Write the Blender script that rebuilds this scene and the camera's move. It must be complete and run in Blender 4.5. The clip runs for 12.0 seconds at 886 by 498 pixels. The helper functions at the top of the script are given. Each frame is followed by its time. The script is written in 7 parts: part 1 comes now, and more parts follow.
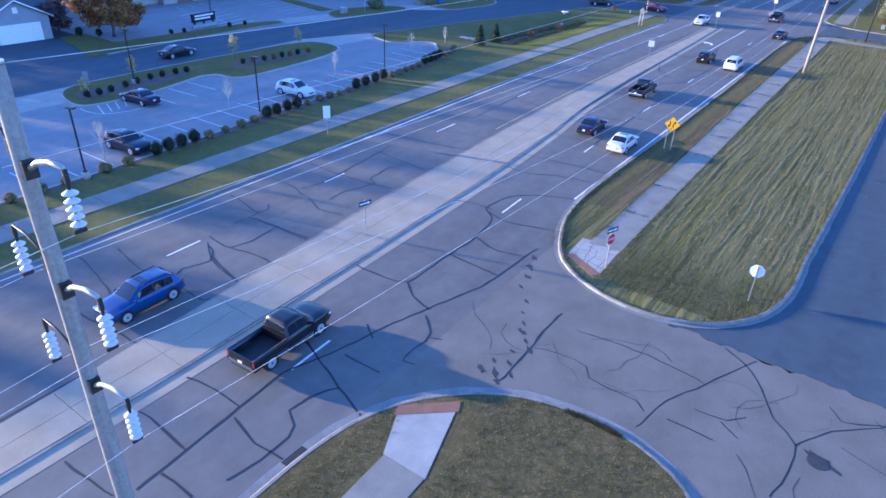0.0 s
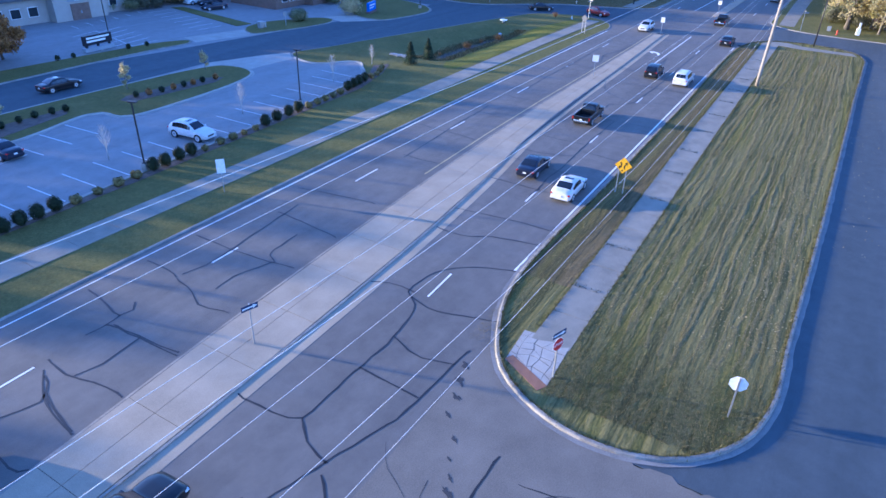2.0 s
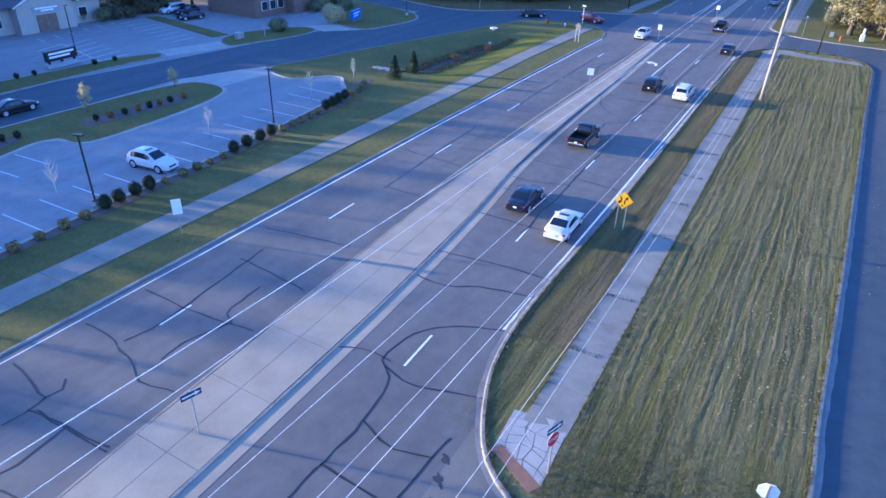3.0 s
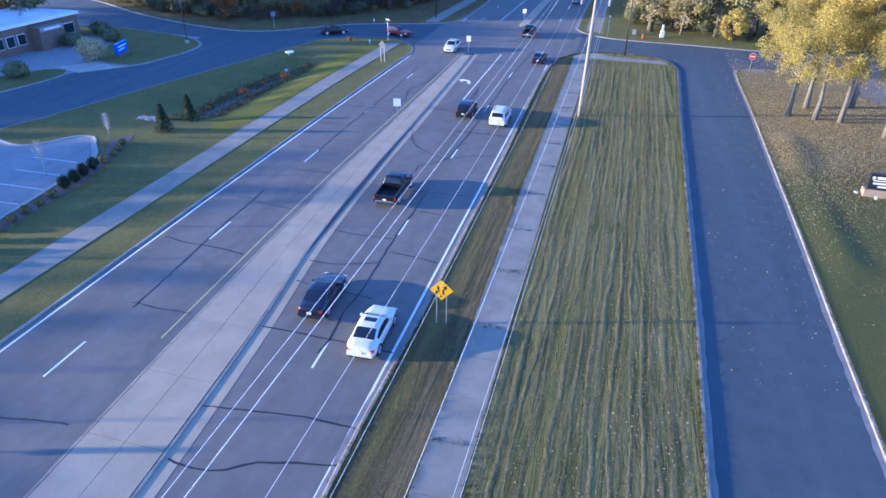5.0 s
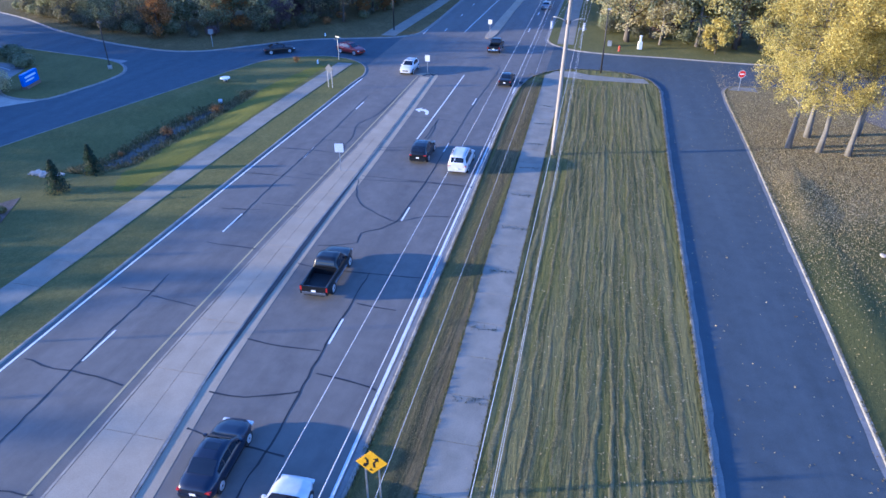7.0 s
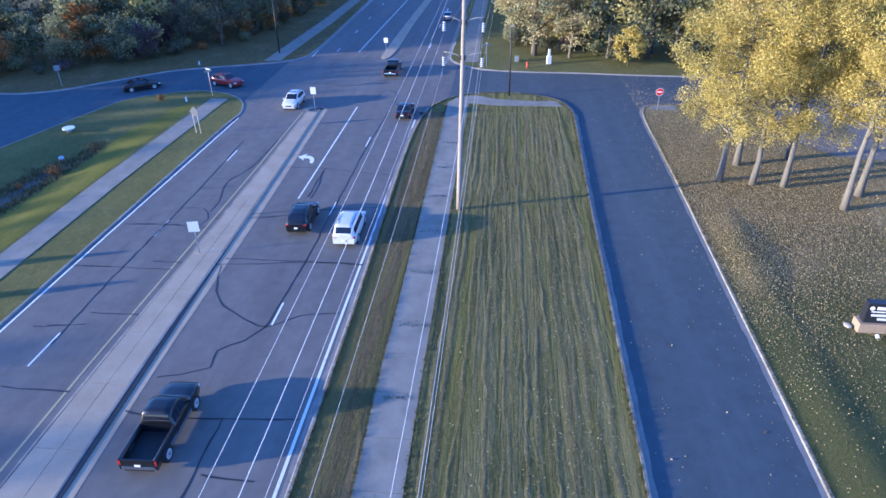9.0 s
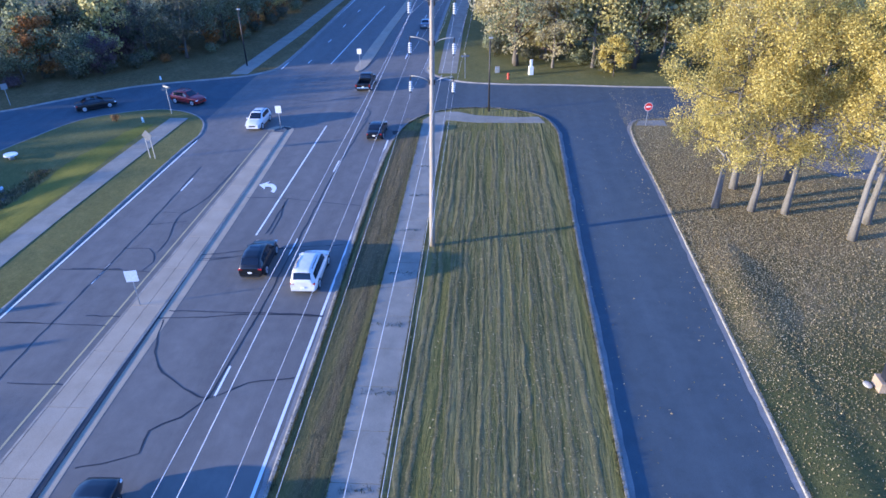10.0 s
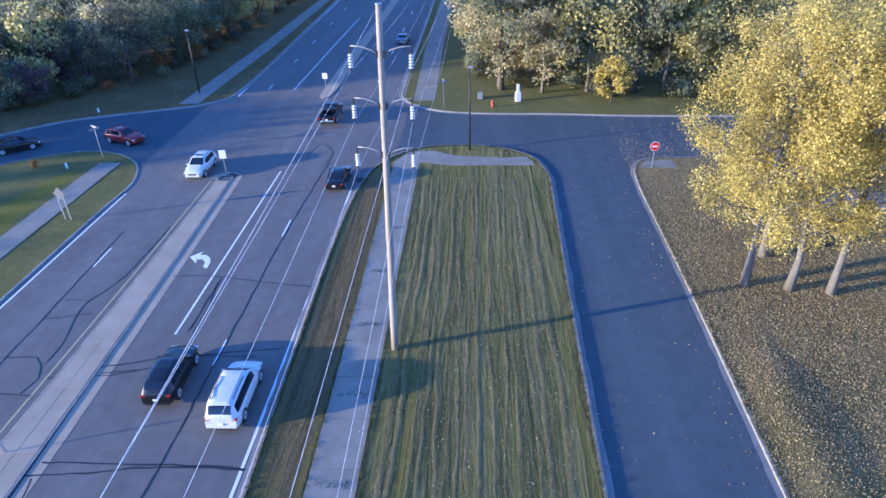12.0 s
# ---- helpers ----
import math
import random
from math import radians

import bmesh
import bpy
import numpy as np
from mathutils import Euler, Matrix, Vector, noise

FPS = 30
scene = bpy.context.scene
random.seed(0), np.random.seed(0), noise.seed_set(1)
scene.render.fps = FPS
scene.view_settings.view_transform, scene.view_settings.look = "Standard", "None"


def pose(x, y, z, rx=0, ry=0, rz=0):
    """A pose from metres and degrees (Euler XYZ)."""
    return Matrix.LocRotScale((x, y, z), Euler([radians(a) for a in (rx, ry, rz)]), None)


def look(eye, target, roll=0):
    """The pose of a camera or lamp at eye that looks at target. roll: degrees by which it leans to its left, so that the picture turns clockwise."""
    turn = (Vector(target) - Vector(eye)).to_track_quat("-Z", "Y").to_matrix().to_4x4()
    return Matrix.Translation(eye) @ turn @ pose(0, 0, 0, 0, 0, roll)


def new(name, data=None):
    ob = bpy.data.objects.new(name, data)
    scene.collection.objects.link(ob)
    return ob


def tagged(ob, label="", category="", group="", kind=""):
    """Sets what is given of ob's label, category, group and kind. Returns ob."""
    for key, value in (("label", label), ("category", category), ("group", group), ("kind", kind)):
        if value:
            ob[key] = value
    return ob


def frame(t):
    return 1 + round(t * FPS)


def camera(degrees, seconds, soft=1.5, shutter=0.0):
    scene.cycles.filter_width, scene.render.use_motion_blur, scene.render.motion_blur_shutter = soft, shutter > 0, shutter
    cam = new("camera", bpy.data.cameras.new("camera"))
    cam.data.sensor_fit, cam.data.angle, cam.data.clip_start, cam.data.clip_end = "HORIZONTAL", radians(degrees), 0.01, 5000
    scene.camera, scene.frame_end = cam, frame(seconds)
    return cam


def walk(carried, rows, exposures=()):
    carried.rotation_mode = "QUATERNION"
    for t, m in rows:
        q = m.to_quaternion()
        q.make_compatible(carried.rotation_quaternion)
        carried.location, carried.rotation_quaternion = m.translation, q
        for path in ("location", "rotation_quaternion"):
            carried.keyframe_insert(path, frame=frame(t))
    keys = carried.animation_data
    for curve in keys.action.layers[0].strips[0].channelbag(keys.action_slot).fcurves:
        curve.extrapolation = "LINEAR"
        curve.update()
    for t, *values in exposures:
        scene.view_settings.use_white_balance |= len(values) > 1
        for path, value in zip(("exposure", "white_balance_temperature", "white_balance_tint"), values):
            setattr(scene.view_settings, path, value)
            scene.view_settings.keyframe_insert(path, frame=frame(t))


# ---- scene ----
cam = camera(69.0, 12.0, 1.55)
PATH = [
    # seconds, x, y, z, yaw, pitch, roll
    (0, -0.711, 2.128, 20.097, -55.285, -29.681, 2.461),
    (0.5, 1.388, 2.887, 20.339, -57.980, -29.793, 2.352),
    (1, 3.782, 3.759, 20.588, -58.905, -29.858, 2.235),
    (1.5, 6.301, 4.754, 20.860, -59.473, -29.913, 2.132),
    (2, 8.702, 5.741, 21.131, -59.791, -30.007, 2.054),
    (2.5, 11.321, 6.827, 21.385, -60.144, -30.045, 1.947),
    (3, 13.992, 7.919, 21.588, -60.305, -30.076, 1.759),
    (3.5, 16.878, 8.746, 21.781, -61.941, -30.052, 1.597),
    (3.7, 18.214, 8.918, 21.820, -64.510, -30.061, 1.417),
    (5.3, 28.460, 9.585, 22.241, -75.670, -29.902, 0.631),
    (5.5, 29.619, 9.673, 22.322, -75.914, -30.004, 0.537),
    (6, 32.496, 9.818, 22.579, -76.500, -30.109, 0.398),
    (6.5, 35.550, 10.121, 22.730, -76.964, -30.201, 0.276),
    (7, 38.428, 10.424, 23.019, -77.196, -30.323, 0.123),
    (7.2, 39.643, 10.488, 23.052, -77.193, -30.363, 0.186),
    (8.8, 49.065, 9.948, 23.468, -84.024, -30.351, -1.063),
    (9, 50.221, 9.827, 23.494, -84.422, -30.465, -0.851),
    (9.5, 53.010, 9.471, 23.563, -85.160, -30.473, -1.000),
    (10, 55.851, 9.143, 23.620, -85.629, -30.480, -1.181),
    (10.5, 58.643, 8.850, 23.679, -85.955, -30.502, -1.283),
    (11, 61.578, 8.627, 23.740, -86.198, -30.490, -1.384),
    (11.5, 64.412, 8.445, 23.792, -86.338, -30.536, -1.526),
    (12, 67.366, 8.275, 23.883, -86.440, -30.649, -1.663),
]
walk(cam, [(t, pose(x, y, z, 0, 0, yaw) @ pose(0, 0, 0, 90 + pitch) @ pose(0, 0, 0, 0, 0, roll)) for t, x, y, z, yaw, pitch, roll in PATH],
     [(0.0, 1.70, 4740, 26.5), (5.0, 1.61, 4680, 26), (12.0, 1.42, 4540, 25.5)])

# ---- world, sun, exposure ----
SUN_AZ, SUN_EL = radians(-17.0), radians(8.5)
world = bpy.data.worlds.new("sky")
scene.world = world
world.use_nodes = True
wn = world.node_tree.nodes
sky = wn.new("ShaderNodeTexSky")
sky.sky_type = 'NISHITA'
sky.sun_disc = False
sky.sun_elevation = SUN_EL
sky.sun_rotation = SUN_AZ
sky.altitude = 250.0
sky.air_density = 1.0
sky.dust_density = 0.3
sky.ozone_density = 4.5
wn["Background"].inputs["Strength"].default_value = 0.335
haze = wn.new("ShaderNodeMix")
haze.data_type = 'RGBA'
haze.blend_type = 'MULTIPLY'
haze.inputs["Factor"].default_value = 1.0
haze.inputs["B"].default_value = (0.94, 0.72, 0.665, 1.0)
world.node_tree.links.new(sky.outputs[0], haze.inputs["A"])
world.node_tree.links.new(haze.outputs["Result"], wn["Background"].inputs["Color"])
sun = new("sun", bpy.data.lights.new("sun", 'SUN'))
sun.data.energy = 5.0
sun.data.angle = radians(0.9)
sun.data.color = (1.0, 0.745, 0.34)
sun.matrix_world = look((math.sin(SUN_AZ) * math.cos(SUN_EL) * 100, math.cos(SUN_AZ) * math.cos(SUN_EL) * 100, math.sin(SUN_EL) * 100), (0, 0, 0))


# ---- materials ----
def material(name, rough=0.8, metal=0.0, coat=0.0):
    m = bpy.data.materials.new(name)
    m.use_nodes = True
    nt = m.node_tree
    b = nt.nodes["Principled BSDF"]
    b.inputs["Roughness"].default_value = rough
    b.inputs["Metallic"].default_value = metal
    b.inputs["Coat Weight"].default_value = coat
    b.inputs["Specular IOR Level"].default_value = 0.35
    return m, nt, b


def coords(nt, scale=(1, 1, 1), kind="Object", shift=0.0):
    tc = nt.nodes.new("ShaderNodeTexCoord")
    mp = nt.nodes.new("ShaderNodeMapping")
    mp.inputs["Scale"].default_value = scale
    mp.inputs["Location"].default_value = (shift, shift, shift)
    nt.links.new(tc.outputs[kind], mp.inputs["Vector"])
    return mp.outputs[0]


def noise_tex(nt, vec, scale, detail=4.0, rough=0.55, distort=0.0):
    n = nt.nodes.new("ShaderNodeTexNoise")
    n.inputs["Scale"].default_value = scale
    n.inputs["Detail"].default_value = detail
    n.inputs["Roughness"].default_value = rough
    n.inputs["Distortion"].default_value = distort
    nt.links.new(vec, n.inputs["Vector"])
    return n.outputs["Fac"]


def ramp(nt, fac, stops):
    r = nt.nodes.new("ShaderNodeValToRGB")
    el = r.color_ramp.elements
    while len(el) < len(stops):
        el.new(0.5)
    for e, (p, c) in zip(el, stops):
        e.position = p
        e.color = (*c, 1.0)
    nt.links.new(fac, r.inputs["Fac"])
    return r.outputs["Color"]


def mix(nt, fac, a, b, mode='MIX'):
    n = nt.nodes.new("ShaderNodeMix")
    n.data_type = 'RGBA'
    n.blend_type = mode
    for sock, v in ((n.inputs["Factor"], fac), (n.inputs["A"], a), (n.inputs["B"], b)):
        if isinstance(v, (int, float)):
            sock.default_value = v
        elif isinstance(v, tuple):
            sock.default_value = (*v, 1.0)
        else:
            nt.links.new(v, sock)
    return n.outputs["Result"]


def bump(nt, b, height, strength=0.3, dist=0.02):
    n = nt.nodes.new("ShaderNodeBump")
    n.inputs["Strength"].default_value = strength
    n.inputs["Distance"].default_value = dist
    nt.links.new(height, n.inputs["Height"])
    nt.links.new(n.outputs[0], b.inputs["Normal"])


def mottled(name, dark, light, big=0.25, fine=18.0, rough=0.85, bumps=0.25, metal=0.0, spread=(0.3, 0.7), stretch=(1, 1, 1), fine_mix=0.35):
    """A surface with stains at one scale and grain at another."""
    m, nt, b = material(name, rough, metal)
    v = coords(nt, stretch)
    n1 = noise_tex(nt, v, big, 6.0, 0.6)
    n2 = noise_tex(nt, coords(nt), fine, 3.0, 0.7)
    c1 = ramp(nt, n1, [(spread[0], dark), (spread[1], light)])
    c2 = ramp(nt, n2, [(0.3, tuple(x * 0.72 for x in dark)), (0.7, tuple(min(1, x * 1.15) for x in light))])
    nt.links.new(mix(nt, fine_mix, c1, c2), b.inputs["Base Color"])
    bump(nt, b, n2, bumps)
    return m


def plain(name, col, rough=0.5, metal=0.0, coat=0.0, vary=0.12, scale=6.0):
    """Paint, plastic or metal with faint wear."""
    m, nt, b = material(name, rough, metal, coat)
    n = noise_tex(nt, coords(nt), scale, 5.0, 0.65)
    nt.links.new(ramp(nt, n, [(0.3, tuple(x * (1 - vary) for x in col)), (0.7, tuple(min(1.0, x * (1 + vary)) for x in col))]), b.inputs["Base Color"])
    return m


def asphalt(name, base, worn, run=(0.05, 0.35, 1)):
    """Bituminous paving with aggregate, oil-dark wheel paths along x and lighter worn patches."""
    m, nt, b = material(name, 0.82)
    v = coords(nt)
    big = noise_tex(nt, coords(nt, run), 1.0, 6.0, 0.62, 0.4)
    mid = noise_tex(nt, v, 0.9, 5.0, 0.65)
    fine = noise_tex(nt, v, 42.0, 2.0, 0.8)
    c = ramp(nt, big, [(0.32, base), (0.68, worn)])
    c = mix(nt, 0.28, c, ramp(nt, mid, [(0.35, tuple(x * 0.7 for x in base)), (0.7, tuple(x * 1.25 for x in worn))]))
    c = mix(nt, 0.22, c, ramp(nt, fine, [(0.35, (0.03, 0.03, 0.03)), (0.65, tuple(x * 1.5 for x in worn))]))
    nt.links.new(c, b.inputs["Base Color"])
    bump(nt, b, fine, 0.35, 0.01)
    return m


ASPHALT = asphalt("old_asphalt", (0.100, 0.094, 0.086), (0.168, 0.157, 0.141))
ASPHALT_NEW = asphalt("dark_asphalt", (0.038, 0.053, 0.064), (0.078, 0.099, 0.114), (0.015, 0.28, 1))
ASPHALT_LOT = asphalt("lot_asphalt", (0.20, 0.194, 0.188), (0.285, 0.277, 0.268))
CONCRETE = mottled("concrete", (0.275, 0.228, 0.160), (0.405, 0.34, 0.247), 0.5, 25.0)
CONCRETE_OLD = mottled("old_concrete", (0.116, 0.103, 0.084), (0.212, 0.190, 0.157), 0.45, 16.0, spread=(0.25, 0.75))
CONCRETE_NEW = mottled("pale_concrete", (0.28, 0.262, 0.228), (0.42, 0.395, 0.345), 0.8, 22.0)
KERB = mottled("kerb_concrete", (0.16, 0.148, 0.128), (0.32, 0.296, 0.25), 0.9, 9.0, spread=(0.35, 0.6))
GUTTER = mottled("gutter_concrete", (0.15, 0.146, 0.138), (0.285, 0.275, 0.255), 1.1, 14.0)
WALK = mottled("path_concrete", (0.165, 0.155, 0.125), (0.285, 0.264, 0.215), 0.6, 20.0, spread=(0.3, 0.66))
BRICK_PAD = mottled("rust_tactile_plate", (0.20, 0.10, 0.06), (0.30, 0.15, 0.09), 2.0, 30.0)
TAR = mottled("crack_sealant", (0.016, 0.016, 0.018), (0.034, 0.034, 0.036), 1.5, 20.0, rough=0.5)
PATCH = mottled("asphalt_patch", (0.03, 0.031, 0.034), (0.06, 0.06, 0.063), 2.0, 25.0)
MULCH = mottled("bark_mulch", (0.06, 0.045, 0.035), (0.16, 0.125, 0.10), 2.5, 30.0, bumps=0.8)
STONES = mottled("ditch_gravel", (0.05, 0.048, 0.036), (0.155, 0.142, 0.115), 1.4, 14.0, bumps=0.9)
WOOD_POLE = mottled("weathered_pole_wood", (0.22, 0.19, 0.155), (0.40, 0.35, 0.29), 1.5, 12.0, stretch=(6, 6, 0.25), bumps=0.5)
BARK = mottled("tree_bark", (0.10, 0.085, 0.07), (0.25, 0.22, 0.18), 1.4, 12.0, stretch=(4, 4, 0.6), bumps=0.8)
BARK_PALE = mottled("pale_bark", (0.085, 0.078, 0.068), (0.23, 0.215, 0.19), 1.2, 9.0, stretch=(3, 3, 0.5), bumps=0.6)
TWIG = plain("pale_twigs", (0.46, 0.44, 0.41), 0.8)
BARK_DARK = mottled("dark_bark", (0.05, 0.042, 0.035), (0.13, 0.11, 0.09), 1.4, 12.0, stretch=(4, 4, 0.6), bumps=0.8)
GALV = plain("galvanised_steel", (0.42, 0.43, 0.44), 0.45, 0.7, vary=0.15)
SIGN_BACK = plain("aluminium_sign_back", (0.26, 0.27, 0.28), 0.5, 0.5)
SIGN_DULL = plain("dull_sign_back", (0.13, 0.14, 0.16), 0.7)
STEEL_DARK = plain("dark_bronze_steel", (0.045, 0.042, 0.04), 0.5, 0.4)
DAVIT = plain("pale_davit_steel", (0.45, 0.42, 0.34), 0.5, 0.4)
PORCELAIN = plain("insulator_glass", (0.60, 0.59, 0.57), 0.25, coat=0.3)
WIRE = plain("aluminium_cable", (0.62, 0.61, 0.59), 0.6, 0.0)
RUBBER = plain("tyre_rubber", (0.02, 0.02, 0.021), 0.9)
CHROME = plain("bright_metal", (0.65, 0.66, 0.68), 0.2, 1.0)
ALLOY = plain("alloy_wheel", (0.62, 0.63, 0.65), 0.35, 0.6)
BLACK_TRIM = plain("black_trim", (0.018, 0.018, 0.02), 0.55)
RED_LENS = plain("red_lens", (0.40, 0.02, 0.015), 0.2, coat=0.6)
CLEAR_LENS = plain("clear_lens", (0.62, 0.64, 0.66), 0.12, coat=0.8)
WHITE = plain("white_paint", (0.78, 0.78, 0.76), 0.5)
YELLOW_SIGN = plain("yellow_sign_sheeting", (0.78, 0.40, 0.0), 0.5)
RED_SIGN = plain("red_sign_sheeting", (0.50, 0.03, 0.03), 0.4)
BLACK_SIGN = plain("black_sign_sheeting", (0.02, 0.02, 0.025), 0.4)
NAVY_SIGN = plain("faded_black_sheeting", (0.025, 0.04, 0.085), 0.4)
BLUE_SIGN = plain("blue_sign_panel", (0.03, 0.13, 0.55), 0.4)
BLACK_PLATE = plain("black_panel", (0.02, 0.022, 0.03), 0.35)
HYDRANT_RED = plain("hydrant_red", (0.45, 0.07, 0.03), 0.5)
STUCCO = mottled("beige_stucco", (0.34, 0.31, 0.27), (0.42, 0.39, 0.34), 1.0, 30.0)
SIDING = mottled("grey_siding", (0.26, 0.28, 0.30), (0.34, 0.36, 0.38), 1.0, 20.0)
DARK_BRICK = mottled("brown_brick", (0.13, 0.085, 0.065), (0.22, 0.15, 0.115), 2.0, 14.0)
SHINGLE = mottled("roof_shingle", (0.07, 0.07, 0.075), (0.13, 0.13, 0.135), 2.0, 12.0)
FLAT_ROOF = mottled("white_roof_membrane", (0.50, 0.51, 0.53), (0.70, 0.71, 0.73), 0.6, 8.0)
TIMBER = mottled("tan_block", (0.25, 0.19, 0.125), (0.35, 0.27, 0.19), 2.0, 20.0)


def worn_paint(name, col, under):
    """Road paint, worn through in places to the paving."""
    m, nt, b = material(name, 0.7)
    n = noise_tex(nt, coords(nt, (0.6, 1, 1)), 3.0, 7.0, 0.75)
    nt.links.new(ramp(nt, n, [(0.28, under), (0.44, col)]), b.inputs["Base Color"])
    return m


PAINT_W = worn_paint("white_road_paint", (0.72, 0.72, 0.70), (0.24, 0.23, 0.22))
PAINT_STALL = worn_paint("faded_stall_paint", (0.62, 0.62, 0.61), (0.24, 0.235, 0.23))
PAINT_Y = worn_paint("yellow_road_paint", (0.40, 0.33, 0.17), (0.17, 0.16, 0.14))


def glass_mat(name, tint):
    m, nt, b = material(name, 0.05, 0.0, 0.25)
    b.inputs["Base Color"].default_value = (*tint, 1)
    b.inputs["Specular IOR Level"].default_value = 0.5
    b.inputs["Coat Roughness"].default_value = 0.03
    return m


GLASS = glass_mat("tinted_car_glass", (0.010, 0.014, 0.022))
PANE = glass_mat("window_glass", (0.02, 0.025, 0.03))


def car_paint(name, col, metal=0.2):
    m, nt, b = material(name, 0.34, metal, 0.45)
    n = noise_tex(nt, coords(nt), 3.0, 4.0)
    nt.links.new(ramp(nt, n, [(0.3, tuple(x * 0.9 for x in col)), (0.7, tuple(min(1, x * 1.06) for x in col))]), b.inputs["Base Color"])
    b.inputs["Coat Roughness"].default_value = 0.06
    return m


P_BLUE = car_paint("blue_car_paint", (0.02, 0.055, 0.17))
P_BLACK = car_paint("black_car_paint", (0.007, 0.008, 0.010), 0.0)
P_NAVY = car_paint("dark_blue_car_paint", (0.010, 0.015, 0.032), 0.0)
P_WHITE = car_paint("white_car_paint", (0.60, 0.60, 0.59), 0.0)
P_SILVER = car_paint("grey_car_paint", (0.22, 0.24, 0.27), 0.6)
P_RED = car_paint("dark_red_car_paint", (0.22, 0.025, 0.02))


def lawn(name, greens, straw, streaks=0.0, wobble=0.6, pale=0.5, bare=None):
    """Autumn turf: patches of green and straw, fine blades and, where mown, windrows of clippings along x."""
    m, nt, b = material(name, 0.95)
    b.inputs["Specular IOR Level"].default_value = 0.1
    v = coords(nt)
    patch = noise_tex(nt, v, 0.22, 5.0, 0.6)
    mid = noise_tex(nt, v, 1.7, 5.0, 0.7)
    fine = noise_tex(nt, v, 7.0, 6.0, 0.85)
    c = ramp(nt, patch, [(0.3, greens[0]), (0.55, greens[1]), (0.75, straw)])
    c = mix(nt, 0.45, c, ramp(nt, mid, [(0.3, greens[0]), (0.5, greens[1]), (0.72, straw)]))
    height = fine
    if streaks:
        w = noise_tex(nt, coords(nt, (0.045, 0.7, 1)), 1.0, 3.0, 0.55, wobble)
        w2 = noise_tex(nt, coords(nt, (0.16, 1.5, 1)), 1.0, 4.0, 0.7, wobble)
        wm = nt.nodes.new("ShaderNodeMath")
        wm.operation = 'ADD'
        nt.links.new(w, wm.inputs[0])
        nt.links.new(w2, wm.inputs[1])
        s = ramp(nt, wm.outputs[0], [(0.84, (0, 0, 0)), (1.12, (1, 1, 1))])
        sm = nt.nodes.new("ShaderNodeMath")
        sm.operation = 'MULTIPLY'
        sm.inputs[1].default_value = streaks
        nt.links.new(s, sm.inputs[0])
        c = mix(nt, sm.outputs[0], c, mix(nt, fine, tuple(x * 0.8 for x in straw), tuple(min(1, x * (1 + pale)) for x in straw)))
        fur = noise_tex(nt, coords(nt, (0.03, 1.05, 1), shift=7.3), 1.0, 3.0, 0.6, wobble)
        c = mix(nt, ramp(nt, fur, [(0.40, (0.85, 0.85, 0.85)), (0.50, (0, 0, 0))]), c, (0.05, 0.062, 0.032))
        olive = noise_tex(nt, coords(nt, (0.02, 0.55, 1), shift=31.0), 1.0, 2.0, 0.5, wobble)
        c = mix(nt, ramp(nt, olive, [(0.50, (0, 0, 0)), (0.62, (0.7, 0.7, 0.7))]), c, (0.20, 0.185, 0.045))
        hm = nt.nodes.new("ShaderNodeMath")
        hm.operation = 'MULTIPLY_ADD'
        hm.inputs[1].default_value = 2.2
        nt.links.new(wm.outputs[0], hm.inputs[0])
        nt.links.new(fine, hm.inputs[2])
        height = hm.outputs[0]
    c = mix(nt, 0.46 if streaks else 0.5, c, ramp(nt, fine, [(0.25, tuple(x * 0.35 for x in greens[0])), (0.55, greens[1]), (0.8, tuple(x * 1.3 for x in straw))]))
    if bare:
        # few leaves before the first place along x, many after the second
        px = nt.nodes.new("ShaderNodeSeparateXYZ")
        nt.links.new(v, px.inputs[0])
        rag = nt.nodes.new("ShaderNodeMath")
        rag.operation = 'MULTIPLY_ADD'
        rag.inputs[1].default_value = 22.0
        nt.links.new(patch, rag.inputs[0])
        nt.links.new(px.outputs[0], rag.inputs[2])
        mr = nt.nodes.new("ShaderNodeMapRange")
        mr.inputs["From Min"].default_value = bare[0] + 11
        mr.inputs["From Max"].default_value = bare[1] + 11
        nt.links.new(rag.outputs[0], mr.inputs["Value"])
        c = mix(nt, mr.outputs[0], mix(nt, fine, (0.035, 0.045, 0.014), (0.16, 0.155, 0.055)), c)
    nt.links.new(c, b.inputs["Base Color"])
    bump(nt, b, height, 0.9, 0.12)
    return m


LAWN_MOWN = lawn("mown_autumn_turf", ((0.040, 0.046, 0.014), (0.132, 0.127, 0.040)), (0.29, 0.25, 0.11), 0.7, wobble=1.8)
LAWN = lawn("autumn_turf", ((0.076, 0.082, 0.028), (0.152, 0.146, 0.050)), (0.28, 0.245, 0.10))
LAWN_ROUGH = lawn("rough_autumn_turf", ((0.050, 0.046, 0.019), (0.14, 0.115, 0.047)), (0.38, 0.28, 0.15))
LAWN_LEAFY = lawn("leaf_strewn_turf", ((0.075, 0.068, 0.026), (0.24, 0.185, 0.083)), (0.52, 0.40, 0.21), bare=(80.0, 97.0))
# same turf in a brighter, yellower tone that stands in for low sun
LAWN_SUNLIT = lawn("sunlit_autumn_turf", ((0.085, 0.095, 0.016), (0.165, 0.163, 0.030)), (0.26, 0.235, 0.06))
CLIPPINGS = lawn("grass_clippings", ((0.075, 0.078, 0.03), (0.19, 0.17, 0.075)), (0.38, 0.325, 0.18))
LAWN_VERGE = lawn("dry_verge_turf", ((0.055, 0.048, 0.021), (0.115, 0.094, 0.042)), (0.24, 0.185, 0.105), 0.55)


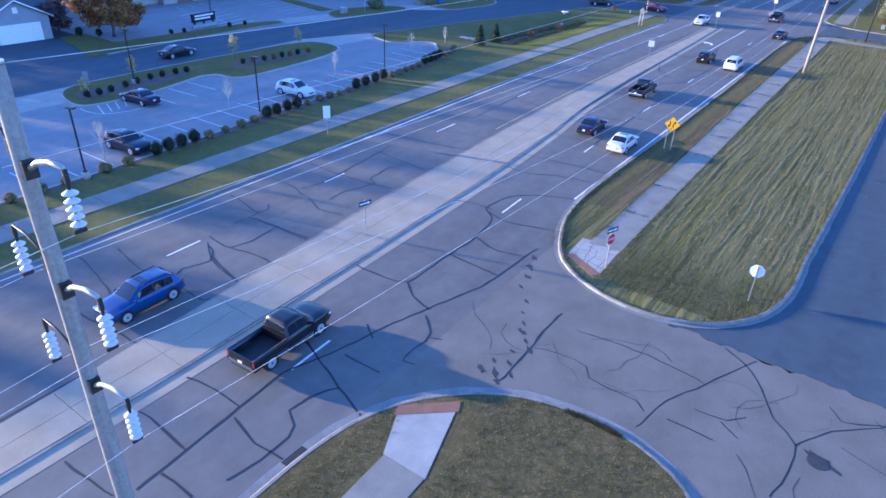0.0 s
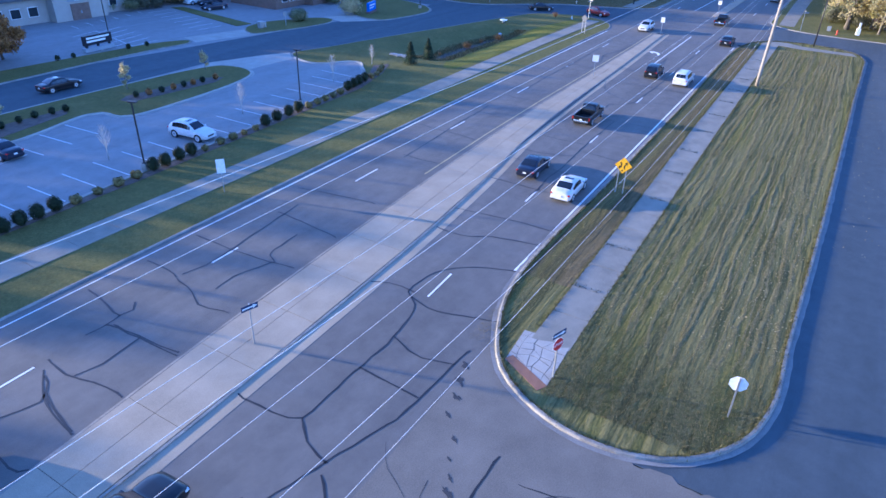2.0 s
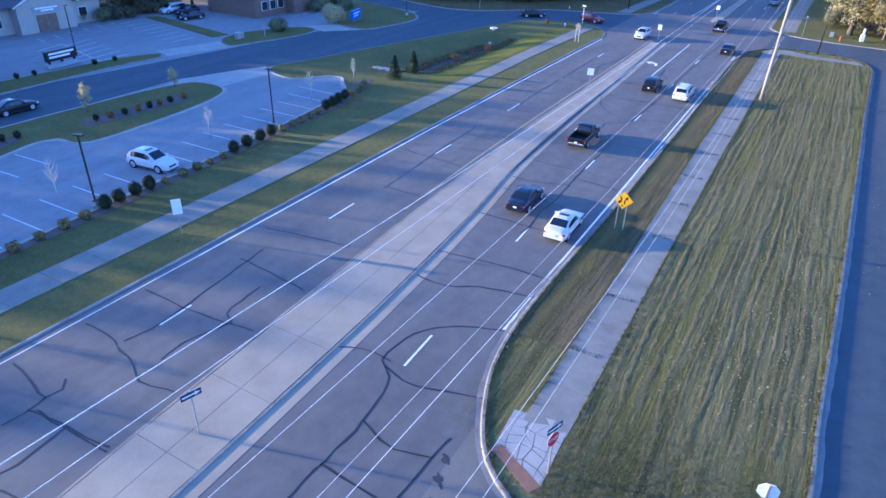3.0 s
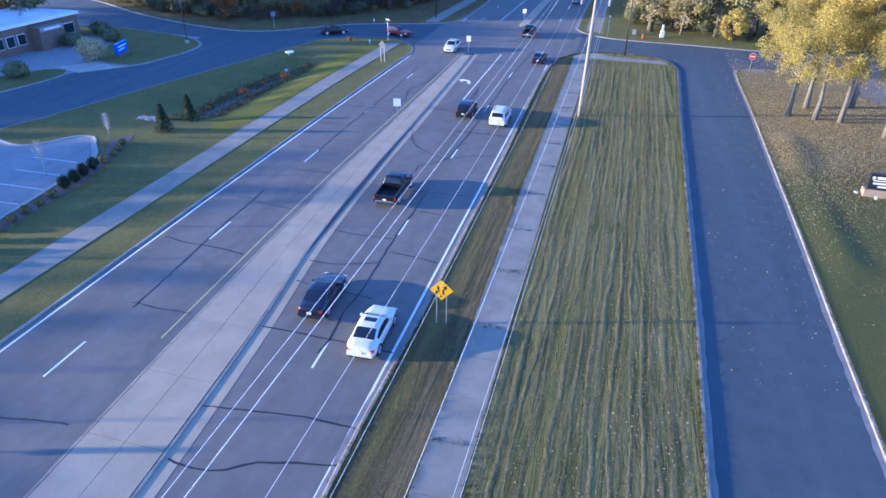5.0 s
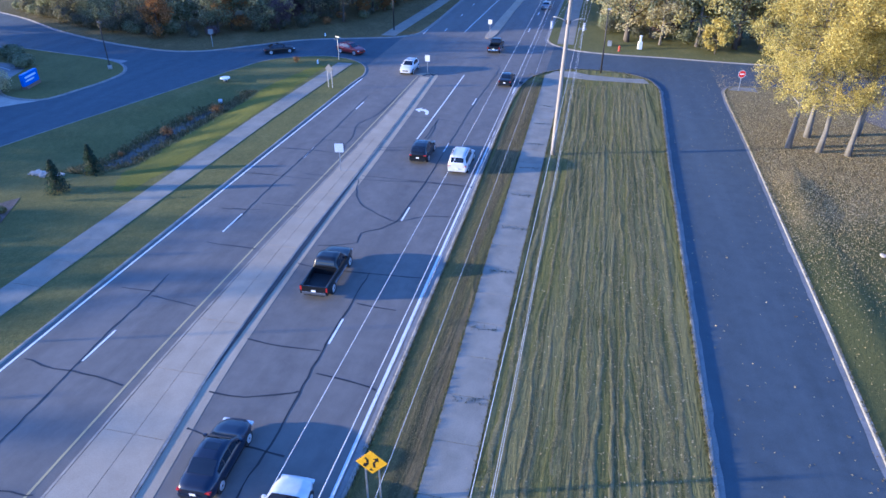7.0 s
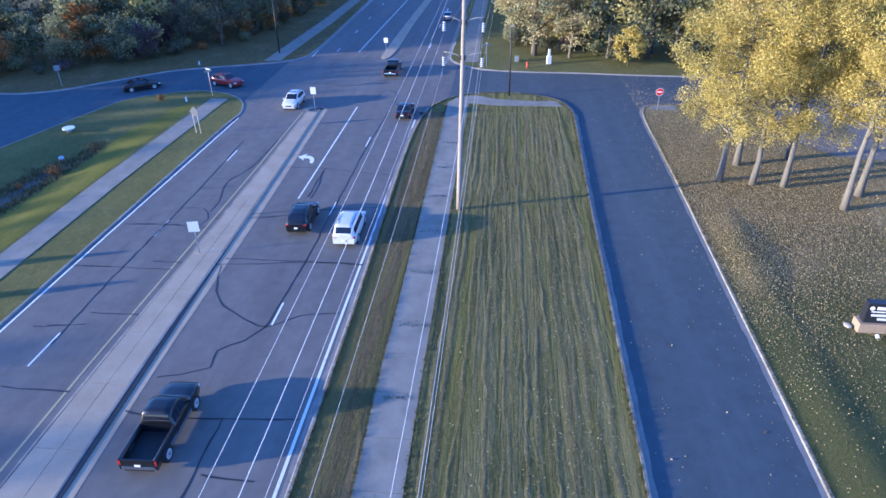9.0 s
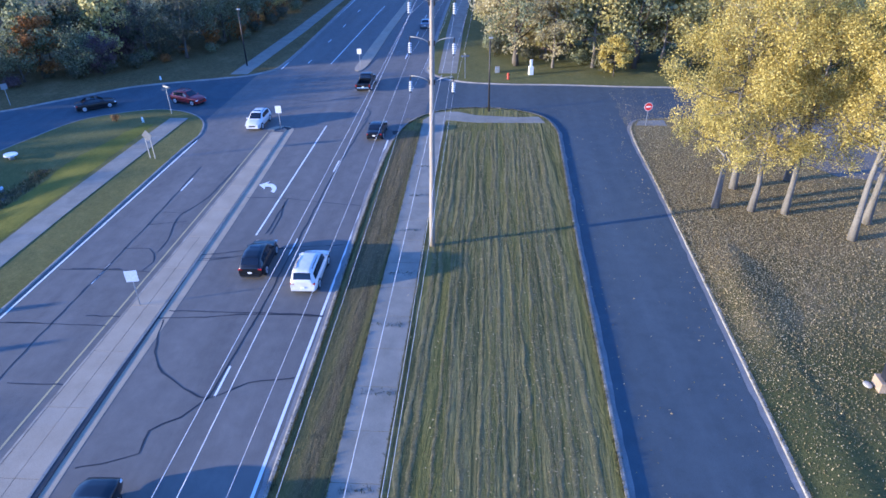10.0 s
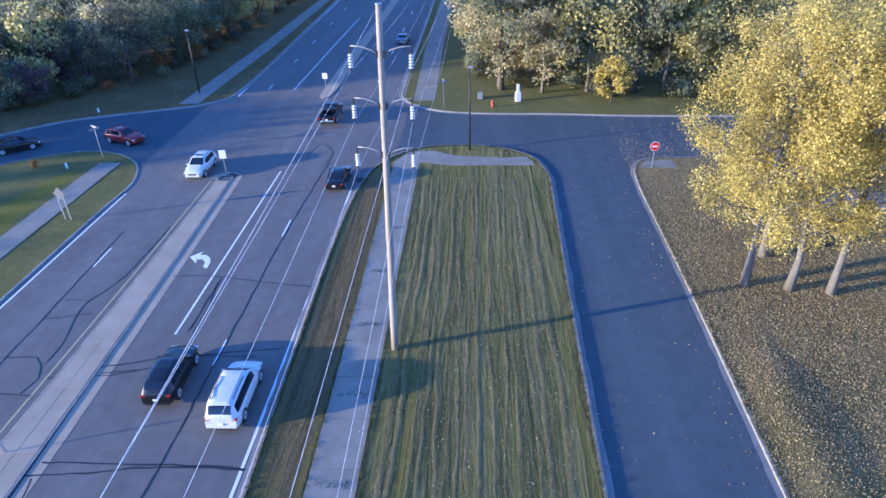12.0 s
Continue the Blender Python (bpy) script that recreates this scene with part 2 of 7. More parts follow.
def leaves(name, a, b_, c_, rough=0.7, fac=0.4):
    m, nt, b = material(name, rough)
    g = nt.nodes.new("ShaderNodeNewGeometry")
    col = ramp(nt, g.outputs["Random Per Island"], [(0.0, a), (0.45, b_), (1.0, c_)])
    nt.links.new(col, b.inputs["Base Color"])
    tr = nt.nodes.new("ShaderNodeBsdfTranslucent")
    nt.links.new(col, tr.inputs["Color"])
    ms = nt.nodes.new("ShaderNodeMixShader")
    ms.inputs["Fac"].default_value = fac
    nt.links.new(b.outputs[0], ms.inputs[1])
    nt.links.new(tr.outputs[0], ms.inputs[2])
    nt.links.new(ms.outputs[0], nt.nodes["Material Output"].inputs["Surface"])
    return m


LEAF_GOLD = leaves("golden_leaves", (0.24, 0.188, 0.036), (0.50, 0.405, 0.085), (0.69, 0.58, 0.18), fac=0.4)
LEAF_PALE = leaves("pale_gold_leaves", (0.24, 0.20, 0.07), (0.49, 0.415, 0.145), (0.68, 0.59, 0.27), fac=0.4)
LEAF_FADED = leaves("faded_leaves", (0.32, 0.275, 0.14), (0.52, 0.455, 0.24), (0.68, 0.60, 0.34), fac=0.5)
LEAF_OLIVE = leaves("olive_leaves", (0.32, 0.285, 0.095), (0.54, 0.48, 0.17), (0.70, 0.62, 0.28), fac=0.5)
LEAF_GREEN = leaves("green_leaves", (0.11, 0.125, 0.06), (0.20, 0.22, 0.11), (0.34, 0.34, 0.20), fac=0.5)
LEAF_DARK = leaves("dark_leaves", (0.07, 0.075, 0.045), (0.12, 0.125, 0.075), (0.20, 0.185, 0.115), fac=0.5)
LEAF_RUST = leaves("rust_leaves", (0.16, 0.08, 0.03), (0.34, 0.165, 0.05), (0.46, 0.26, 0.09), fac=0.5)
LEAF_PURPLE = leaves("plum_leaves", (0.08, 0.055, 0.06), (0.15, 0.10, 0.105), (0.22, 0.16, 0.16), fac=0.5)
NEEDLES = leaves("spruce_needles", (0.015, 0.03, 0.018), (0.03, 0.055, 0.03), (0.055, 0.08, 0.045))
BOXLEAF = leaves("boxwood_leaves", (0.012, 0.022, 0.01), (0.025, 0.04, 0.016), (0.045, 0.06, 0.025))
GRASSLEAF = leaves("ornamental_grass", (0.10, 0.09, 0.03), (0.20, 0.17, 0.06), (0.30, 0.26, 0.11))
FALLEN = leaves("fallen_leaves", (0.14, 0.10, 0.045), (0.38, 0.295, 0.135), (0.62, 0.51, 0.27))


# ---- builders ----
def part(name, bm, mat, parent, label=""):
    """Link a bmesh as one mesh object under a thing."""
    me = bpy.data.meshes.new(name)
    bm.to_mesh(me)
    bm.free()
    me.materials.append(mat)
    ob = new(name, me)
    ob.parent = parent
    if label:
        tagged(ob, label=label)
    return ob


def part_data(name, me, parent, at=(0, 0, 0), label=""):
    ob = new(name, me)
    ob.parent = parent
    ob.location = at
    if label:
        tagged(ob, label=label)
    return ob


def thing(name, label, category, at=(0, 0, 0), rz=0.0, group="", kind=""):
    ob = new(name)
    ob.matrix_basis = pose(*at, 0, 0, rz)
    ob.empty_display_size = 0.3
    return tagged(ob, label, category, group, kind)


def mesh_thing(name, bm, mat, label, category, group="", kind="", smooth=False):
    me = bpy.data.meshes.new(name)
    bm.to_mesh(me)
    bm.free()
    me.materials.append(mat)
    if smooth:
        me.shade_smooth()
    return tagged(new(name, me), label, category, group, kind)


def box(bm, x0, x1, y0, y1, z0, z1, bevel=0.0):
    r = bmesh.ops.create_cube(bm, size=1.0, matrix=Matrix.Translation(((x0 + x1) / 2, (y0 + y1) / 2, (z0 + z1) / 2)) @ Matrix.Diagonal((x1 - x0, y1 - y0, z1 - z0, 1)))
    if bevel:
        es = list({e for v in r["verts"] for e in v.link_edges})
        bmesh.ops.bevel(bm, geom=es, offset=bevel, segments=2, affect='EDGES', profile=0.7)
    return bm


def boxes(*args, bevel=0.0):
    bm = bmesh.new()
    for a in args:
        box(bm, *a, bevel=bevel)
    return bm


def tube(bm, pts, radii, sides=8, cap=True):
    """A tapered tube along a line of points."""
    rings = []
    n = len(pts)
    for i, p in enumerate(pts):
        p = Vector(p)
        d = (Vector(pts[min(i + 1, n - 1)]) - Vector(pts[max(i - 1, 0)])).normalized()
        a = d.orthogonal() if abs(d.z) > 0.9 else d.cross(Vector((0, 0, 1)))
        a.normalize()
        b = d.cross(a)
        rings.append([bm.verts.new(p + (a * math.cos(k * 2 * math.pi / sides) + b * math.sin(k * 2 * math.pi / sides)) * radii[i]) for k in range(sides)])
    for r0, r1 in zip(rings, rings[1:]):
        for k in range(sides):
            f = bm.faces.new((r0[k], r0[(k + 1) % sides], r1[(k + 1) % sides], r1[k]))
            f.smooth = True
    if cap:
        bm.faces.new(rings[0][::-1])
        bm.faces.new(rings[-1])
    return bm


def disc(bm, centre, axis, radius, depth, sides=16, r2=None):
    c, a = Vector(centre), Vector(axis).normalized()
    return tube(bm, [c - a * depth / 2, c + a * depth / 2], [radius, radius if r2 is None else r2], sides)


def spline(pts, closed=False, step=1.0):
    """Points along a smooth curve through pts."""
    n = len(pts)
    out = []
    for i in range(n if closed else n - 1):
        p = [Vector((*pts[(i + k) % n], 0)) if closed else Vector((*pts[min(max(i + k, 0), n - 1)], 0)) for k in (-1, 0, 1, 2)]
        # centripetal spacing keeps long straights straight
        t = [0.0]
        for a, b in zip(p, p[1:]):
            t.append(t[-1] + max((b - a).length, 1e-4) ** 0.5)
        m = max(1, int((p[2] - p[1]).length / step))
        m = min(m, 40)
        for k in range(m):
            u = t[1] + (t[2] - t[1]) * k / m
            a1 = p[0] * ((t[1] - u) / (t[1] - t[0])) + p[1] * ((u - t[0]) / (t[1] - t[0]))
            a2 = p[1] * ((t[2] - u) / (t[2] - t[1])) + p[2] * ((u - t[1]) / (t[2] - t[1]))
            a3 = p[2] * ((t[3] - u) / (t[3] - t[2])) + p[3] * ((u - t[2]) / (t[3] - t[2]))
            b1 = a1 * ((t[2] - u) / (t[2] - t[0])) + a2 * ((u - t[0]) / (t[2] - t[0]))
            b2 = a2 * ((t[3] - u) / (t[3] - t[1])) + a3 * ((u - t[1]) / (t[3] - t[1]))
            c = b1 * ((t[2] - u) / (t[2] - t[1])) + b2 * ((u - t[1]) / (t[2] - t[1]))
            out.append((c.x, c.y))
    if not closed:
        out.append(tuple(pts[-1]))
    return out


def slab(bm, pts, z0, z1):
    """A flat slab with the outline pts, from z0 up to z1."""
    top = [bm.verts.new((x, y, z1)) for x, y in pts]
    bot = [bm.verts.new((x, y, z0)) for x, y in pts]
    f = bm.faces.new(top)
    f.normal_update()
    up = f.normal.z > 0
    if not up:
        f.normal_flip()
    n = len(pts)
    for i in range(n):
        q = (top[i], bot[i], bot[(i + 1) % n], top[(i + 1) % n])
        bm.faces.new(q if up else q[::-1])
    bmesh.ops.triangulate(bm, faces=[f], quad_method='BEAUTY', ngon_method='EAR_CLIP')
    return bm


def offset(pts, d, closed=False):
    """The line pts moved by d to its left."""
    n = len(pts)
    out = []
    for i in range(n):
        a = Vector(pts[(i - 1) % n] if closed or i else pts[0])
        b = Vector(pts[(i + 1) % n] if closed or i < n - 1 else pts[-1])
        t = (b - a).normalized() if (b - a).length > 1e-6 else Vector((1, 0))
        out.append((pts[i][0] - t.y * d, pts[i][1] + t.x * d))
    return out


def ribbon(bm, left, right, zl, zr):
    """A strip between two lines, with its own heights."""
    a = [bm.verts.new((x, y, zl)) for x, y in left]
    b = [bm.verts.new((x, y, zr)) for x, y in right]
    for i in range(len(a) - 1):
        bm.faces.new((b[i], b[i + 1], a[i + 1], a[i]))
    return bm


def strip(bm, pts, width, z):
    return ribbon(bm, offset(pts, width / 2), offset(pts, -width / 2), z, z)


def kerb(label, pts, closed=False, side=1, height=0.09, gutter=0.42, stone=None, bed=None):
    """Concrete kerb along pts, its back on the lawn; the gutter lies on the road, to the left of the line for side = 1."""
    s = side
    k = thing("kerb", label, "kerb", kind="structure")
    line = list(pts) + ([pts[0]] if closed else [])
    bm = bmesh.new()
    o = [offset(line, s * d) for d in (-0.16, -0.02, 0.03, 0.05)]
    if s > 0:
        o = o[::-1]
    zs = [height, height, height - 0.025, 0.0]
    if s > 0:
        zs = zs[::-1]
    for (a, za), (b, zb) in zip(zip(o, zs), zip(o[1:], zs[1:])):
        ribbon(bm, a, b, za, zb)
    back = offset(line, s * -0.16)
    ribbon(bm, back if s > 0 else offset(line, s * -0.16), back, height, -0.05)
    bmesh.ops.remove_doubles(bm, verts=bm.verts, dist=0.001)
    bmesh.ops.recalc_face_normals(bm, faces=bm.faces)
    part("kerb_stone", bm, stone or KERB, k)
    if gutter:
        bm = bmesh.new()
        a, b = offset(line, s * 0.05), offset(line, s * gutter)
        b = [(x + .06 * noise.noise(Vector((x * .9, y * .9, 5))), y + .11 * noise.noise(Vector((x * .8, y * .8, 1))) + .07 * noise.noise(Vector((x * 2.7, y * 2.7, 2)))) for x, y in b]
        if s > 0:
            ribbon(bm, b, a, 0.012, 0.006)
        else:
            ribbon(bm, a, b, 0.006, 0.012)
        for f in bm.faces:
            if f.normal.z < 0:
                f.normal_flip()
        part("gutter", bm, bed or GUTTER, k, "grey concrete gutter")
    return k


def lawn_slab(name, pts, mat, label, z=0.08, base=-0.08):
    bm = bmesh.new()
    slab(bm, pts, base, z)
    return mesh_thing(name, bm, mat, label, "lawn", kind="structure")


def flat(name, pts, z, mat, label, category, thick=0.05, kind="structure"):
    bm = bmesh.new()
    slab(bm, pts, z - thick, z)
    return mesh_thing(name, bm, mat, label, category, kind=kind)


def quads(name, centres, size, mat, normal_bias=0.0, aspect=1.6, parent=None, seed=1, label=""):
    """Many small leaf-like quads as one mesh."""
    rng = np.random.default_rng(seed)
    c = np.asarray(centres, dtype=float)
    n = len(c)
    nrm = rng.normal(size=(n, 3))
    nrm[:, 2] += normal_bias
    nrm /= np.linalg.norm(nrm, axis=1)[:, None]
    t = np.cross(nrm, rng.normal(size=(n, 3)))
    t /= np.linalg.norm(t, axis=1)[:, None]
    b = np.cross(nrm, t)
    s = size * rng.uniform(0.6, 1.35, n)[:, None]
    v = np.stack([c - t * s * aspect / 2, c - b * s / 2, c + t * s * aspect / 2, c + b * s / 2], 1).reshape(-1, 3)
    me = bpy.data.meshes.new(name)
    me.from_pydata(v.tolist(), [], np.arange(4 * n).reshape(-1, 4).tolist())
    me.materials.append(mat)
    return me

# ---- large structure ----
# far ground to the horizon
bm = bmesh.new()
# one sheet, open where the swale lies lower
cols = [[bm.verts.new((x, y, -.10)) for y in (-2500, 44, 66, 2500)] for x in (-2500, 80, 113.8, 2500)]
for i in range(3):
    for j in range(3):
        if (i, j) != (1, 1):
            bm.faces.new((cols[i][j], cols[i + 1][j], cols[i + 1][j + 1], cols[i][j + 1]))
mesh_thing("ground", bm, LAWN_ROUGH, "wide flat autumn grassland reaching to the horizon", "ground", kind="structure")

flat("road_frontage", [(29.4, -9), (131, -9), (131, 6), (40, 6), (38, 9.2), (29.4, 9.2)], -0.008, ASPHALT_NEW, "dark asphalt frontage road beside the mown strip", "road")
flat("road_side", [(-140, 40.5), (80, 40.5), (80, 65.5), (113.8, 57.2), (113.8, 40.5), (142, 40.5), (150, 120), (110, 130), (-140, 115)], -0.012, ASPHALT_NEW, "dark asphalt side road curving past the parking lots", "road")
flat("road_cross", [(124, -140), (138, -140), (145, 10), (145, 19), (118, 19), (122, -5)], -0.004, ASPHALT_NEW, "dark asphalt cross street meeting the main road", "road")
flat("road_main", [(-140, 16.2), (330, 16.2), (330, 40.5), (-140, 40.5)], 0.0, ASPHALT, "worn grey asphalt main road with sealed cracks", "road")
flat("road_cross_west", [(114, 40.4), (146, 40.4), (141, 60), (112, 60)], -0.003, ASPHALT_NEW, "dark asphalt mouth of the side street", "road")
flat("apron", [(-140, -9)] + [(29.4 + .5 * noise.noise(Vector((y * .5, 3, 0))) + .3 * noise.noise(Vector((y * 1.7, 8, 0))), y) for y in [-9 + .3 * i for i in range(60)]] + [(36, 9), (36, 17.0), (-140, 17.0)], 0.004, CONCRETE_OLD, "cracked old concrete apron of the side street", "road")
flat("parking_lot", [(-140, 47), (76, 47), (76, 62), (73.6, 68.3), (64, 72.8), (-140, 71.5)], -0.006, ASPHALT_LOT, "grey asphalt parking lot with painted stalls", "parking lot")
flat("parking_lot_far", [(44, 84.5), (118, 74), (124, 118), (44, 122)], -0.006, ASPHALT_LOT, "grey asphalt parking lot before the office buildings", "parking lot")

# island between the main road and the frontage road
ISLAND = spline([(39.5, 18.55), (35.2, 17.5), (31.7, 15.6), (30.0, 13.0), (29.45, 10.6), (29.75, 8.2), (30.8, 6.2), (33.1, 4.4), (36.3, 3.55), (42, 3.45), (58, 3.05), (78, 2.7), (101, 2.3), (115, 1.95), (120.6, 1.95), (124.8, 3.2), (127.1, 6.3), (127.7, 10.5), (126.9, 14.2), (123.8, 17.1), (118.5, 18.6), (80, 18.65), (60, 18.6)], True, 0.8)
lawn_slab("island_lawn", offset(ISLAND, 0.16, True), LAWN_MOWN, "mown autumn grass island with windrows of clippings")
kerb("pale concrete kerb round the mown island", ISLAND, True, -1, height=0.145, gutter=0.30)

# corner lawn before the side street
CORNER = spline([(-140, 16.6), (-30, 16.7), (8.6, 16.75), (11.5, 16.75), (13.9, 16.4), (15.9, 15.6), (18.2, 13.7), (19.7, 11.4), (20.3, 8.6), (20.1, 6.2), (19.0, 3.9), (16.8, 2.6), (13, 2.2), (-30, 2.2), (-140, 2.2)], False, 0.8)
lawn_slab("corner_lawn", offset(CORNER, -0.16), LAWN_ROUGH, "brownish autumn grass corner beside the side street")
kerb("pale concrete kerb round the corner lawn", CORNER, False, 1)

# lawn along the frontage road, with the big trees
SOUTH = spline([(-140, -4.2), (30, -4.2), (58, -4.5), (73, -4.85), (87, -5.1), (107, -5.45), (118, -5.5), (121.6, -5.8), (123.6, -6.7), (124.2, -8.6), (124.3, -14), (123.5, -19)], False, 0.8)
lawn_slab("south_lawn", offset(SOUTH, -0.16) + [(112.8, -19.0), (109.2, -21.3), (104, -45), (40, -90), (-140, -90)], LAWN_LEAFY, "leaf-strewn autumn grass under the golden trees")
kerb("sunlit concrete kerb along the frontage road", SOUTH, False, 1, gutter=0.34)
flat("driveway", [(104, -46), (109.0, -21.4), (112.8, -19.0), (123.6, -19), (124.3, -60), (106, -60)], 0.0, CONCRETE_OLD, "pale driveway behind the golden trees", "driveway")

# lawn between the main road and the parking lot
WEST = spline([(-140, 39.6), (10, 39.6), (60, 39.75), (114, 39.5), (119.2, 39.4), (123.4, 41.0), (126.0, 44.0), (126.9, 47.6), (125.6, 51.4), (122.9, 55.0), (117, 57.2), (107, 59.8), (90, 64.3), (79, 66.9), (74.2, 68.2), (72.6, 67.0), (71.4, 62.6), (72.3, 61.2), (75.0, 59.4), (75.3, 57.8), (73.8, 56.4), (71, 54.0), (64, 52.6), (56, 51.7), (48, 50.9), (36, 50.2), (25, 49.3), (14, 49.0), (-140, 48.6)], False, 0.8)
WEST_IN = offset(WEST, 0.16)
lawn_slab("west_lawn", [p for p in WEST_IN if p[0] < 79.3], LAWN, "green autumn grass between path and parking lot", 0.05)


def along(line, x):
    for (xa, ya), (xb, yb) in zip(line, line[1:]):
        if xa <= x <= xb:
            return ya + (yb - ya) * (x - xa) / (xb - xa)
    return line[-1][1]


def ease(a, b, x):
    u = min(1.0, max(0.0, (x - a) / (b - a)))
    return u * u * (3 - 2 * u)


def swale(x, y):
    """Depth of the grassy swale below the lawn, as a height below nought."""
    d = ease(80.5, 88, x) * (1 - ease(106.5, 113, x))
    if not d:
        return 0.0
    y0, y1 = 45.5 + .5 * noise.noise(Vector((x * .12, 0, 0))), 64.5 - .2456 * (x - 80)
    mid = 52.9 - .1 * max(0, x - 102)
    v = ease(y0, mid, y) if y < mid else 1 - ease(mid, y1, y)
    return -1.2 * d * v


k_max = max(range(len(WEST_IN)), key=lambda k: WEST_IN[k][0])
NEAR_EDGE = [p for p in WEST_IN[:k_max + 1] if p[0] > 70]
FAR_EDGE = sorted(p for p in WEST_IN[k_max:] if p[0] > 75.7 and p[1] > 45)
bm = bmesh.new()
grid = []
for i in range(80):
    x = 76.0 + (WEST_IN[k_max][0] - .02 - 76.0) * i / 79
    ya, yb = along(NEAR_EDGE, x), along(FAR_EDGE, x)
    ys = [ya + (yb - ya) * j / 60 for j in range(61)]
    grid.append([bm.verts.new((x, y, .042 + .012 * ease(76, 77.6, x) + swale(x, y))) for y in ys])
for a_, b_ in zip(grid, grid[1:]):
    for j in range(60):
        bm.faces.new((a_[j], b_[j], b_[j + 1], a_[j + 1])).smooth = True
mesh_thing("west_lawn", bm, LAWN, "autumn grass sloping down into a shallow swale", "lawn", kind="structure")

kerb("low concrete kerb round the roadside lawn", WEST, False, -1, height=0.055, gutter=0.0)

LOT_EDGE = offset([p for p in WEST if p[1] > 48.7 and p[0] < 75.6 and p[1] < 66.9][::1], -0.02)
kerb("pale concrete kerb round the parking lot", LOT_EDGE, False, -1, height=0.10, gutter=0.32, stone=CONCRETE_NEW, bed=CONCRETE_NEW)

# planted island in the parking lot
LOT = spline([(28.2, 66.6), (28.6, 65.2), (30.6, 64.6), (36.3, 64.8), (43.0, 66.2), (44.2, 65.6), (44.5, 63.3), (45.4, 62.6), (52, 62.5), (60.5, 63.6), (63.4, 65.0), (64.4, 67.4), (63.6, 70.4), (60.7, 71.5), (54, 72.2), (37, 72.6), (31, 72.2), (29.2, 70.6)], True, 0.7)
lawn_slab("lot_island", offset(LOT, 0.16, True), LAWN, "grass island with shrub rows in the parking lot")
kerb("concrete kerb round the parking lot island", LOT, True, -1, gutter=0.32, stone=CONCRETE_NEW, bed=CONCRETE_NEW)
flat("lot_entrance_east", [(64.6, 66.5), (71.5, 66.0), (73.8, 68.6), (71, 70.2), (64, 72.6), (60.9, 72.0), (63.9, 70.5)], 0.006, CONCRETE_NEW, "pale concrete driveway apron into the parking lot", "driveway", 0.03)
flat("lot_entrance_west", [(17, 67.4), (28.0, 67.4), (29.0, 70.6), (30.6, 72.3), (17, 71.8)], 0.006, CONCRETE_NEW, "pale concrete driveway apron into the parking lot", "driveway", 0.03)

# lawns north of the side road
HOUSE = spline([(41, 82.6), (52, 83.1), (64, 83.2), (69.2, 82.9), (70.4, 84.2), (67, 86.2), (58, 87.2), (45, 88)], False, 0.8)
lawn_slab("verge_lawn", [(38.8, 82.5)] + offset(HOUSE, 0.16) + [(45, 96.2), (41.5, 95)], LAWN, "dark green grass verge with a monument sign")
kerb("concrete kerb of the verge", HOUSE, False, -1, gutter=0.3)
lawn_slab("garden_lawn", [(-140, 82.6), (24, 82.4), (26, 95), (33.0, 96.6), (33, 110), (46, 112), (46, 130), (-140, 130)], LAWN, "dark green grass of the house garden")
flat("house_drive", [(24.5, 82.0), (38.5, 82.2), (41.0, 95.4), (33.4, 96.6), (26.4, 95.0)], 0.0, ASPHALT_NEW, "dark asphalt driveway before the garage", "driveway")
MIDV = spline([(79.0, 80.6), (82.5, 79.2), (88, 77.8), (93.0, 77.5), (95.2, 79.0), (94.6, 81.6), (90, 84.2), (86, 85.6), (81, 84.4)], True, 0.7)
lawn_slab("middle_verge", offset(MIDV, 0.16, True), LAWN, "dark grass island with utility boxes")
kerb("concrete kerb of the verge island", MIDV, True, -1, gutter=0.0)
flat("lot_entrance_far", [(70.2, 82.6), (79.0, 79.9), (80.5, 84), (71.2, 86.4)], 0.003, CONCRETE_NEW, "pale concrete driveway apron of the office lot", "driveway", 0.03)
flat("lot_entrance_bank", [(94.6, 76.6), (100.0, 72.0), (101, 78), (96, 81.5)], 0.003, CONCRETE_NEW, "pale concrete driveway apron of the bank lot", "driveway", 0.03)
BANKV = spline([(99.8, 72.4), (104, 71.0), (109, 70.3), (112.4, 70.7), (115.6, 73.2), (117.6, 77), (119.4, 86), (120.2, 97), (113, 98), (112, 86), (104, 82.0), (100, 77.5)], True, 0.8)
lawn_slab("bank_lawn", offset(BANKV, 0.16, True), LAWN, "dark grass verge beside the flat-roofed building")
kerb("concrete kerb of the corner verge", BANKV, True, -1, gutter=0.3)

# wooded land beyond the side street
NORTHW = spline([(330, 38.3), (200, 38.3), (148, 38.4), (144.2, 38.9), (141.2, 41.6), (139.6, 45.4), (135.6, 55.4), (130.6, 61), (125.6, 66.6), (124.4, 71), (126.2, 81), (132.4, 97), (140.6, 112), (150, 135)], False, 0.9)
lawn_slab("north_west_lawn", offset(NORTHW, -0.16) + [(330, 260)], LAWN_ROUGH, "shaded rough grass before the woods")
kerb("concrete kerb along the wooded side", NORTHW, False, 1)
NORTHE = spline([(135.4, -140), (136.0, -11), (136.9, 0), (137.3, 8), (138.4, 12.9), (140.6, 15.7), (143.2, 17.3), (149, 17.6), (200, 17.4), (330, 16.6)], False, 0.9)
lawn_slab("north_east_lawn", offset(NORTHE, -0.16) + [(330, -140)], LAWN, "grass verge before the woods across the street")
kerb("concrete kerb across the cross street", NORTHE, False, 1)

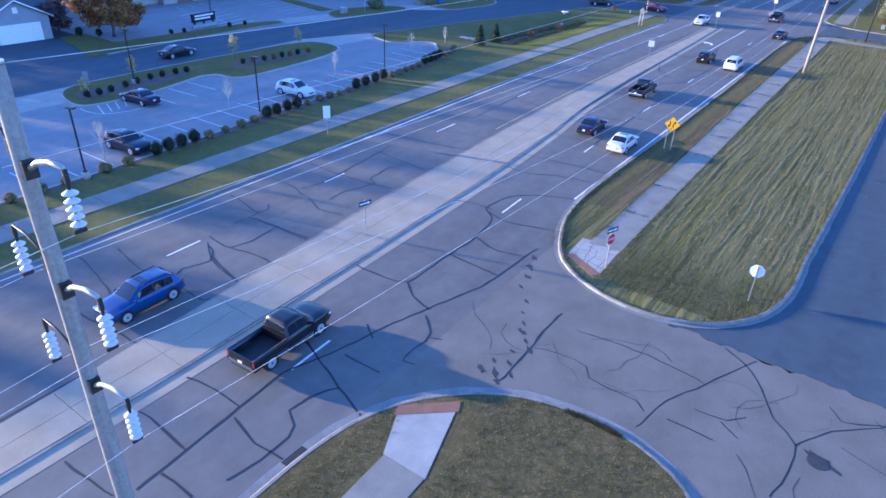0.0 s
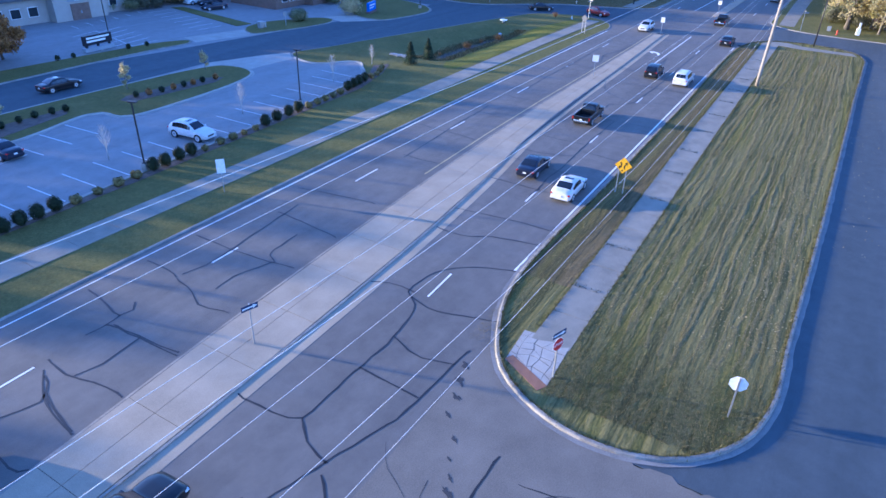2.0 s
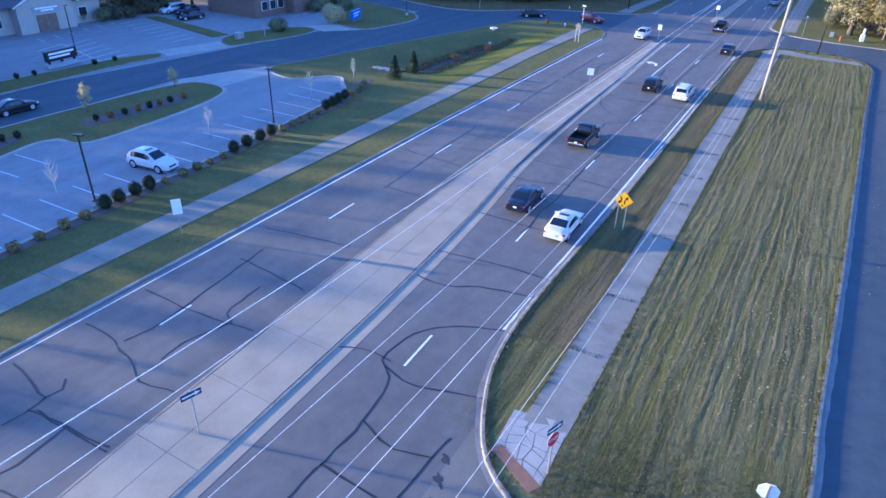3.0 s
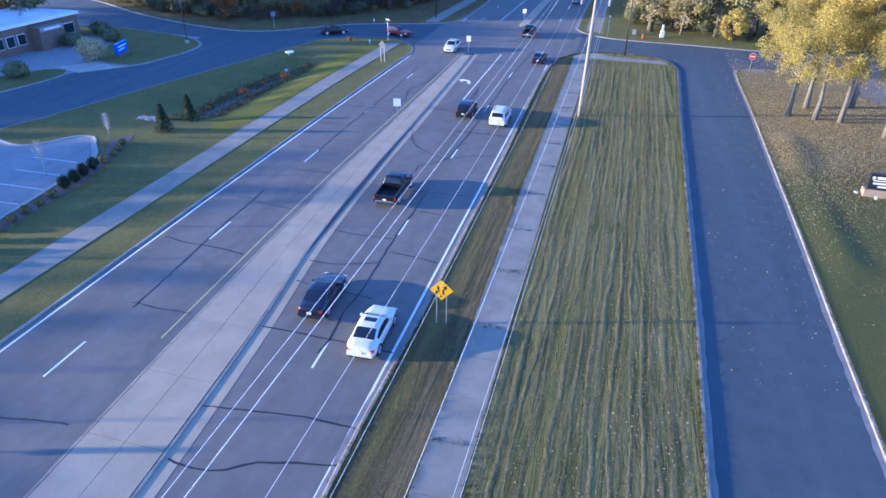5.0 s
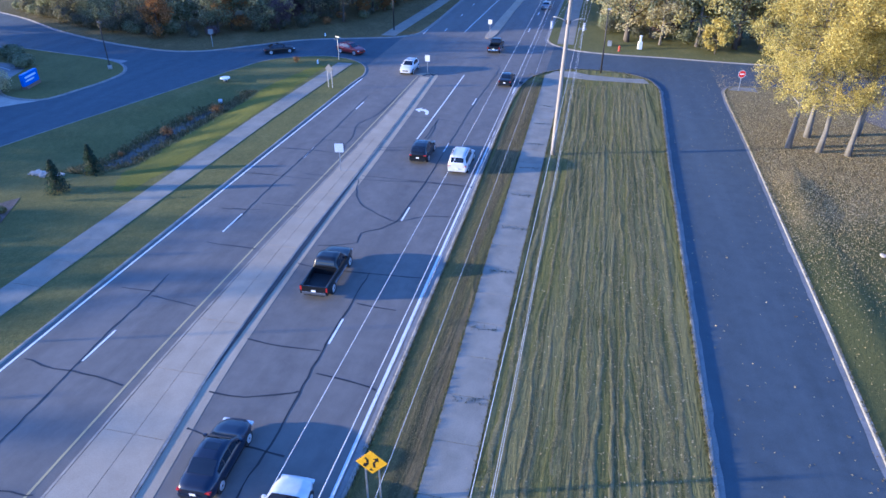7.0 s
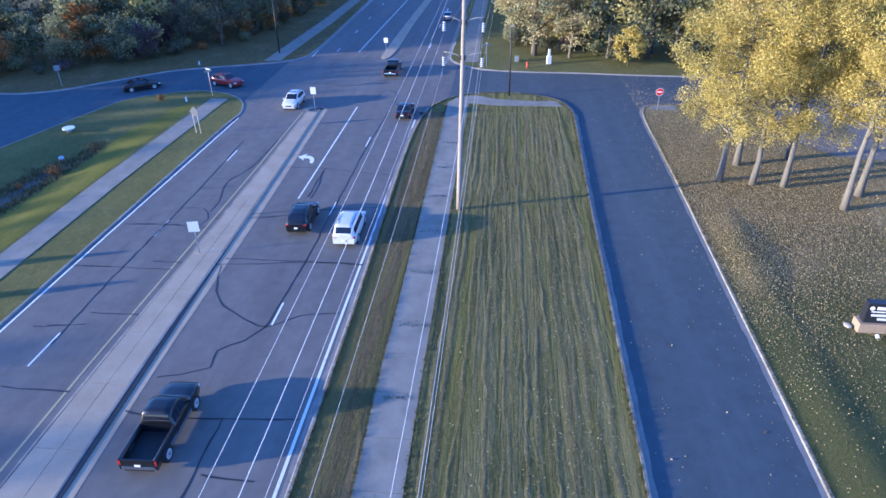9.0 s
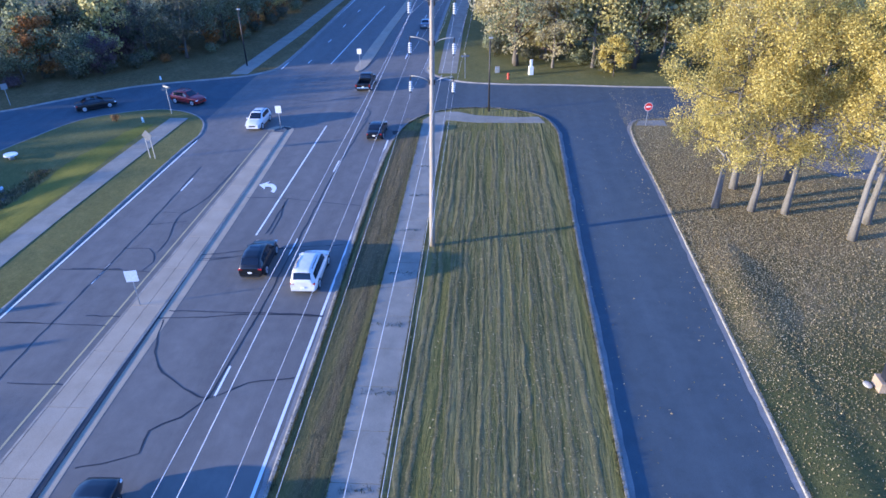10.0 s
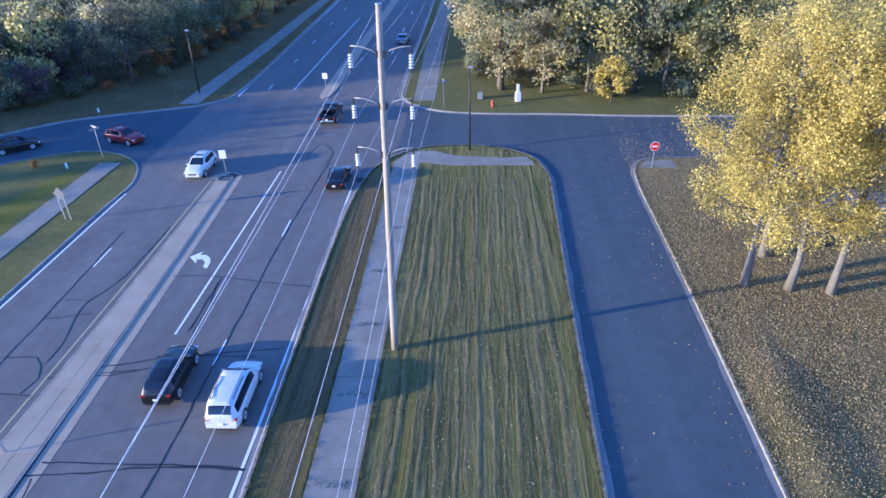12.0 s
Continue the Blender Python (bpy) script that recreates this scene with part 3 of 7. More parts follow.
# ---- median ----
MED_R = [(-140, 24.6), (0, 24.75), (12, 24.9), (25, 25.35), (40, 26.1), (52, 27.1), (62, 28.3), (76, 29.1), (90, 29.4), (105, 29.9), (120.0, 30.5)]
MED_L = [(-140, 26.9), (0, 27.5), (12, 28.3), (25, 29.5), (40, 30.5), (52, 31.1), (62, 31.5), (76, 31.7), (90, 31.7), (105, 31.75), (120.0, 31.9)]


median = thing("median", "raised pale concrete median tapering towards the crossing", "median", kind="structure")
ML = spline(MED_L, False, 2.0)
MR = spline(MED_R, False, 2.0)
nose = [(120.0 + 0.72 * math.sin(a), 31.2 + 0.72 * math.cos(a)) for a in (0.0, 0.5, 1.0, 1.57, 2.1, 2.6, 3.14)]
edge = ML + nose + MR[::-1]
bm = bmesh.new()
o0, o1, o2 = edge, offset(edge, -0.14), offset(edge, -0.20)
ribbon(bm, o0, o0, 0.0, 0.058)
ribbon(bm, o0, o1, 0.058, 0.066)
bmesh.ops.recalc_face_normals(bm, faces=bm.faces)
part("kerb_stone", bm, KERB, median)
bm = bmesh.new()
rim = (nose + MR[::-1])
ribbon(bm, offset(rim, 0.78), rim, 0.008, 0.008)
for f in bm.faces:
    f.normal_update()
    if f.normal.z < 0:
        f.normal_flip()
part("gutter", bm, CONCRETE, median, "pale concrete gutter")
# poured panels with open joints, two rows to the wide part
x = -20.0
while x < 119.5:
    x1 = min(x + 4.5, 119.9)
    ya, yb = along(MED_R, x) + 0.15, along(MED_L, x) - 0.15
    za, zb = along(MED_R, x1) + 0.15, along(MED_L, x1) - 0.15
    rows = [(0.0, 0.5), (0.5, 1.0)] if yb - ya > 1.9 else [(0.0, 1.0)]
    for a, b in rows:
        bm = bmesh.new()
        q = [(x + 0.012, ya + (yb - ya) * a + 0.012), (x1 - 0.012, za + (zb - za) * a + 0.012), (x1 - 0.012, za + (zb - za) * b - 0.012), (x + 0.012, ya + (yb - ya) * b - 0.012)]
        slab(bm, q, 0.01, 0.066 + random.uniform(-0.003, 0.003))
        part("panel", bm, CONCRETE, median)
    x = x1
bm = bmesh.new()
slab(bm, [(-20, along(MED_R, -20) + .1), (119.8, 30.6), (119.8, 31.8), (60, 31.3), (40, 30.4), (12, 28.2), (-20, 27.2)], -0.02, 0.042)
part("bed", bm, TAR, median)
median_far = thing("median", "raised concrete median beyond the crossing", "median", kind="structure")
bm = bmesh.new()
slab(bm, spline([(143.7, 27.5), (143.3, 27.0), (144.0, 26.5), (170, 25.8), (200, 25.1), (330, 22.9), (330, 24.6), (200, 26.6), (170, 27.3), (150, 27.65)], True, 1.5), -0.02, 0.075)
part("kerb_stone", bm, CONCRETE, median_far)

# ---- footpaths of poured slabs ----
def footpath(label, runs, mat, step):
    f = thing("footpath", label, "footpath", kind="structure")
    n = 0
    for (xa, ya, yb), (xb, yc, yd) in zip(runs, runs[1:]):
        m = max(1, round((xb - xa) / step))
        for i in range(m):
            u, v = i / m, (i + 1) / m
            g = 0.012
            q = [(xa + (xb - xa) * u + g, ya + (yc - ya) * u), (xa + (xb - xa) * v - g, ya + (yc - ya) * v), (xa + (xb - xa) * v - g, yb + (yd - yb) * v), (xa + (xb - xa) * u + g, yb + (yd - yb) * u)]
            bm = bmesh.new()
            slab(bm, q, 0.02, 0.094 + random.uniform(-0.003, 0.003))
            part("slab", bm, mat, f)
            n += 1
    return f


footpath("grey concrete path through the mown island", [(34.8, 13.2, 15.3), (50, 13.35, 15.45), (75, 13.6, 15.9), (100, 13.7, 16.0), (123.4, 13.7, 16.2)], WALK, 3.0)
footpath("grey concrete path through the corner lawn", [(-20, 12.2, 14.2), (8, 12.0, 14.0), (13.2, 12.2, 14.2)], WALK, 3.0)
footpath("pale concrete path along the main road", [(-20, 43.2, 45.5), (60, 43.1, 45.4), (100, 43.2, 45.4), (123.6, 42.7, 44.8)], WALK, 3.0)
footpath("pale concrete path beyond the crossing", [(141.5, 41.9, 44.3), (170, 40.6, 43.0), (210, 39.9, 42.2), (300, 39.8, 42.0)], WALK, 6.0)
footpath("grey path beyond the cross street", [(142, 13.4, 15.9), (170, 13.6, 16.3), (300, 12.6, 15.4)], WALK, 6.0)
flat("path_link", [(123.4, 13.7), (123.4, 16.2), (126.0, 14.9), (126.2, 12.6), (125.0, 10.5), (124.4, 6), (124.6, 3.6), (122.6, 3.0), (122.6, 10.6)], 0.096, WALK, "concrete path bend at the end of the island", "footpath", 0.1)
pad = thing("ramp_pad", "pale concrete ramp pad broken into loose pieces", "pavement", kind="structure")
corner = [Vector((32.4, 15.7)), Vector((35.2, 15.9)), Vector((35.7, 13.3)), Vector((31.7, 13.1))]
jit = random.Random(14)
bm = bmesh.new()
slab(bm, [tuple(k) for k in corner], 0.02, 0.086)
part("base", bm, CONCRETE_OLD, pad)
knots = {}
for i in range(7):
    for j in range(6):
        u, v = i / 6 + jit.uniform(-.075, .075) * (0 < i < 6), j / 5 + jit.uniform(-.09, .09) * (0 < j < 5)
        knots[i, j] = corner[0].lerp(corner[1], u).lerp(corner[3].lerp(corner[2], u), v)
for i in range(6):
    for j in range(5):
        q = [knots[i, j], knots[i + 1, j], knots[i + 1, j + 1], knots[i, j + 1]]
        c = sum(q, Vector((0, 0))) / 4
        bm = bmesh.new()
        slab(bm, [tuple(c + (k - c) * jit.uniform(.88, .98)) for k in q], 0.03, 0.091 + jit.uniform(0, .008))
        part("shard", bm, CONCRETE_NEW, pad)
flat("tactile_plate", [(32.5, 15.75), (32.95, 15.5), (31.75, 13.1), (31.2, 13.4)], 0.101, BRICK_PAD, "rusty tactile plate at the kerb ramp", "pavement", 0.1)
flat("ramp_pad", [(13.2, 14.25), (15.4, 15.3), (17.2, 13.4), (13.2, 12.15)], 0.098, CONCRETE_NEW, "pale new concrete ramp pad on the corner lawn", "pavement", 0.1)
flat("tactile_plate", [(15.1, 15.3), (15.7, 15.5), (17.6, 13.5), (17.0, 13.2)], 0.105, BRICK_PAD, "rusty tactile plate at the kerb ramp", "pavement", 0.1)
flat("corner_path", [(121.9, -9.6), (122.0, -6.4), (123.5, -7.0), (123.7, -9.6)], 0.096, WALK, "concrete path stub at the street corner", "footpath", 0.1)
flat("mulch_bed", [(-20, 48.3), (14, 48.5), (36, 49.0), (56, 50.2), (66, 50.7), (73, 52.6), (77, 54.5), (75.2, 55.6), (70.8, 53.3), (64, 52.2), (56, 51.3), (36, 49.85), (14, 48.7), (-20, 48.4)], 0.07, MULCH, "bark mulch bed along the parking lot kerb", "planting bed", 0.1)
flat("mulch_bed", [(47.8, 66.2), (58, 65.2), (60, 66.0), (58.6, 67.4), (49, 68.4), (47.6, 67.6)], 0.099, MULCH, "bark mulch bed with a shrub row", "planting bed", 0.1)
flat("mulch_bed", [(29.4, 66.8), (33.5, 66.0), (42, 67.8), (43, 69.2), (33, 69.6), (29.8, 69.4)], 0.099, MULCH, "bark mulch bed with a shrub row", "planting bed", 0.1)
DITCH_NEAR = [(82.3, 53.4), (85.1, 51.8), (88.2, 50.9), (95.7, 50.9), (101.7, 50.6), (107.4, 50.3), (110.5, 50.4)]
DITCH_FAR = [(82.3, 54.6), (84.6, 55.3), (86.5, 55.1), (91.2, 55.2), (97.1, 54.9), (104.1, 54.2), (109.7, 51.6), (110.5, 50.9)]
rag = lambda x, k: .5 * noise.noise(Vector((x * .55, k, 0))) + .3 * noise.noise(Vector((x * 1.9, k, 3)))
xs = [82.3 + .4 * i for i in range(71)]
bm = bmesh.new()
grid = []
for x in xs:
    ya, yb = along(DITCH_NEAR, x) + 1.2 + rag(x, 1), along(DITCH_FAR, x) - .5 + 1.3 * rag(x, 9)
    yb = max(yb, ya + .05)
    grid.append([bm.verts.new((x, ya + (yb - ya) * j / 10, .062 + swale(x, ya + (yb - ya) * j / 10))) for j in range(11)])
for a_, b_ in zip(grid, grid[1:]):
    for j in range(10):
        bm.faces.new((a_[j], b_[j], b_[j + 1], a_[j + 1])).smooth = True
mesh_thing("ditch_bed", bm, STONES, "stony dry ditch bed with scrub", "ditch", kind="structure")


# ---- paint ----
def line(label, pts, width, mat=None, z=0.006, name="road_line"):
    bm = bmesh.new()
    strip(bm, pts, width, z)
    for f in bm.faces:
        f.normal_update()
        if f.normal.z < 0:
            f.normal_flip()
    return mesh_thing(name, bm, mat or (PAINT_STALL if name == "stall_line" else PAINT_W), label, "road marking", kind="structure")


line("solid white edge line", [(40.5, 19.05), (80, 19.2), (117.5, 19.25)], 0.16)
line("solid white edge line", [(37, 39.12), (40, 39.15), (66, 39.35), (90, 39.25), (117, 39.0)], 0.14)
line("faded white edge line", [(-60, 38.9), (20, 39.0), (37, 39.12)], 0.10, PAINT_STALL)
line("solid white turn lane line", [(97.4, 26.5), (121.6, 26.5)], 0.14)
line("solid white edge line", [(145, 17.95), (200, 17.7), (330, 17.0)], 0.15)
line("solid white edge line", [(144.5, 38.0), (200, 37.8), (330, 37.4)], 0.15)
line("solid white turn lane line", [(147.2, 31.6), (192, 30.4)], 0.14)
line("worn yellow line beside the median", [(50, 31.75), (62, 32.1), (76, 32.25), (90, 32.2), (105, 32.2), (119.5, 32.35)], 0.13, PAINT_Y)
line("worn yellow line beside the median", [(-20, 24.0), (12, 24.25), (25, 24.7), (34, 25.2), (44, 25.9)], 0.13, PAINT_Y)


def lane_r(x):
    return along([(-40, 19.6), (8, 20.6), (16, 21.1), (37, 22.1), (52, 22.8), (66, 23.1), (82, 23.2), (124, 23.1), (145, 21.3), (330, 20.0)], x)


def lane_l(x):
    return along([(-40, 33.2), (18, 34.5), (32, 35.15), (47, 35.5), (62, 35.6), (77, 35.6), (124, 35.6), (145, 35.0), (330, 34.0)], x)


for a, b in ((-12.9, -10.2), (1.6, 4.2), (14.5, 17.2), (35.1, 38.0), (50.0, 52.6), (65.0, 67.4), (80.2, 82.6), (94.6, 97), (109.4, 112), (150, 153), (165, 168), (180, 183), (195, 198)):
    line("short white lane dash", [(a, lane_r(a)), (b, lane_r(b))], 0.13)
for a, b in ((2, 4.6), (17.0, 19.4), (30.8, 33.0), (45.6, 48.6), (60.6, 63.4), (75.6, 78.6), (90.4, 93), (105, 107.6), (147.5, 149.5), (160.5, 162.6), (172, 174.4), (186, 188.6), (200, 203)):
    line("short white lane dash", [(a, lane_l(a)), (b, lane_l(b))], 0.13)
# left-turn arrow
bm = bmesh.new()
slab(bm, [(106.39, 29.12), (107.15, 28.36), (106.69, 28.48), (106.63, 27.96), (106.19, 27.54), (105.65, 27.33), (104.81, 27.30), (105.05, 27.65), (105.61, 27.70), (106.05, 28.02), (106.04, 28.47), (105.51, 28.35)], -0.01, 0.008)
mesh_thing("turn_arrow", bm, PAINT_W, "white left-turn arrow painted on the lane", "road marking", kind="structure")
# stalls
for i in range(21):
    sx = 14.2 + i * 2.77
    ny = along([(0, 48.6), (14, 49.2), (36, 50.6), (48, 51.4), (56, 52.2), (64, 53.0), (72, 55.5)], sx)
    line("white parking stall line", [(sx, ny), (sx - 0.1, ny + 4.6)], 0.11, z=0.0, name="stall_line")
for sx, sy in ((34.6, 64.4), (37.4, 64.9), (40.2, 65.4)):
    line("white parking stall line", [(sx, sy), (sx + 0.3, sy - 4.6)], 0.11, z=0.0, name="stall_line")
for i in range(5):
    line("white hatched no-parking line", [(28.6 + i * 0.9, 61.6 + i * 0.25), (29.6 + i * 0.9, 64.6)], 0.10, z=0.0, name="stall_line")
line("white hatched zone border", spline([(28.0, 64.8), (28.2, 62.2), (30.6, 60.8), (34.2, 61.0)]), 0.10, z=0.0, name="stall_line")
def stall_row(a, b, c, d, n):
    """n lines, the first from a to b and the last from c to d."""
    a, b, c, d = (Vector(p) for p in (a, b, c, d))
    for i in range(n):
        u = i / (n - 1)
        line("white stall line of the office lot", [tuple(a.lerp(c, u)), tuple(b.lerp(d, u))], 0.12, z=0.0, name="stall_line")


stall_row((79.5, 105.2), (83.9, 105.5), (75.5, 88.8), (80.2, 88.7), 8)
stall_row((65.9, 98.0), (70.1, 99.2), (63.5, 87.2), (67.9, 87.8), 6)
stall_row((61.8, 98.0), (65.9, 99.2), (59.6, 88.4), (63.7, 89.4), 6)
stall_row((66.0, 104.9), (65.6, 102.5), (79.3, 107.6), (79.0, 105.9), 6)
line("white centre line of the office lot", [(66.2, 99.5), (63.4, 86.9)], 0.12, z=0.0, name="stall_line")
lawn_slab("lot_strip", [(81.4, 86.6), (84.0, 86.2), (86.9, 105.2), (85.2, 106.4)], LAWN, "narrow grass strip between the two parking lots", 0.08)
for i in range(4):
    line("white stall line of the office lot", [(104 + i * 2.0, 88.0 - i * 0.6), (105.4 + i * 2.0, 91.5 - i * 0.6)], 0.11, z=0.0, name="stall_line")


# ---- sealed cracks and patches ----
def crack(pts, width=0.10):
    """A wandering band of sealant, poured over a crack."""
    line_pts = spline(pts, False, 0.6)
    rng = random.Random(len(pts) * 7 + int(pts[0][0] * 10))
    wob = [(x + rng.uniform(-0.05, 0.05), y + rng.uniform(-0.05, 0.05)) for x, y in line_pts]
    bm = bmesh.new()
    w = [width * rng.uniform(0.6, 1.3) for _ in wob]
    l, r = [], []
    for i, p in enumerate(wob):
        a, b = Vector(wob[max(i - 1, 0)]), Vector(wob[min(i + 1, len(wob) - 1)])
        t = (b - a).normalized() if (b - a).length > 1e-6 else Vector((1, 0))
        l.append((p[0] - t.y * w[i] / 2, p[1] + t.x * w[i] / 2))
        r.append((p[0] + t.y * w[i] / 2, p[1] - t.x * w[i] / 2))
    ribbon(bm, l, r, 0.010, 0.010)
    for f in bm.faces:
        f.normal_update()
        if f.normal.z < 0:
            f.normal_flip()
    return mesh_thing("sealed_crack", bm, TAR, "black sealant band over a pavement crack", "pavement crack", kind="structure")


crack([(6.3, 20.4), (8.6, 20.6), (11.4, 20.9), (14.1, 21.1), (17.3, 20.2), (19.7, 19.8), (22.6, 19.0), (26.1, 18.0), (28.9, 17.8), (32.2, 17.6)])
crack([(23.4, 25.1), (23.4, 22.9), (23.9, 21.5), (25.1, 21.5), (27.6, 21.5), (30.9, 21.5), (34.0, 22.2), (34.9, 23.2), (37.6, 23.0), (39.1, 21.9), (40.5, 18.9)])
crack([(23.9, 21.5), (22.9, 20.4), (22.5, 18.9)])
crack([(21.9, 18.8), (20.8, 17.6), (18.2, 17.3), (18.4, 16.7)])
crack([(20.5, 17.4), (20.8, 16.8)])
crack([(19.4, 20.6), (18.7, 19.6)])
crack([(16.5, 22.2), (15.7, 20.2), (14.8, 17.9), (14.3, 16.4)])
crack([(16.9, 19.8), (16.9, 17.7)])
crack([(15.0, 18.4), (13.7, 19.0), (12.6, 19.1), (12.1, 18.2), (10.9, 17.9), (8.6, 18.1)])
crack([(10.9, 20.6), (10.5, 18.8), (10.6, 17.2)])
crack([(11.2, 24.3), (11.5, 22.6), (11.4, 20.9)])
crack([(8.7, 24.0), (8.7, 22.3), (8.6, 20.6)])
crack([(5.4, 23.8), (5.5, 22.1), (5.6, 20.8)])
crack([(7.3, 20.4), (7.4, 19.6), (7.4, 18.5)])
crack([(34.6, 25.7), (35.2, 23.9), (35.0, 22.8)])
crack([(34.6, 22.8), (34.1, 21.4), (34.8, 18.6), (35.3, 17.2)])
crack([(28.0, 21.5), (27.9, 19.6), (27.8, 17.9)])
crack([(30.9, 21.5), (30.3, 19.3), (30.8, 17.7)])
crack([(19.5, 34.0), (18.3, 31.7), (17.8, 29.0)])
crack([(23.6, 34.5), (23.7, 31.9), (23.9, 29.7)])
crack([(21.1, 6.7), (23.5, 6.2), (25.8, 5.1), (29.1, 3.6)], 0.06)
crack([(29.2, 5.1), (28.1, 3.6), (25.4, 2.0), (24.2, 0.9), (20.7, 1.2)], 0.06)
crack([(24.2, 0.9), (26.1, -0.2), (27.9, -2.1)], 0.06)
crack([(25.8, 11.8), (26.1, 9.4), (26.1, 7.4), (25.8, 5.2)], 0.06)
crack([(27.8, 0.1), (27.1, -0.5), (28.0, -2.1)], 0.06)
crack([(22.4, 5.8), (22.4, 4.8), (22.3, 3.8)], 0.06)
crack([(42.1, 38.3), (42.9, 34.2), (43.2, 31.8)])
crack([(46.0, 26.6), (46.6, 22.4), (46.7, 18.9)])
crack([(42.7, 26.1), (42.6, 24.0), (43.6, 22.3), (44.4, 18.8)])
crack([(52.5, 27.0), (52.5, 24.4), (52.5, 22.7), (52.4, 20.8), (52.3, 19.1)])
crack([(57.5, 27.3), (57.1, 25.4), (57.0, 22.9), (56.9, 22.0)])
crack([(57.0, 25.3), (55.8, 25.5), (54.7, 25.5), (54.2, 25.0)])
crack([(60.0, 27.6), (60.0, 25.6), (61.0, 23.1)])
crack([(64.4, 27.8), (64.2, 25.7), (64.3, 23.2)])
crack([(62.5, 22.8), (62.4, 21.2), (62.0, 19.3)])
crack([(69.1, 22.9), (68.9, 20.3)])
crack([(51.2, 22.9), (52.5, 22.8), (55.0, 23.1), (57.4, 22.9), (59.1, 23.0), (61.5, 23.1), (64.3, 23.2), (67.8, 23.2), (72.6, 23.2)])
crack([(60.1, 38.8), (59.7, 36.6), (59.8, 35.5), (59.4, 32.2)])
crack([(67.4, 38.1), (67.5, 35.8)])
crack([(67.0, 35.7), (66.6, 32.4)])
crack([(52.5, 35.6), (52.4, 33.4), (52.5, 31.6)])
crack([(52.0, 35.2), (54.5, 35.3), (57.1, 35.5), (60.0, 35.7), (63.2, 35.9), (66.4, 35.9), (69.5, 36.1)])
crack([(86.7, 28.9), (83.0, 27.7), (81.5, 26.2), (80.1, 23.5), (81.3, 21.8), (81.8, 19.4)])
crack([(80.1, 23.5), (78.6, 24.4), (77.7, 25.6), (76.3, 25.4), (75.3, 28.0)])
crack([(86.9, 34.0), (86.9, 27.8), (87.5, 23.1), (87.4, 19.1)])
crack([(72.7, 28.4), (72.5, 27.1), (72.5, 23.6), (72.8, 19.3)])
crack([(93.4, 32.1), (94.3, 29.7), (95.2, 26.2), (96.2, 19.5)])
crack([(97.7, 25.8), (100.5, 25.8), (103.6, 25.8)])
crack([(80.0, 23.5), (86.3, 23.2), (95.7, 23.1), (109.3, 23.0), (123.8, 22.4)])
crack([(79.1, 37.6), (79.3, 35.5)])
crack([(73.9, 36.0), (73.8, 32.1)])
crack([(92.1, 38.9), (92.3, 34.4)])
crack([(77.5, 35.5), (85.5, 35.7), (94.9, 35.6), (110.1, 35.9)])
crack([(86.0, 39.3), (86.0, 36.4)])
crack([(87.6, 28.9), (87.6, 25.4), (87.6, 21.9), (87.5, 19.0)])
crack([(93.9, 29.3), (94.2, 27.4)])
crack([(103.8, 29.3), (103.8, 26.3), (103.2, 23.0), (102.6, 19.4)])
crack([(131.0, 33.1), (130.1, 28.6), (132.5, 25.5), (133.3, 22.0)])
crack([(125.5, 24.8), (128.4, 24.1), (126.2, 22.5), (123.4, 22.7)])
crack([(97.5, 25.5), (100.5, 25.5), (103.1, 25.9)])
crack([(10.9, 33.9), (10.8, 31.8), (11.1, 30.3), (11.2, 28.2)])
crack([(13.7, 38.2), (13.3, 35.5), (12.5, 32.2), (12.3, 31.5), (11.1, 30.9)])
crack([(15.7, 37.5), (15.2, 34.5), (15.5, 31.9), (15.5, 29.0), (15.8, 28.7)])
crack([(15.5, 31.9), (16.7, 32.5), (18.2, 32.0), (19.2, 33.0), (19.3, 33.6)])
crack([(18.7, 32.3), (18.1, 30.4), (17.9, 29.2)])
crack([(20.1, 34.6), (19.9, 32.8), (20.3, 31.2), (20.4, 29.3)])
crack([(23.4, 34.8), (23.6, 32.4), (23.7, 29.6)])
crack([(23.6, 32.4), (21.3, 32.1), (20.1, 32.4)])
crack([(28.4, 35.4), (27.9, 33.5), (27.3, 32.3), (27.7, 30.2)])
crack([(28.9, 32.7), (30.4, 32.8), (33.1, 32.0)])
crack([(12.7, 32.4), (14.1, 31.9), (15.5, 31.9)])
crack([(39.9, 36.3), (35.8, 35.8), (32.6, 35.4), (30.4, 35.2), (28.9, 35.5)])
crack([(32.6, 38.7), (32.6, 36.9), (32.6, 35.4), (32.8, 33.1), (33.1, 30.5)])
crack([(36.5, 33.3), (35.5, 33.2), (33.5, 32.9), (33.1, 32.1)])
crack([(28.8, 38.6), (28.8, 36.8), (28.5, 35.5)])
crack([(24.9, 38.6), (24.5, 36.2), (24.3, 34.9), (25.0, 34.8), (25.5, 35.3)])
crack([(24.3, 34.9), (23.1, 34.7), (22.2, 34.8)])
crack([(38.2, 36.7), (38.0, 34.3), (37.6, 30.9)])
crack([(86.0, 38.6), (86.0, 35.8), (85.9, 32.1)], 0.08)
crack([(80.7, 34.9), (80.7, 31.7)], 0.08)
crack([(79.3, 36.9), (79.5, 34.6)], 0.08)
crack([(92.3, 38.0), (92.2, 35.7), (92.0, 32.2)], 0.08)
crack([(95.1, 35.7), (95.1, 33.8), (94.4, 33.1), (96.4, 33.0), (100.4, 33.7), (103.3, 32.8), (110.9, 32.5)], 0.08)
crack([(94.4, 33.1), (93.3, 32.6), (92.2, 32.9)], 0.08)
crack([(98.8, 35.7), (99.4, 32.8)], 0.08)
crack([(100.9, 35.4), (100.9, 33.4)], 0.08)
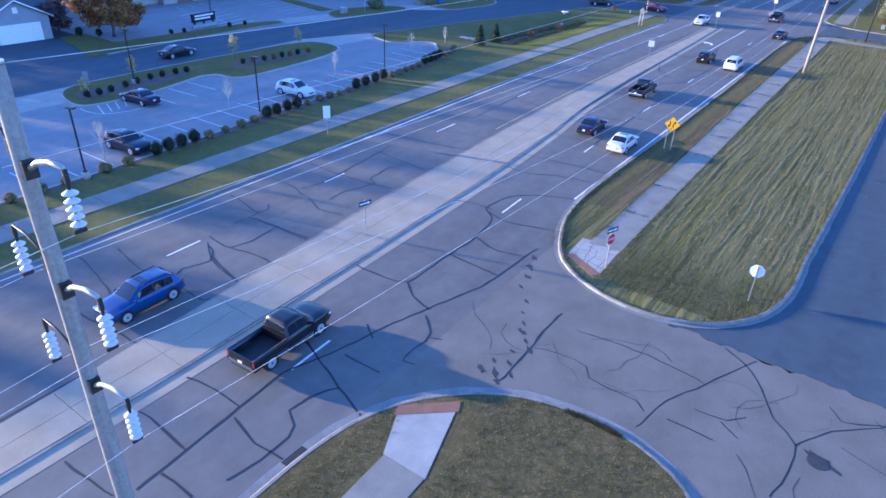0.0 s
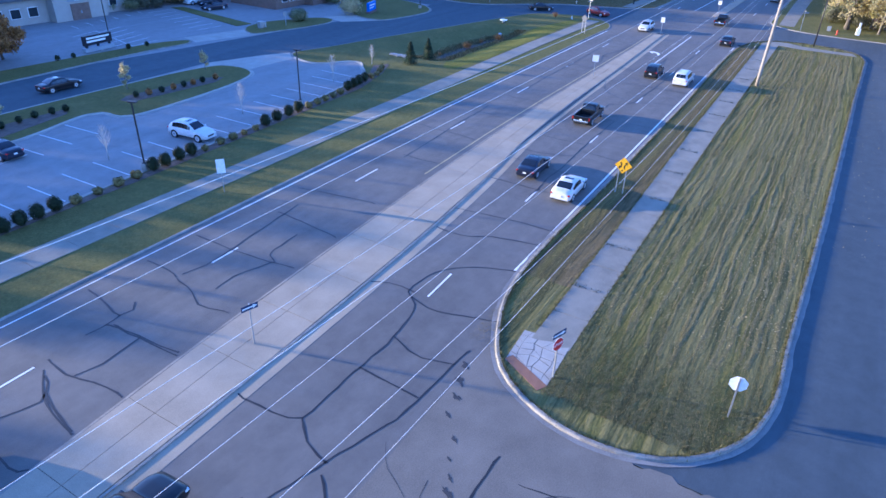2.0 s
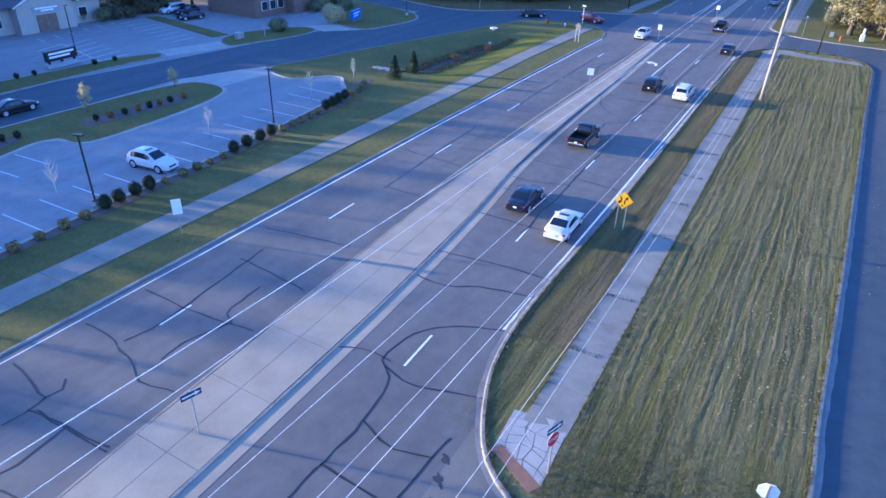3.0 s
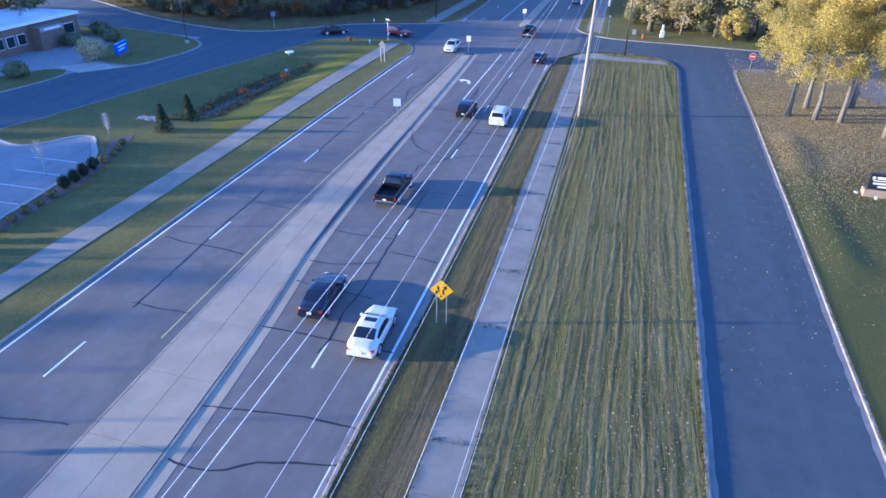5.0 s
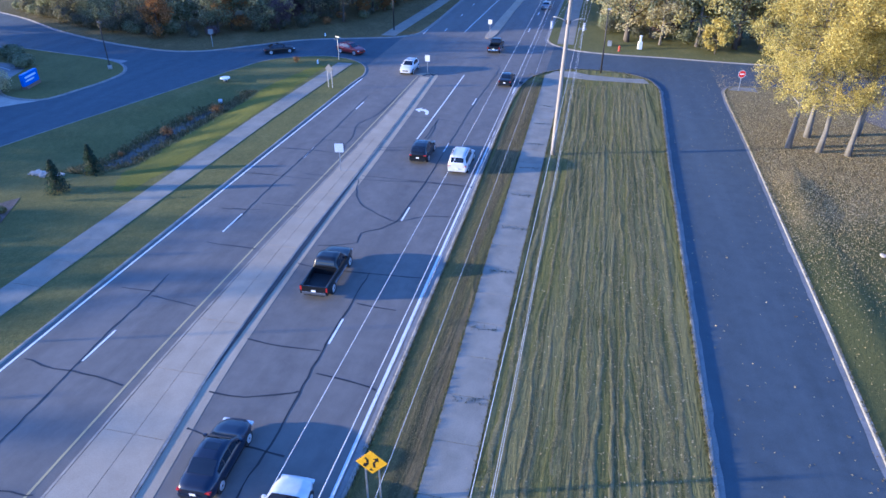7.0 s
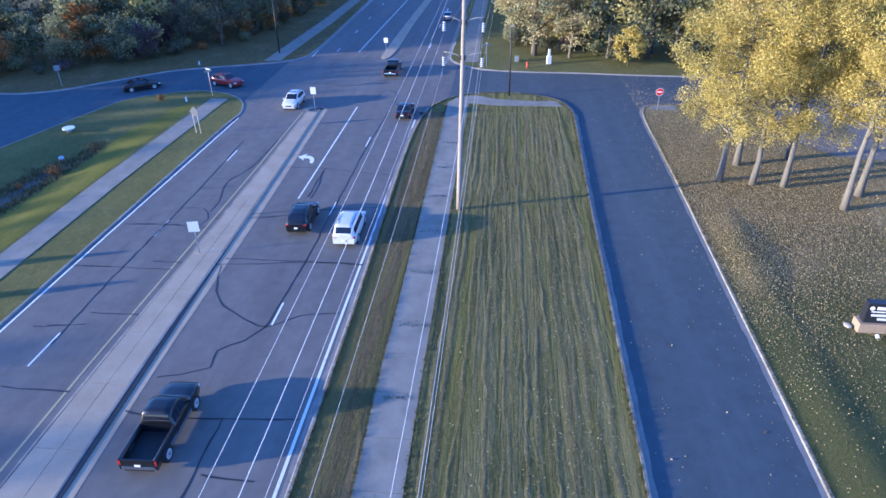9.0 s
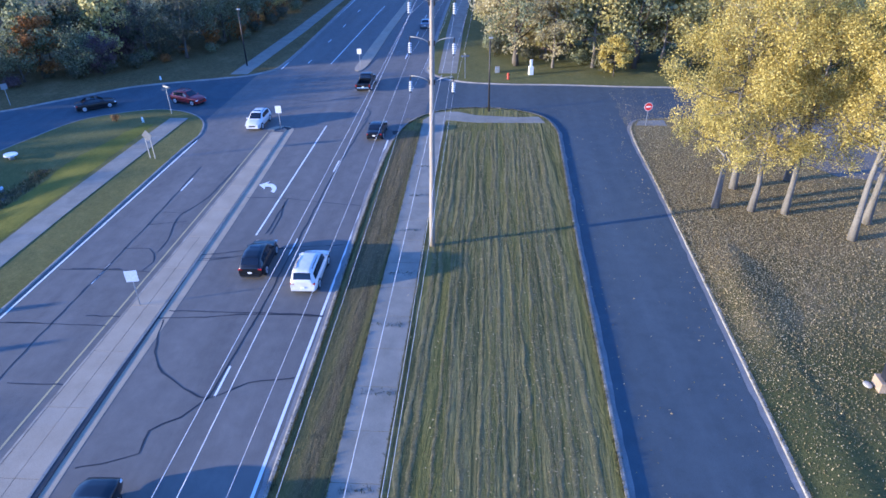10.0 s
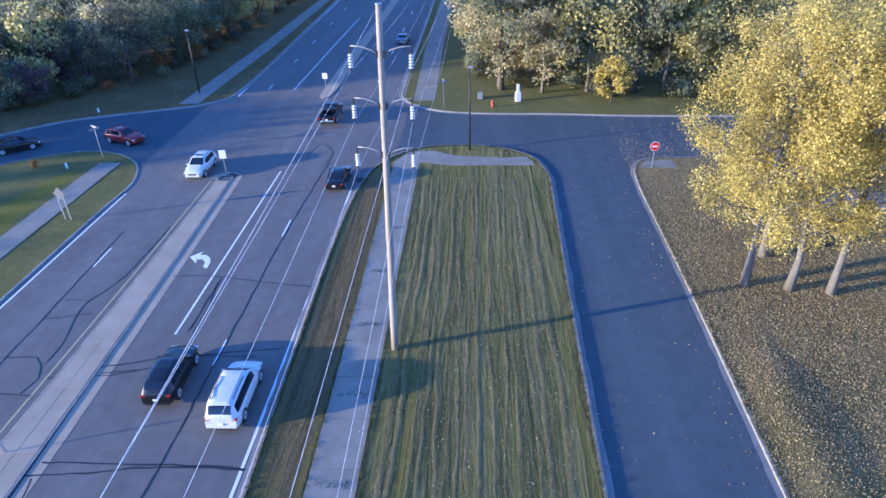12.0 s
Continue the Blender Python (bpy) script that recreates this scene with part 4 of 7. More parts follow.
crack([(93.6, 29.8), (93.9, 28.0), (94.7, 26.1), (95.4, 24.5), (95.4, 21.0)], 0.08)
crack([(19.9, 12.9), (22.0, 12.9), (24.7, 13.1), (26.7, 13.1)], 0.12)
crack([(23.1, 12.8), (23.5, 11.6), (23.4, 10.1), (22.7, 9.7), (22.6, 8.8), (22.6, 7.3), (22.2, 6.8)], 0.05)
crack([(23.8, 5.0), (23.9, 3.7), (24.7, 3.0)], 0.05)
crack([(23.7, 3.9), (23.1, 3.0)], 0.05)


# fine cracks wandering over the old concrete
fine = random.Random(77)
for k in range(20):
    x, y = fine.uniform(17, 29), fine.uniform(-3, 15.5)
    if x < 20.6 + max(0.0, (y - 8.6) * -.2) and y > 2:
        x += 4.5
    a = fine.uniform(0, 6.28)
    pts = [(x, y)]
    for _ in range(fine.randint(3, 6)):
        a += fine.uniform(-.7, .7)
        x, y = min(29.0, x + .75 * math.cos(a)), y + .75 * math.sin(a)
        pts.append((x, y))
    if len({p[0] for p in pts}) == len(pts) and all(p[0] > 20.9 or p[1] < 1.8 for p in pts):
        crack(pts, fine.uniform(.012, .028))


def patch(x, y, r, seed, mat=PATCH, z=0.012):
    rng = random.Random(seed)
    tilt = rng.uniform(0.6, 1.3)
    loc = [(r * rng.uniform(0.35, 1.35) * math.cos(a), r * rng.uniform(0.15, 0.6) * math.sin(a)) for a in [i * 0.4488 for i in range(14)]]
    pts = [(x + a * math.cos(tilt) - b * math.sin(tilt), y + a * math.sin(tilt) + b * math.cos(tilt)) for a, b in loc]
    bm = bmesh.new()
    slab(bm, pts, 0.0, z)
    return mesh_thing("asphalt_patch", bm, mat, "dark broken asphalt patch on the concrete", "pavement patch", kind="structure")


for i, (x, y, r) in enumerate(((31.0, 17.2, 0.5), (29.9, 16.9, 0.6), (28.8, 16.4, 0.45), (23.9, 14.0, 0.5), (22.8, 13.0, 0.5), (23.3, 13.4, 0.35), (20.1, 14.0, 0.55), (19.8, 13.0, 0.4), (21.3, 13.2, 0.4), (26.5, 15.2, 0.35), (21.0, 13.9, .3), (20.6, 12.7, .35), (22.2, 13.6, .3), (24.6, 14.3, .3), (27.6, 16.2, .3), (20.3, 13.4, .5), (25.4, 14.8, .25))):
    patch(x, y, r * .7, i + 3)
for cx, cy in ((23.8, 0.0),):
    bm = bmesh.new()
    disc(bm, (cx, cy, 0.01), (0, 0, 1), 0.42, 0.016, 24)
    mesh_thing("manhole_cover", bm, PATCH, "round iron manhole cover in the concrete", "manhole cover", kind="structure")
    patch(cx + 0.2, cy - 0.1, 0.75, 77, z=0.011)
for cx, cy, rz in ((11.0, 16.85, 0), (120.75, 30.7, 60), (116.7, 39.45, 0), (119.6, 18.75, 15)):
    g = thing("storm_drain", "dark cast-iron storm drain in the gutter", "storm drain", (cx, cy, 0.0), rz)
    part("frame", boxes((-0.55, 0.55, -0.32, 0.32, 0.0, 0.020)), STEEL_DARK, g)
    for i in range(7):
        part("bar", boxes((-0.45 + i * 0.14, -0.38 + i * 0.14, -0.26, 0.26, 0.02, 0.032)), PATCH, g)


# ---- power line ----
def insulator(parent, x, y, z, discs=5):
    """A hanging string of glass discs with its clamp."""
    s = part("insulator_string", disc(bmesh.new(), (x, y, z - 0.06), (0, 0, 1), 0.03, 0.16, 8), STEEL_DARK, parent)
    pin = z - 0.14
    part("pin", disc(bmesh.new(), (x, y, pin - discs * 0.065), (0, 0, 1), 0.022, discs * 0.13 + .04, 6), STEEL_DARK, s)
    for i in range(discs):
        zz = pin - 0.05 - i * 0.132
        bm = bmesh.new()
        tube(bm, [(x, y, zz + 0.055), (x, y, zz + 0.045), (x, y, zz + 0.022), (x, y, zz - 0.004), (x, y, zz - 0.02), (x, y, zz - 0.018)], [0.03, 0.045, 0.08, 0.116, 0.12, 0.05], 16)
        part("disc", bm, PORCELAIN, s)
    part("clamp", boxes((x - 0.10, x + 0.10, y - 0.03, y + 0.03, pin - discs * 0.132 - 0.07, pin - discs * 0.132), bevel=0.01), STEEL_DARK, s)


def power_pole(x, y, height, levels, label, lean=0.0, arm=(.05, .03)):
    p = thing("power_pole", label, "power pole", (x, y, 0.1), group="line of power poles")
    p.matrix_basis = pose(x, y, 0.1, lean)
    bm = bmesh.new()
    n = 10
    tube(bm, [(random.uniform(-0.01, 0.01), random.uniform(-0.01, 0.01), height * i / n) for i in range(n + 1)], [0.21 - 0.08 * i / n for i in range(n + 1)], 16)
    part("shaft", bm, WOOD_POLE, p)
    part("cap", disc(bmesh.new(), (0, 0, height + 0.03), (0, 0, 1), 0.145, 0.05, 16), GALV, p)
    tips = []
    for zr, zl in levels:
        for s, z in ((-1, zr), (1, zl)):
            zz = z - 0.1
            a = part("davit_arm", tube(bmesh.new(), [(0, s * 0.15, zz - 0.18), (0, s * 0.5, zz + 0.02), (0, s * 0.9, zz + 0.14), (0, s * 1.32, zz + 0.17), (0, s * 1.36, zz + 0.05)], [arm[s > 0] * k for k in (1.1, 1.0, .9, .8, .8)], 10), DAVIT if s < 0 or arm[0] < .04 else STEEL_DARK, p)
            part("bracket", boxes((-0.11, 0.11, s * 0.16 - 0.05, s * 0.16 + 0.05, zz - 0.34, zz - 0.02), bevel=0.015), STEEL_DARK, a)
            part("end_plate", boxes((-0.035, 0.035, s * 1.36 - 0.035, s * 1.36 + 0.035, zz - 0.08, zz + 0.15), bevel=0.01), STEEL_DARK, a)
            insulator(a, 0, s * 1.36, zz - 0.04)
            tips.append(tuple(p.matrix_basis @ Vector((0, s * 1.36, zz - 0.04 - 0.87))))
    return p, tips


tips_a = power_pole(3.25, 13.1, 17.4, [(16.05, 16.35), (13.75, 14.2), (11.55, 12.1)], "tall weathered wooden power pole with six glass insulator strings")[1]
pole_b, tips_b = power_pole(96.2, 13.0, 18.8, [(17.0, 17.0), (14.65, 14.65), (12.25, 12.25)], "tall weathered wooden power pole standing in the mown island", 1.4, (.026, .026))
tips_c = power_pole(189.0, 12.2, 18.4, [(16.8, 16.8), (14.5, 14.5), (12.1, 12.1)], "distant wooden power pole beside the path", 0.0, (.026, .026))[1]


def cable(a, b, sag, r=0.006):
    pts, n = [], 40
    for i in range(n + 1):
        u = i / n
        pts.append((a[0] + (b[0] - a[0]) * u, a[1] + (b[1] - a[1]) * u, a[2] + (b[2] - a[2]) * u - 4 * sag * u * (1 - u)))
    bm = bmesh.new()
    tube(bm, pts, [r] * (n + 1), 5)
    return mesh_thing("power_cable", bm, WIRE, "thin grey power cable slung between the poles", "cable", group="power cables")


for a, b, sag in zip(tips_a, tips_b, (1.2, .45, 2.6, .7, 1.2, 1.2)):
    cable(a, b, sag)
    cable((-90, a[1], a[2]), a, 1.9)
for b, c in zip(tips_b, tips_c):
    cable(b, c, 1.9)
TOP_B = tuple(pole_b.matrix_basis @ Vector((0, 0, 18.8)))
cable((3.25, 13.1, 17.5), TOP_B, 1.2, 0.0065)
cable(TOP_B, (189.0, 12.2, 18.5), 1.6, 0.0065)


# ---- street signs ----
def post(parent, x, y, z0, z1, r=0.035, mat=GALV):
    return part("post", boxes((x - r, x + r, y - r, y + r, z0 - 0.06, z1)), mat, parent)


def plate(pts, thick=0.012):
    """An upright plate in the plane x = 0, facing -x, from (y, z) points."""
    bm = bmesh.new()
    a = [bm.verts.new((-thick / 2, y, z)) for y, z in pts]
    b = [bm.verts.new((thick / 2, y, z)) for y, z in pts]
    bm.faces.new(a)
    bm.faces.new(b[::-1])
    n = len(pts)
    for i in range(n):
        bm.faces.new((a[i], b[i], b[(i + 1) % n], a[(i + 1) % n]))
    bmesh.ops.recalc_face_normals(bm, faces=bm.faces)
    return bm


def ngon(n, r, turn, cz, cy=0.0):
    return [(cy + r * math.cos(turn + i * 2 * math.pi / n), cz + r * math.sin(turn + i * 2 * math.pi / n)) for i in range(n)]


def rect(w, z0, z1, cy=0.0):
    return [(cy - w / 2, z0), (cy + w / 2, z0), (cy + w / 2, z1), (cy - w / 2, z1)]


def text_part(word, size, mat, parent, at, rx, rz):
    cu = bpy.data.curves.new("lettering", 'FONT')
    cu.body = word
    cu.size = size
    cu.align_x, cu.align_y = 'CENTER', 'CENTER'
    cu.extrude = 0.002
    tmp = bpy.data.objects.new("lettering", cu)
    scene.collection.objects.link(tmp)
    me = bpy.data.meshes.new_from_object(tmp.evaluated_get(bpy.context.evaluated_depsgraph_get()))
    bpy.data.objects.remove(tmp)
    me.materials.clear()
    me.materials.append(mat)
    ob = new("lettering", me)
    ob.parent = parent
    ob.matrix_basis = pose(*at, rx, 0, rz)
    return ob


def blank_sign(x, y, rz, w, z0, z1, label, z=0.08, two=False, mat=None):
    s = thing("road_sign", label, "road sign", (x, y, z), rz)
    if two:
        post(s, 0.03, -0.3, 0, z0 + 0.3)
        post(s, 0.03, 0.3, 0, z0 + 0.3)
    else:
        post(s, 0.03, 0, 0, z1 - 0.05)
    p = part("panel", plate(rect(w, z0, z1)), mat or SIGN_BACK, s)
    return s, p


# stop sign and one-way plate at the island end
s = thing("stop_sign", "red stop sign under a one-way plate on a post", "road sign", (32.5, 13.1, 0.08), 72)
post(s, 0.03, 0, 0, 2.75)
p = part("octagon", plate(ngon(8, 0.36, math.pi / 8, 2.05)), RED_SIGN, s)
part("border", plate(ngon(8, 0.385, math.pi / 8, 2.05), 0.008), WHITE, p).location = (0.004, 0, 0)
text_part("STOP", 0.24, WHITE, p, (-0.010, 0, 2.05), 90, -90)
p = part("one_way_plate", plate(rect(0.92, 2.5, 2.82)), NAVY_SIGN, s)
part("arrow", plate([(0.40, 2.62), (-0.18, 2.62), (-0.18, 2.55), (-0.42, 2.66), (-0.18, 2.77), (-0.18, 2.70), (0.40, 2.70)], 0.018), WHITE, p)

# one-way sign on the median
s = thing("one_way_sign", "one-way sign on a thin post in the median", "road sign", (26.45, 27.05, 0.062), 75)
post(s, 0.03, 0, 0, 2.5, 0.028)
p = part("panel", plate(rect(0.92, 2.12, 2.44)), NAVY_SIGN, s)
part("arrow", plate([(0.40, 2.24), (-0.18, 2.24), (-0.18, 2.17), (-0.42, 2.28), (-0.18, 2.39), (-0.18, 2.32), (0.40, 2.32)], 0.018), WHITE, p)

# back of the stop sign beside the frontage road
s = thing("stop_sign", "unpainted back of an octagonal stop sign", "road sign", (34.45, 5.3, 0.08), 8)
post(s, -0.03, 0, 0, 2.3)
p = part("octagon", plate(ngon(8, 0.41, math.pi / 8, 1.95)), WHITE, s)

# yellow merge diamond on two posts
s = thing("warning_sign", "yellow diamond divided-road warning sign on two posts", "road sign", (55.5, 17.25, 0.08), 6)
post(s, 0.03, -0.28, 0, 2.4)
post(s, 0.03, 0.28, 0, 2.4)
p = part("panel", plate(ngon(4, 0.66, 0, 2.30)), YELLOW_SIGN, s)
part("arrow", plate([(-0.16, 2.02), (-0.06, 2.02), (-0.04, 2.28), (-0.16, 2.44), (-0.07, 2.50), (-0.27, 2.60), (-0.30, 2.36), (-0.22, 2.40), (-0.13, 2.26)], 0.020), BLACK_SIGN, p)
part("arrow", plate([(0.27, 2.02), (0.12, 2.20), (0.12, 2.44), (0.22, 2.58), (0.29, 2.53), (0.21, 2.42), (0.21, 2.22), (0.30, 2.26), (0.37, 2.08)], 0.020), BLACK_SIGN, p)
part("island_symbol", plate(ngon(3, 0.10, math.pi / 2, 1.88, 0.04), 0.020), BLACK_SIGN, p)

blank_sign(38.3, 42.2, 52, 0.62, 1.5, 2.6, "pale blank back of a tall roadside sign", mat=WHITE)
blank_sign(88.1, 31.05, 12, 0.76, 1.75, 2.55, "white blank sign on the median", 0.06, mat=WHITE)
blank_sign(120.5, 31.2, 5, 0.62, 1.7, 2.5, "white sign on the median nose", 0.06, mat=WHITE)
blank_sign(145.2, 27.0, 0, 0.62, 1.8, 2.5, "white sign on the far median nose", 0.10, mat=WHITE)
blank_sign(128.0, 66.6, 40, 0.7, 1.9, 2.6, "small sign post before the woods")
# house-shaped marker at the path
s = thing("road_sign", "grey diamond sign back on two posts beside the path", "road sign", (112.0, 41.4, 0.08), -12)
post(s, 0.03, -0.28, 0, 2.0)
post(s, 0.03, 0.28, 0, 2.0)
part("panel", plate([(0.0, 1.7), (0.56, 2.28), (0.0, 2.86), (-0.56, 2.28)]), SIGN_DULL, s)
# street-name blades
for x, y, rz in ((125.2, 45.3, 60), (139.7, 12.2, 15)):
    s = thing("street_name_sign", "green-white street name blades on a galvanised post", "road sign", (x, y, 0.08), rz)
    post(s, 0, 0, 0, 3.0)
    p = part("blade", plate(rect(1.1, 2.75, 2.98)), SIGN_BACK, s)
    part("bar", plate(rect(0.8, 2.82, 2.91), 0.018), SIGN_BACK, p)
    q = part("blade", plate(rect(0.9, 3.0, 3.2)), SIGN_BACK, s)
    q.matrix_basis = pose(0, 0, 0, 0, 0, 90)
# do-not-enter disc
s = thing("no_entry_sign", "red no-entry disc sign at the street corner", "road sign", (121.9, -7.4, 0.08), 5)
post(s, 0.03, 0, 0, 2.2)
p = part("panel", plate(ngon(20, 0.40, 0, 2.05)), RED_SIGN, s)
part("bar", plate(rect(0.52, 1.98, 2.12), 0.020), WHITE, p)
part("rim", plate(ngon(20, 0.44, 0, 2.05), 0.008), WHITE, p).location = (0.004, 0, 0)
# low boxes and hydrant across the cross street
s = thing("utility_box", "white utility pedestal before the woods", "utility box", (141.4, 3.6, 0.08), 10)
part("cabinet", boxes((-0.25, 0.25, -0.3, 0.3, 0, 1.1), bevel=0.04), WHITE, s)
part("pipe", boxes((-0.12, 0.12, -0.16, 0.16, 1.05, 2.0), bevel=0.05), WHITE, s)
s = thing("fire_hydrant", "red fire hydrant on the verge", "fire hydrant", (139.4, 6.6, 0.08))
bm = bmesh.new()
tube(bm, [(0, 0, 0), (0, 0, 0.08), (0, 0, 0.1), (0, 0, 0.6), (0, 0, 0.68), (0, 0, 0.8)], [0.2, 0.2, 0.13, 0.13, 0.16, 0.05], 12)
part("barrel", bm, HYDRANT_RED, s)
part("nozzle", disc(bmesh.new(), (0, 0, 0.48), (0, 1, 0), 0.07, 0.42, 10), HYDRANT_RED, s)
s = thing("utility_box", "grey junction box in the grass", "utility box", (142.6, 8.0, 0.08))
part("cabinet", boxes((-0.4, 0.4, -0.3, 0.3, 0, 0.7), bevel=0.05), GALV, s)
for x, y, h in ((122.3, 47.3, 0.55), (138.8, 52.8, 0.5)):
    s = thing("marker_post", "small white marker post in the grass", "marker post", (x, y, 0.08))
    part("stake", disc(bmesh.new(), (0, 0, h / 2 - .03), (0, 0, 1), 0.14, h + .06, 10, 0.08), WHITE, s)
s = thing("culvert_end", "white concrete culvert end in the ditch", "culvert", (111.6, 55.4, 0.08 + swale(111.6, 55.4)), 30)
part("ring", disc(bmesh.new(), (0, 0, 0.42), (0, 0, 1), 0.62, 0.14, 18), WHITE, s)
part("stem", disc(bmesh.new(), (0, 0, 0.16), (0, 0, 1), 0.26, 0.44, 12), GALV, s)
s = thing("culvert_end", "small grey drain pipe standing in the ditch", "culvert", (106.5, 53.4, 0.08 + swale(106.5, 53.4)), 10)
part("ring", disc(bmesh.new(), (0, 0, 0.17), (0, 0, 1), 0.25, 0.46, 14), GALV, s)


# ---- lamps ----
def lot_lamp(x, y, h, rz, label, z=0.08):
    s = thing("lot_lamp", label, "street lamp", (x, y, z), rz, group="lot lamps")
    part("footing", disc(bmesh.new(), (0, 0, 0.22), (0, 0, 1), 0.28, 0.56, 16), CONCRETE_NEW, s)
    part("pole", boxes((-0.05, 0.05, -0.05, 0.05, 0.45, h), bevel=0.01), STEEL_DARK, s)
    part("head", boxes((-0.16, 0.16, -0.45, 0.25, h - 0.05, h + 0.06), bevel=0.04), STEEL_DARK, s)
    part("base_plate", boxes((-0.16, 0.16, -0.16, 0.16, 0.5, 0.54)), STEEL_DARK, s)


lot_lamp(19.9, 48.7, 5.3, 20, "dark square parking lot lamp at the mulch bed")
lot_lamp(37.7, 50.5, 5.5, 20, "dark square parking lot lamp at the mulch bed")
lot_lamp(57.6, 52.0, 5.6, 20, "dark square parking lot lamp at the mulch bed")
lot_lamp(36.0, 68.6, 5.6, 20, "dark square lamp on the planted island")
lot_lamp(64.4, 93.5, 6.0, 10, "dark lamp post in the office lot", 0.0)
lot_lamp(113.4, 73.4, 6.0, 0, "dark lamp post at the street corner")
s = thing("street_lamp", "slender dark street lamp on the island end", "street lamp", (126.4, 9.05, 0.08))
part("pole", tube(bmesh.new(), [(0, 0, 0), (0, 0, 4), (0, 0, 8.0)], [0.11, 0.09, 0.06], 10), STEEL_DARK, s)
part("head", boxes((-0.12, 0.12, -0.3, 0.12, 7.95, 8.12), bevel=0.04), GALV, s)
s = thing("street_lamp", "slender dark street lamp before the woods", "street lamp", (146.0, 43.4, 0.08))
part("pole", tube(bmesh.new(), [(0, 0, 0), (0, 0, 4), (0, 0, 7.6)], [0.11, 0.09, 0.06], 10), STEEL_DARK, s)
part("head", boxes((-0.12, 0.12, -0.3, 0.12, 7.55, 7.72), bevel=0.04), GALV, s)


# ---- vehicles ----
def loft(sections, smooth=True):
    """Rings of equal count joined into a closed body."""
    bm = bmesh.new()
    rings = [[bm.verts.new(p) for p in sec] for sec in sections]
    n = len(rings[0])
    for a, b in zip(rings, rings[1:]):
        for k in range(n):
            f = bm.faces.new((a[k], a[(k + 1) % n], b[(k + 1) % n], b[k]))
            f.smooth = smooth
    bm.faces.new(rings[0][::-1])
    bm.faces.new(rings[-1])
    bmesh.ops.recalc_face_normals(bm, faces=bm.faces)
    return bm


SPECS = {
    # stations run from the tail (0) to the nose (1): shoulder height, top height; window spans along the side
    "sedan": dict(L=4.8, W=1.84, clear=.22, wr=.33, shoulder=((0, .78), (.05, .90), (.2, .93), (.7, .90), (.88, .78), (1, .60)),
                  top=((0, .86), (.02, .97), (.08, 1.02), (.15, 1.03), (.22, 1.22), (.31, 1.40), (.40, 1.45), (.50, 1.44), (.57, 1.38), (.66, 1.14), (.72, .98), (.85, .90), (.95, .78), (1, .64)),
                  rear=(.165, .305), front=(.565, .705), sides=((.22, .33), (.345, .465), (.48, .62)), lamps=.72, tail=.84),
    "suv": dict(L=4.75, W=1.90, clear=.26, wr=.37, shoulder=((0, .90), (.05, 1.02), (.3, 1.04), (.7, 1.02), (.9, .94), (1, .74)),
                top=((0, .98), (.02, 1.10), (.05, 1.26), (.10, 1.47), (.17, 1.60), (.32, 1.69), (.48, 1.68), (.56, 1.61), (.66, 1.30), (.73, 1.09), (.86, 1.02), (.95, .90), (1, .74)),
                rear=(.045, .135), front=(.565, .72), sides=((.15, .24), (.255, .40), (.415, .61)), lamps=.82, tail=.98),
    "van": dict(L=5.1, W=1.98, clear=.22, wr=.36, shoulder=((0, .90), (.05, 1.00), (.3, 1.02), (.75, .98), (.92, .86), (1, .68)),
                top=((0, 1.02), (.015, 1.15), (.035, 1.35), (.07, 1.63), (.12, 1.72), (.3, 1.76), (.56, 1.73), (.64, 1.62), (.74, 1.28), (.81, 1.02), (.9, .93), (.97, .80), (1, .70)),
                rear=(.022, .075), front=(.63, .80), sides=((.09, .25), (.265, .44), (.455, .67)), lamps=.74, tail=.96),
    "pickup": dict(L=5.85, W=2.0, clear=.36, wr=.40, shoulder=((.40, 1.12), (.7, 1.12), (.9, 1.08), (1, .90)),
                   top=((.40, 1.20), (.412, 1.45), (.43, 1.78), (.47, 1.87), (.58, 1.87), (.64, 1.80), (.70, 1.46), (.755, 1.20), (.88, 1.16), (.96, 1.08), (1, .92)),
                   rear=(.408, .428), front=(.645, .75), sides=((.435, .53), (.545, .675)), lamps=.95, tail=.98),
}


def curve_at(table, f):
    """A smooth reading of a table of stations."""
    for (a, va), (b, vb) in zip(table, table[1:]):
        if f <= b:
            u = max(0.0, (f - a) / (b - a))
            return va + (vb - va) * u
    return table[-1][1]


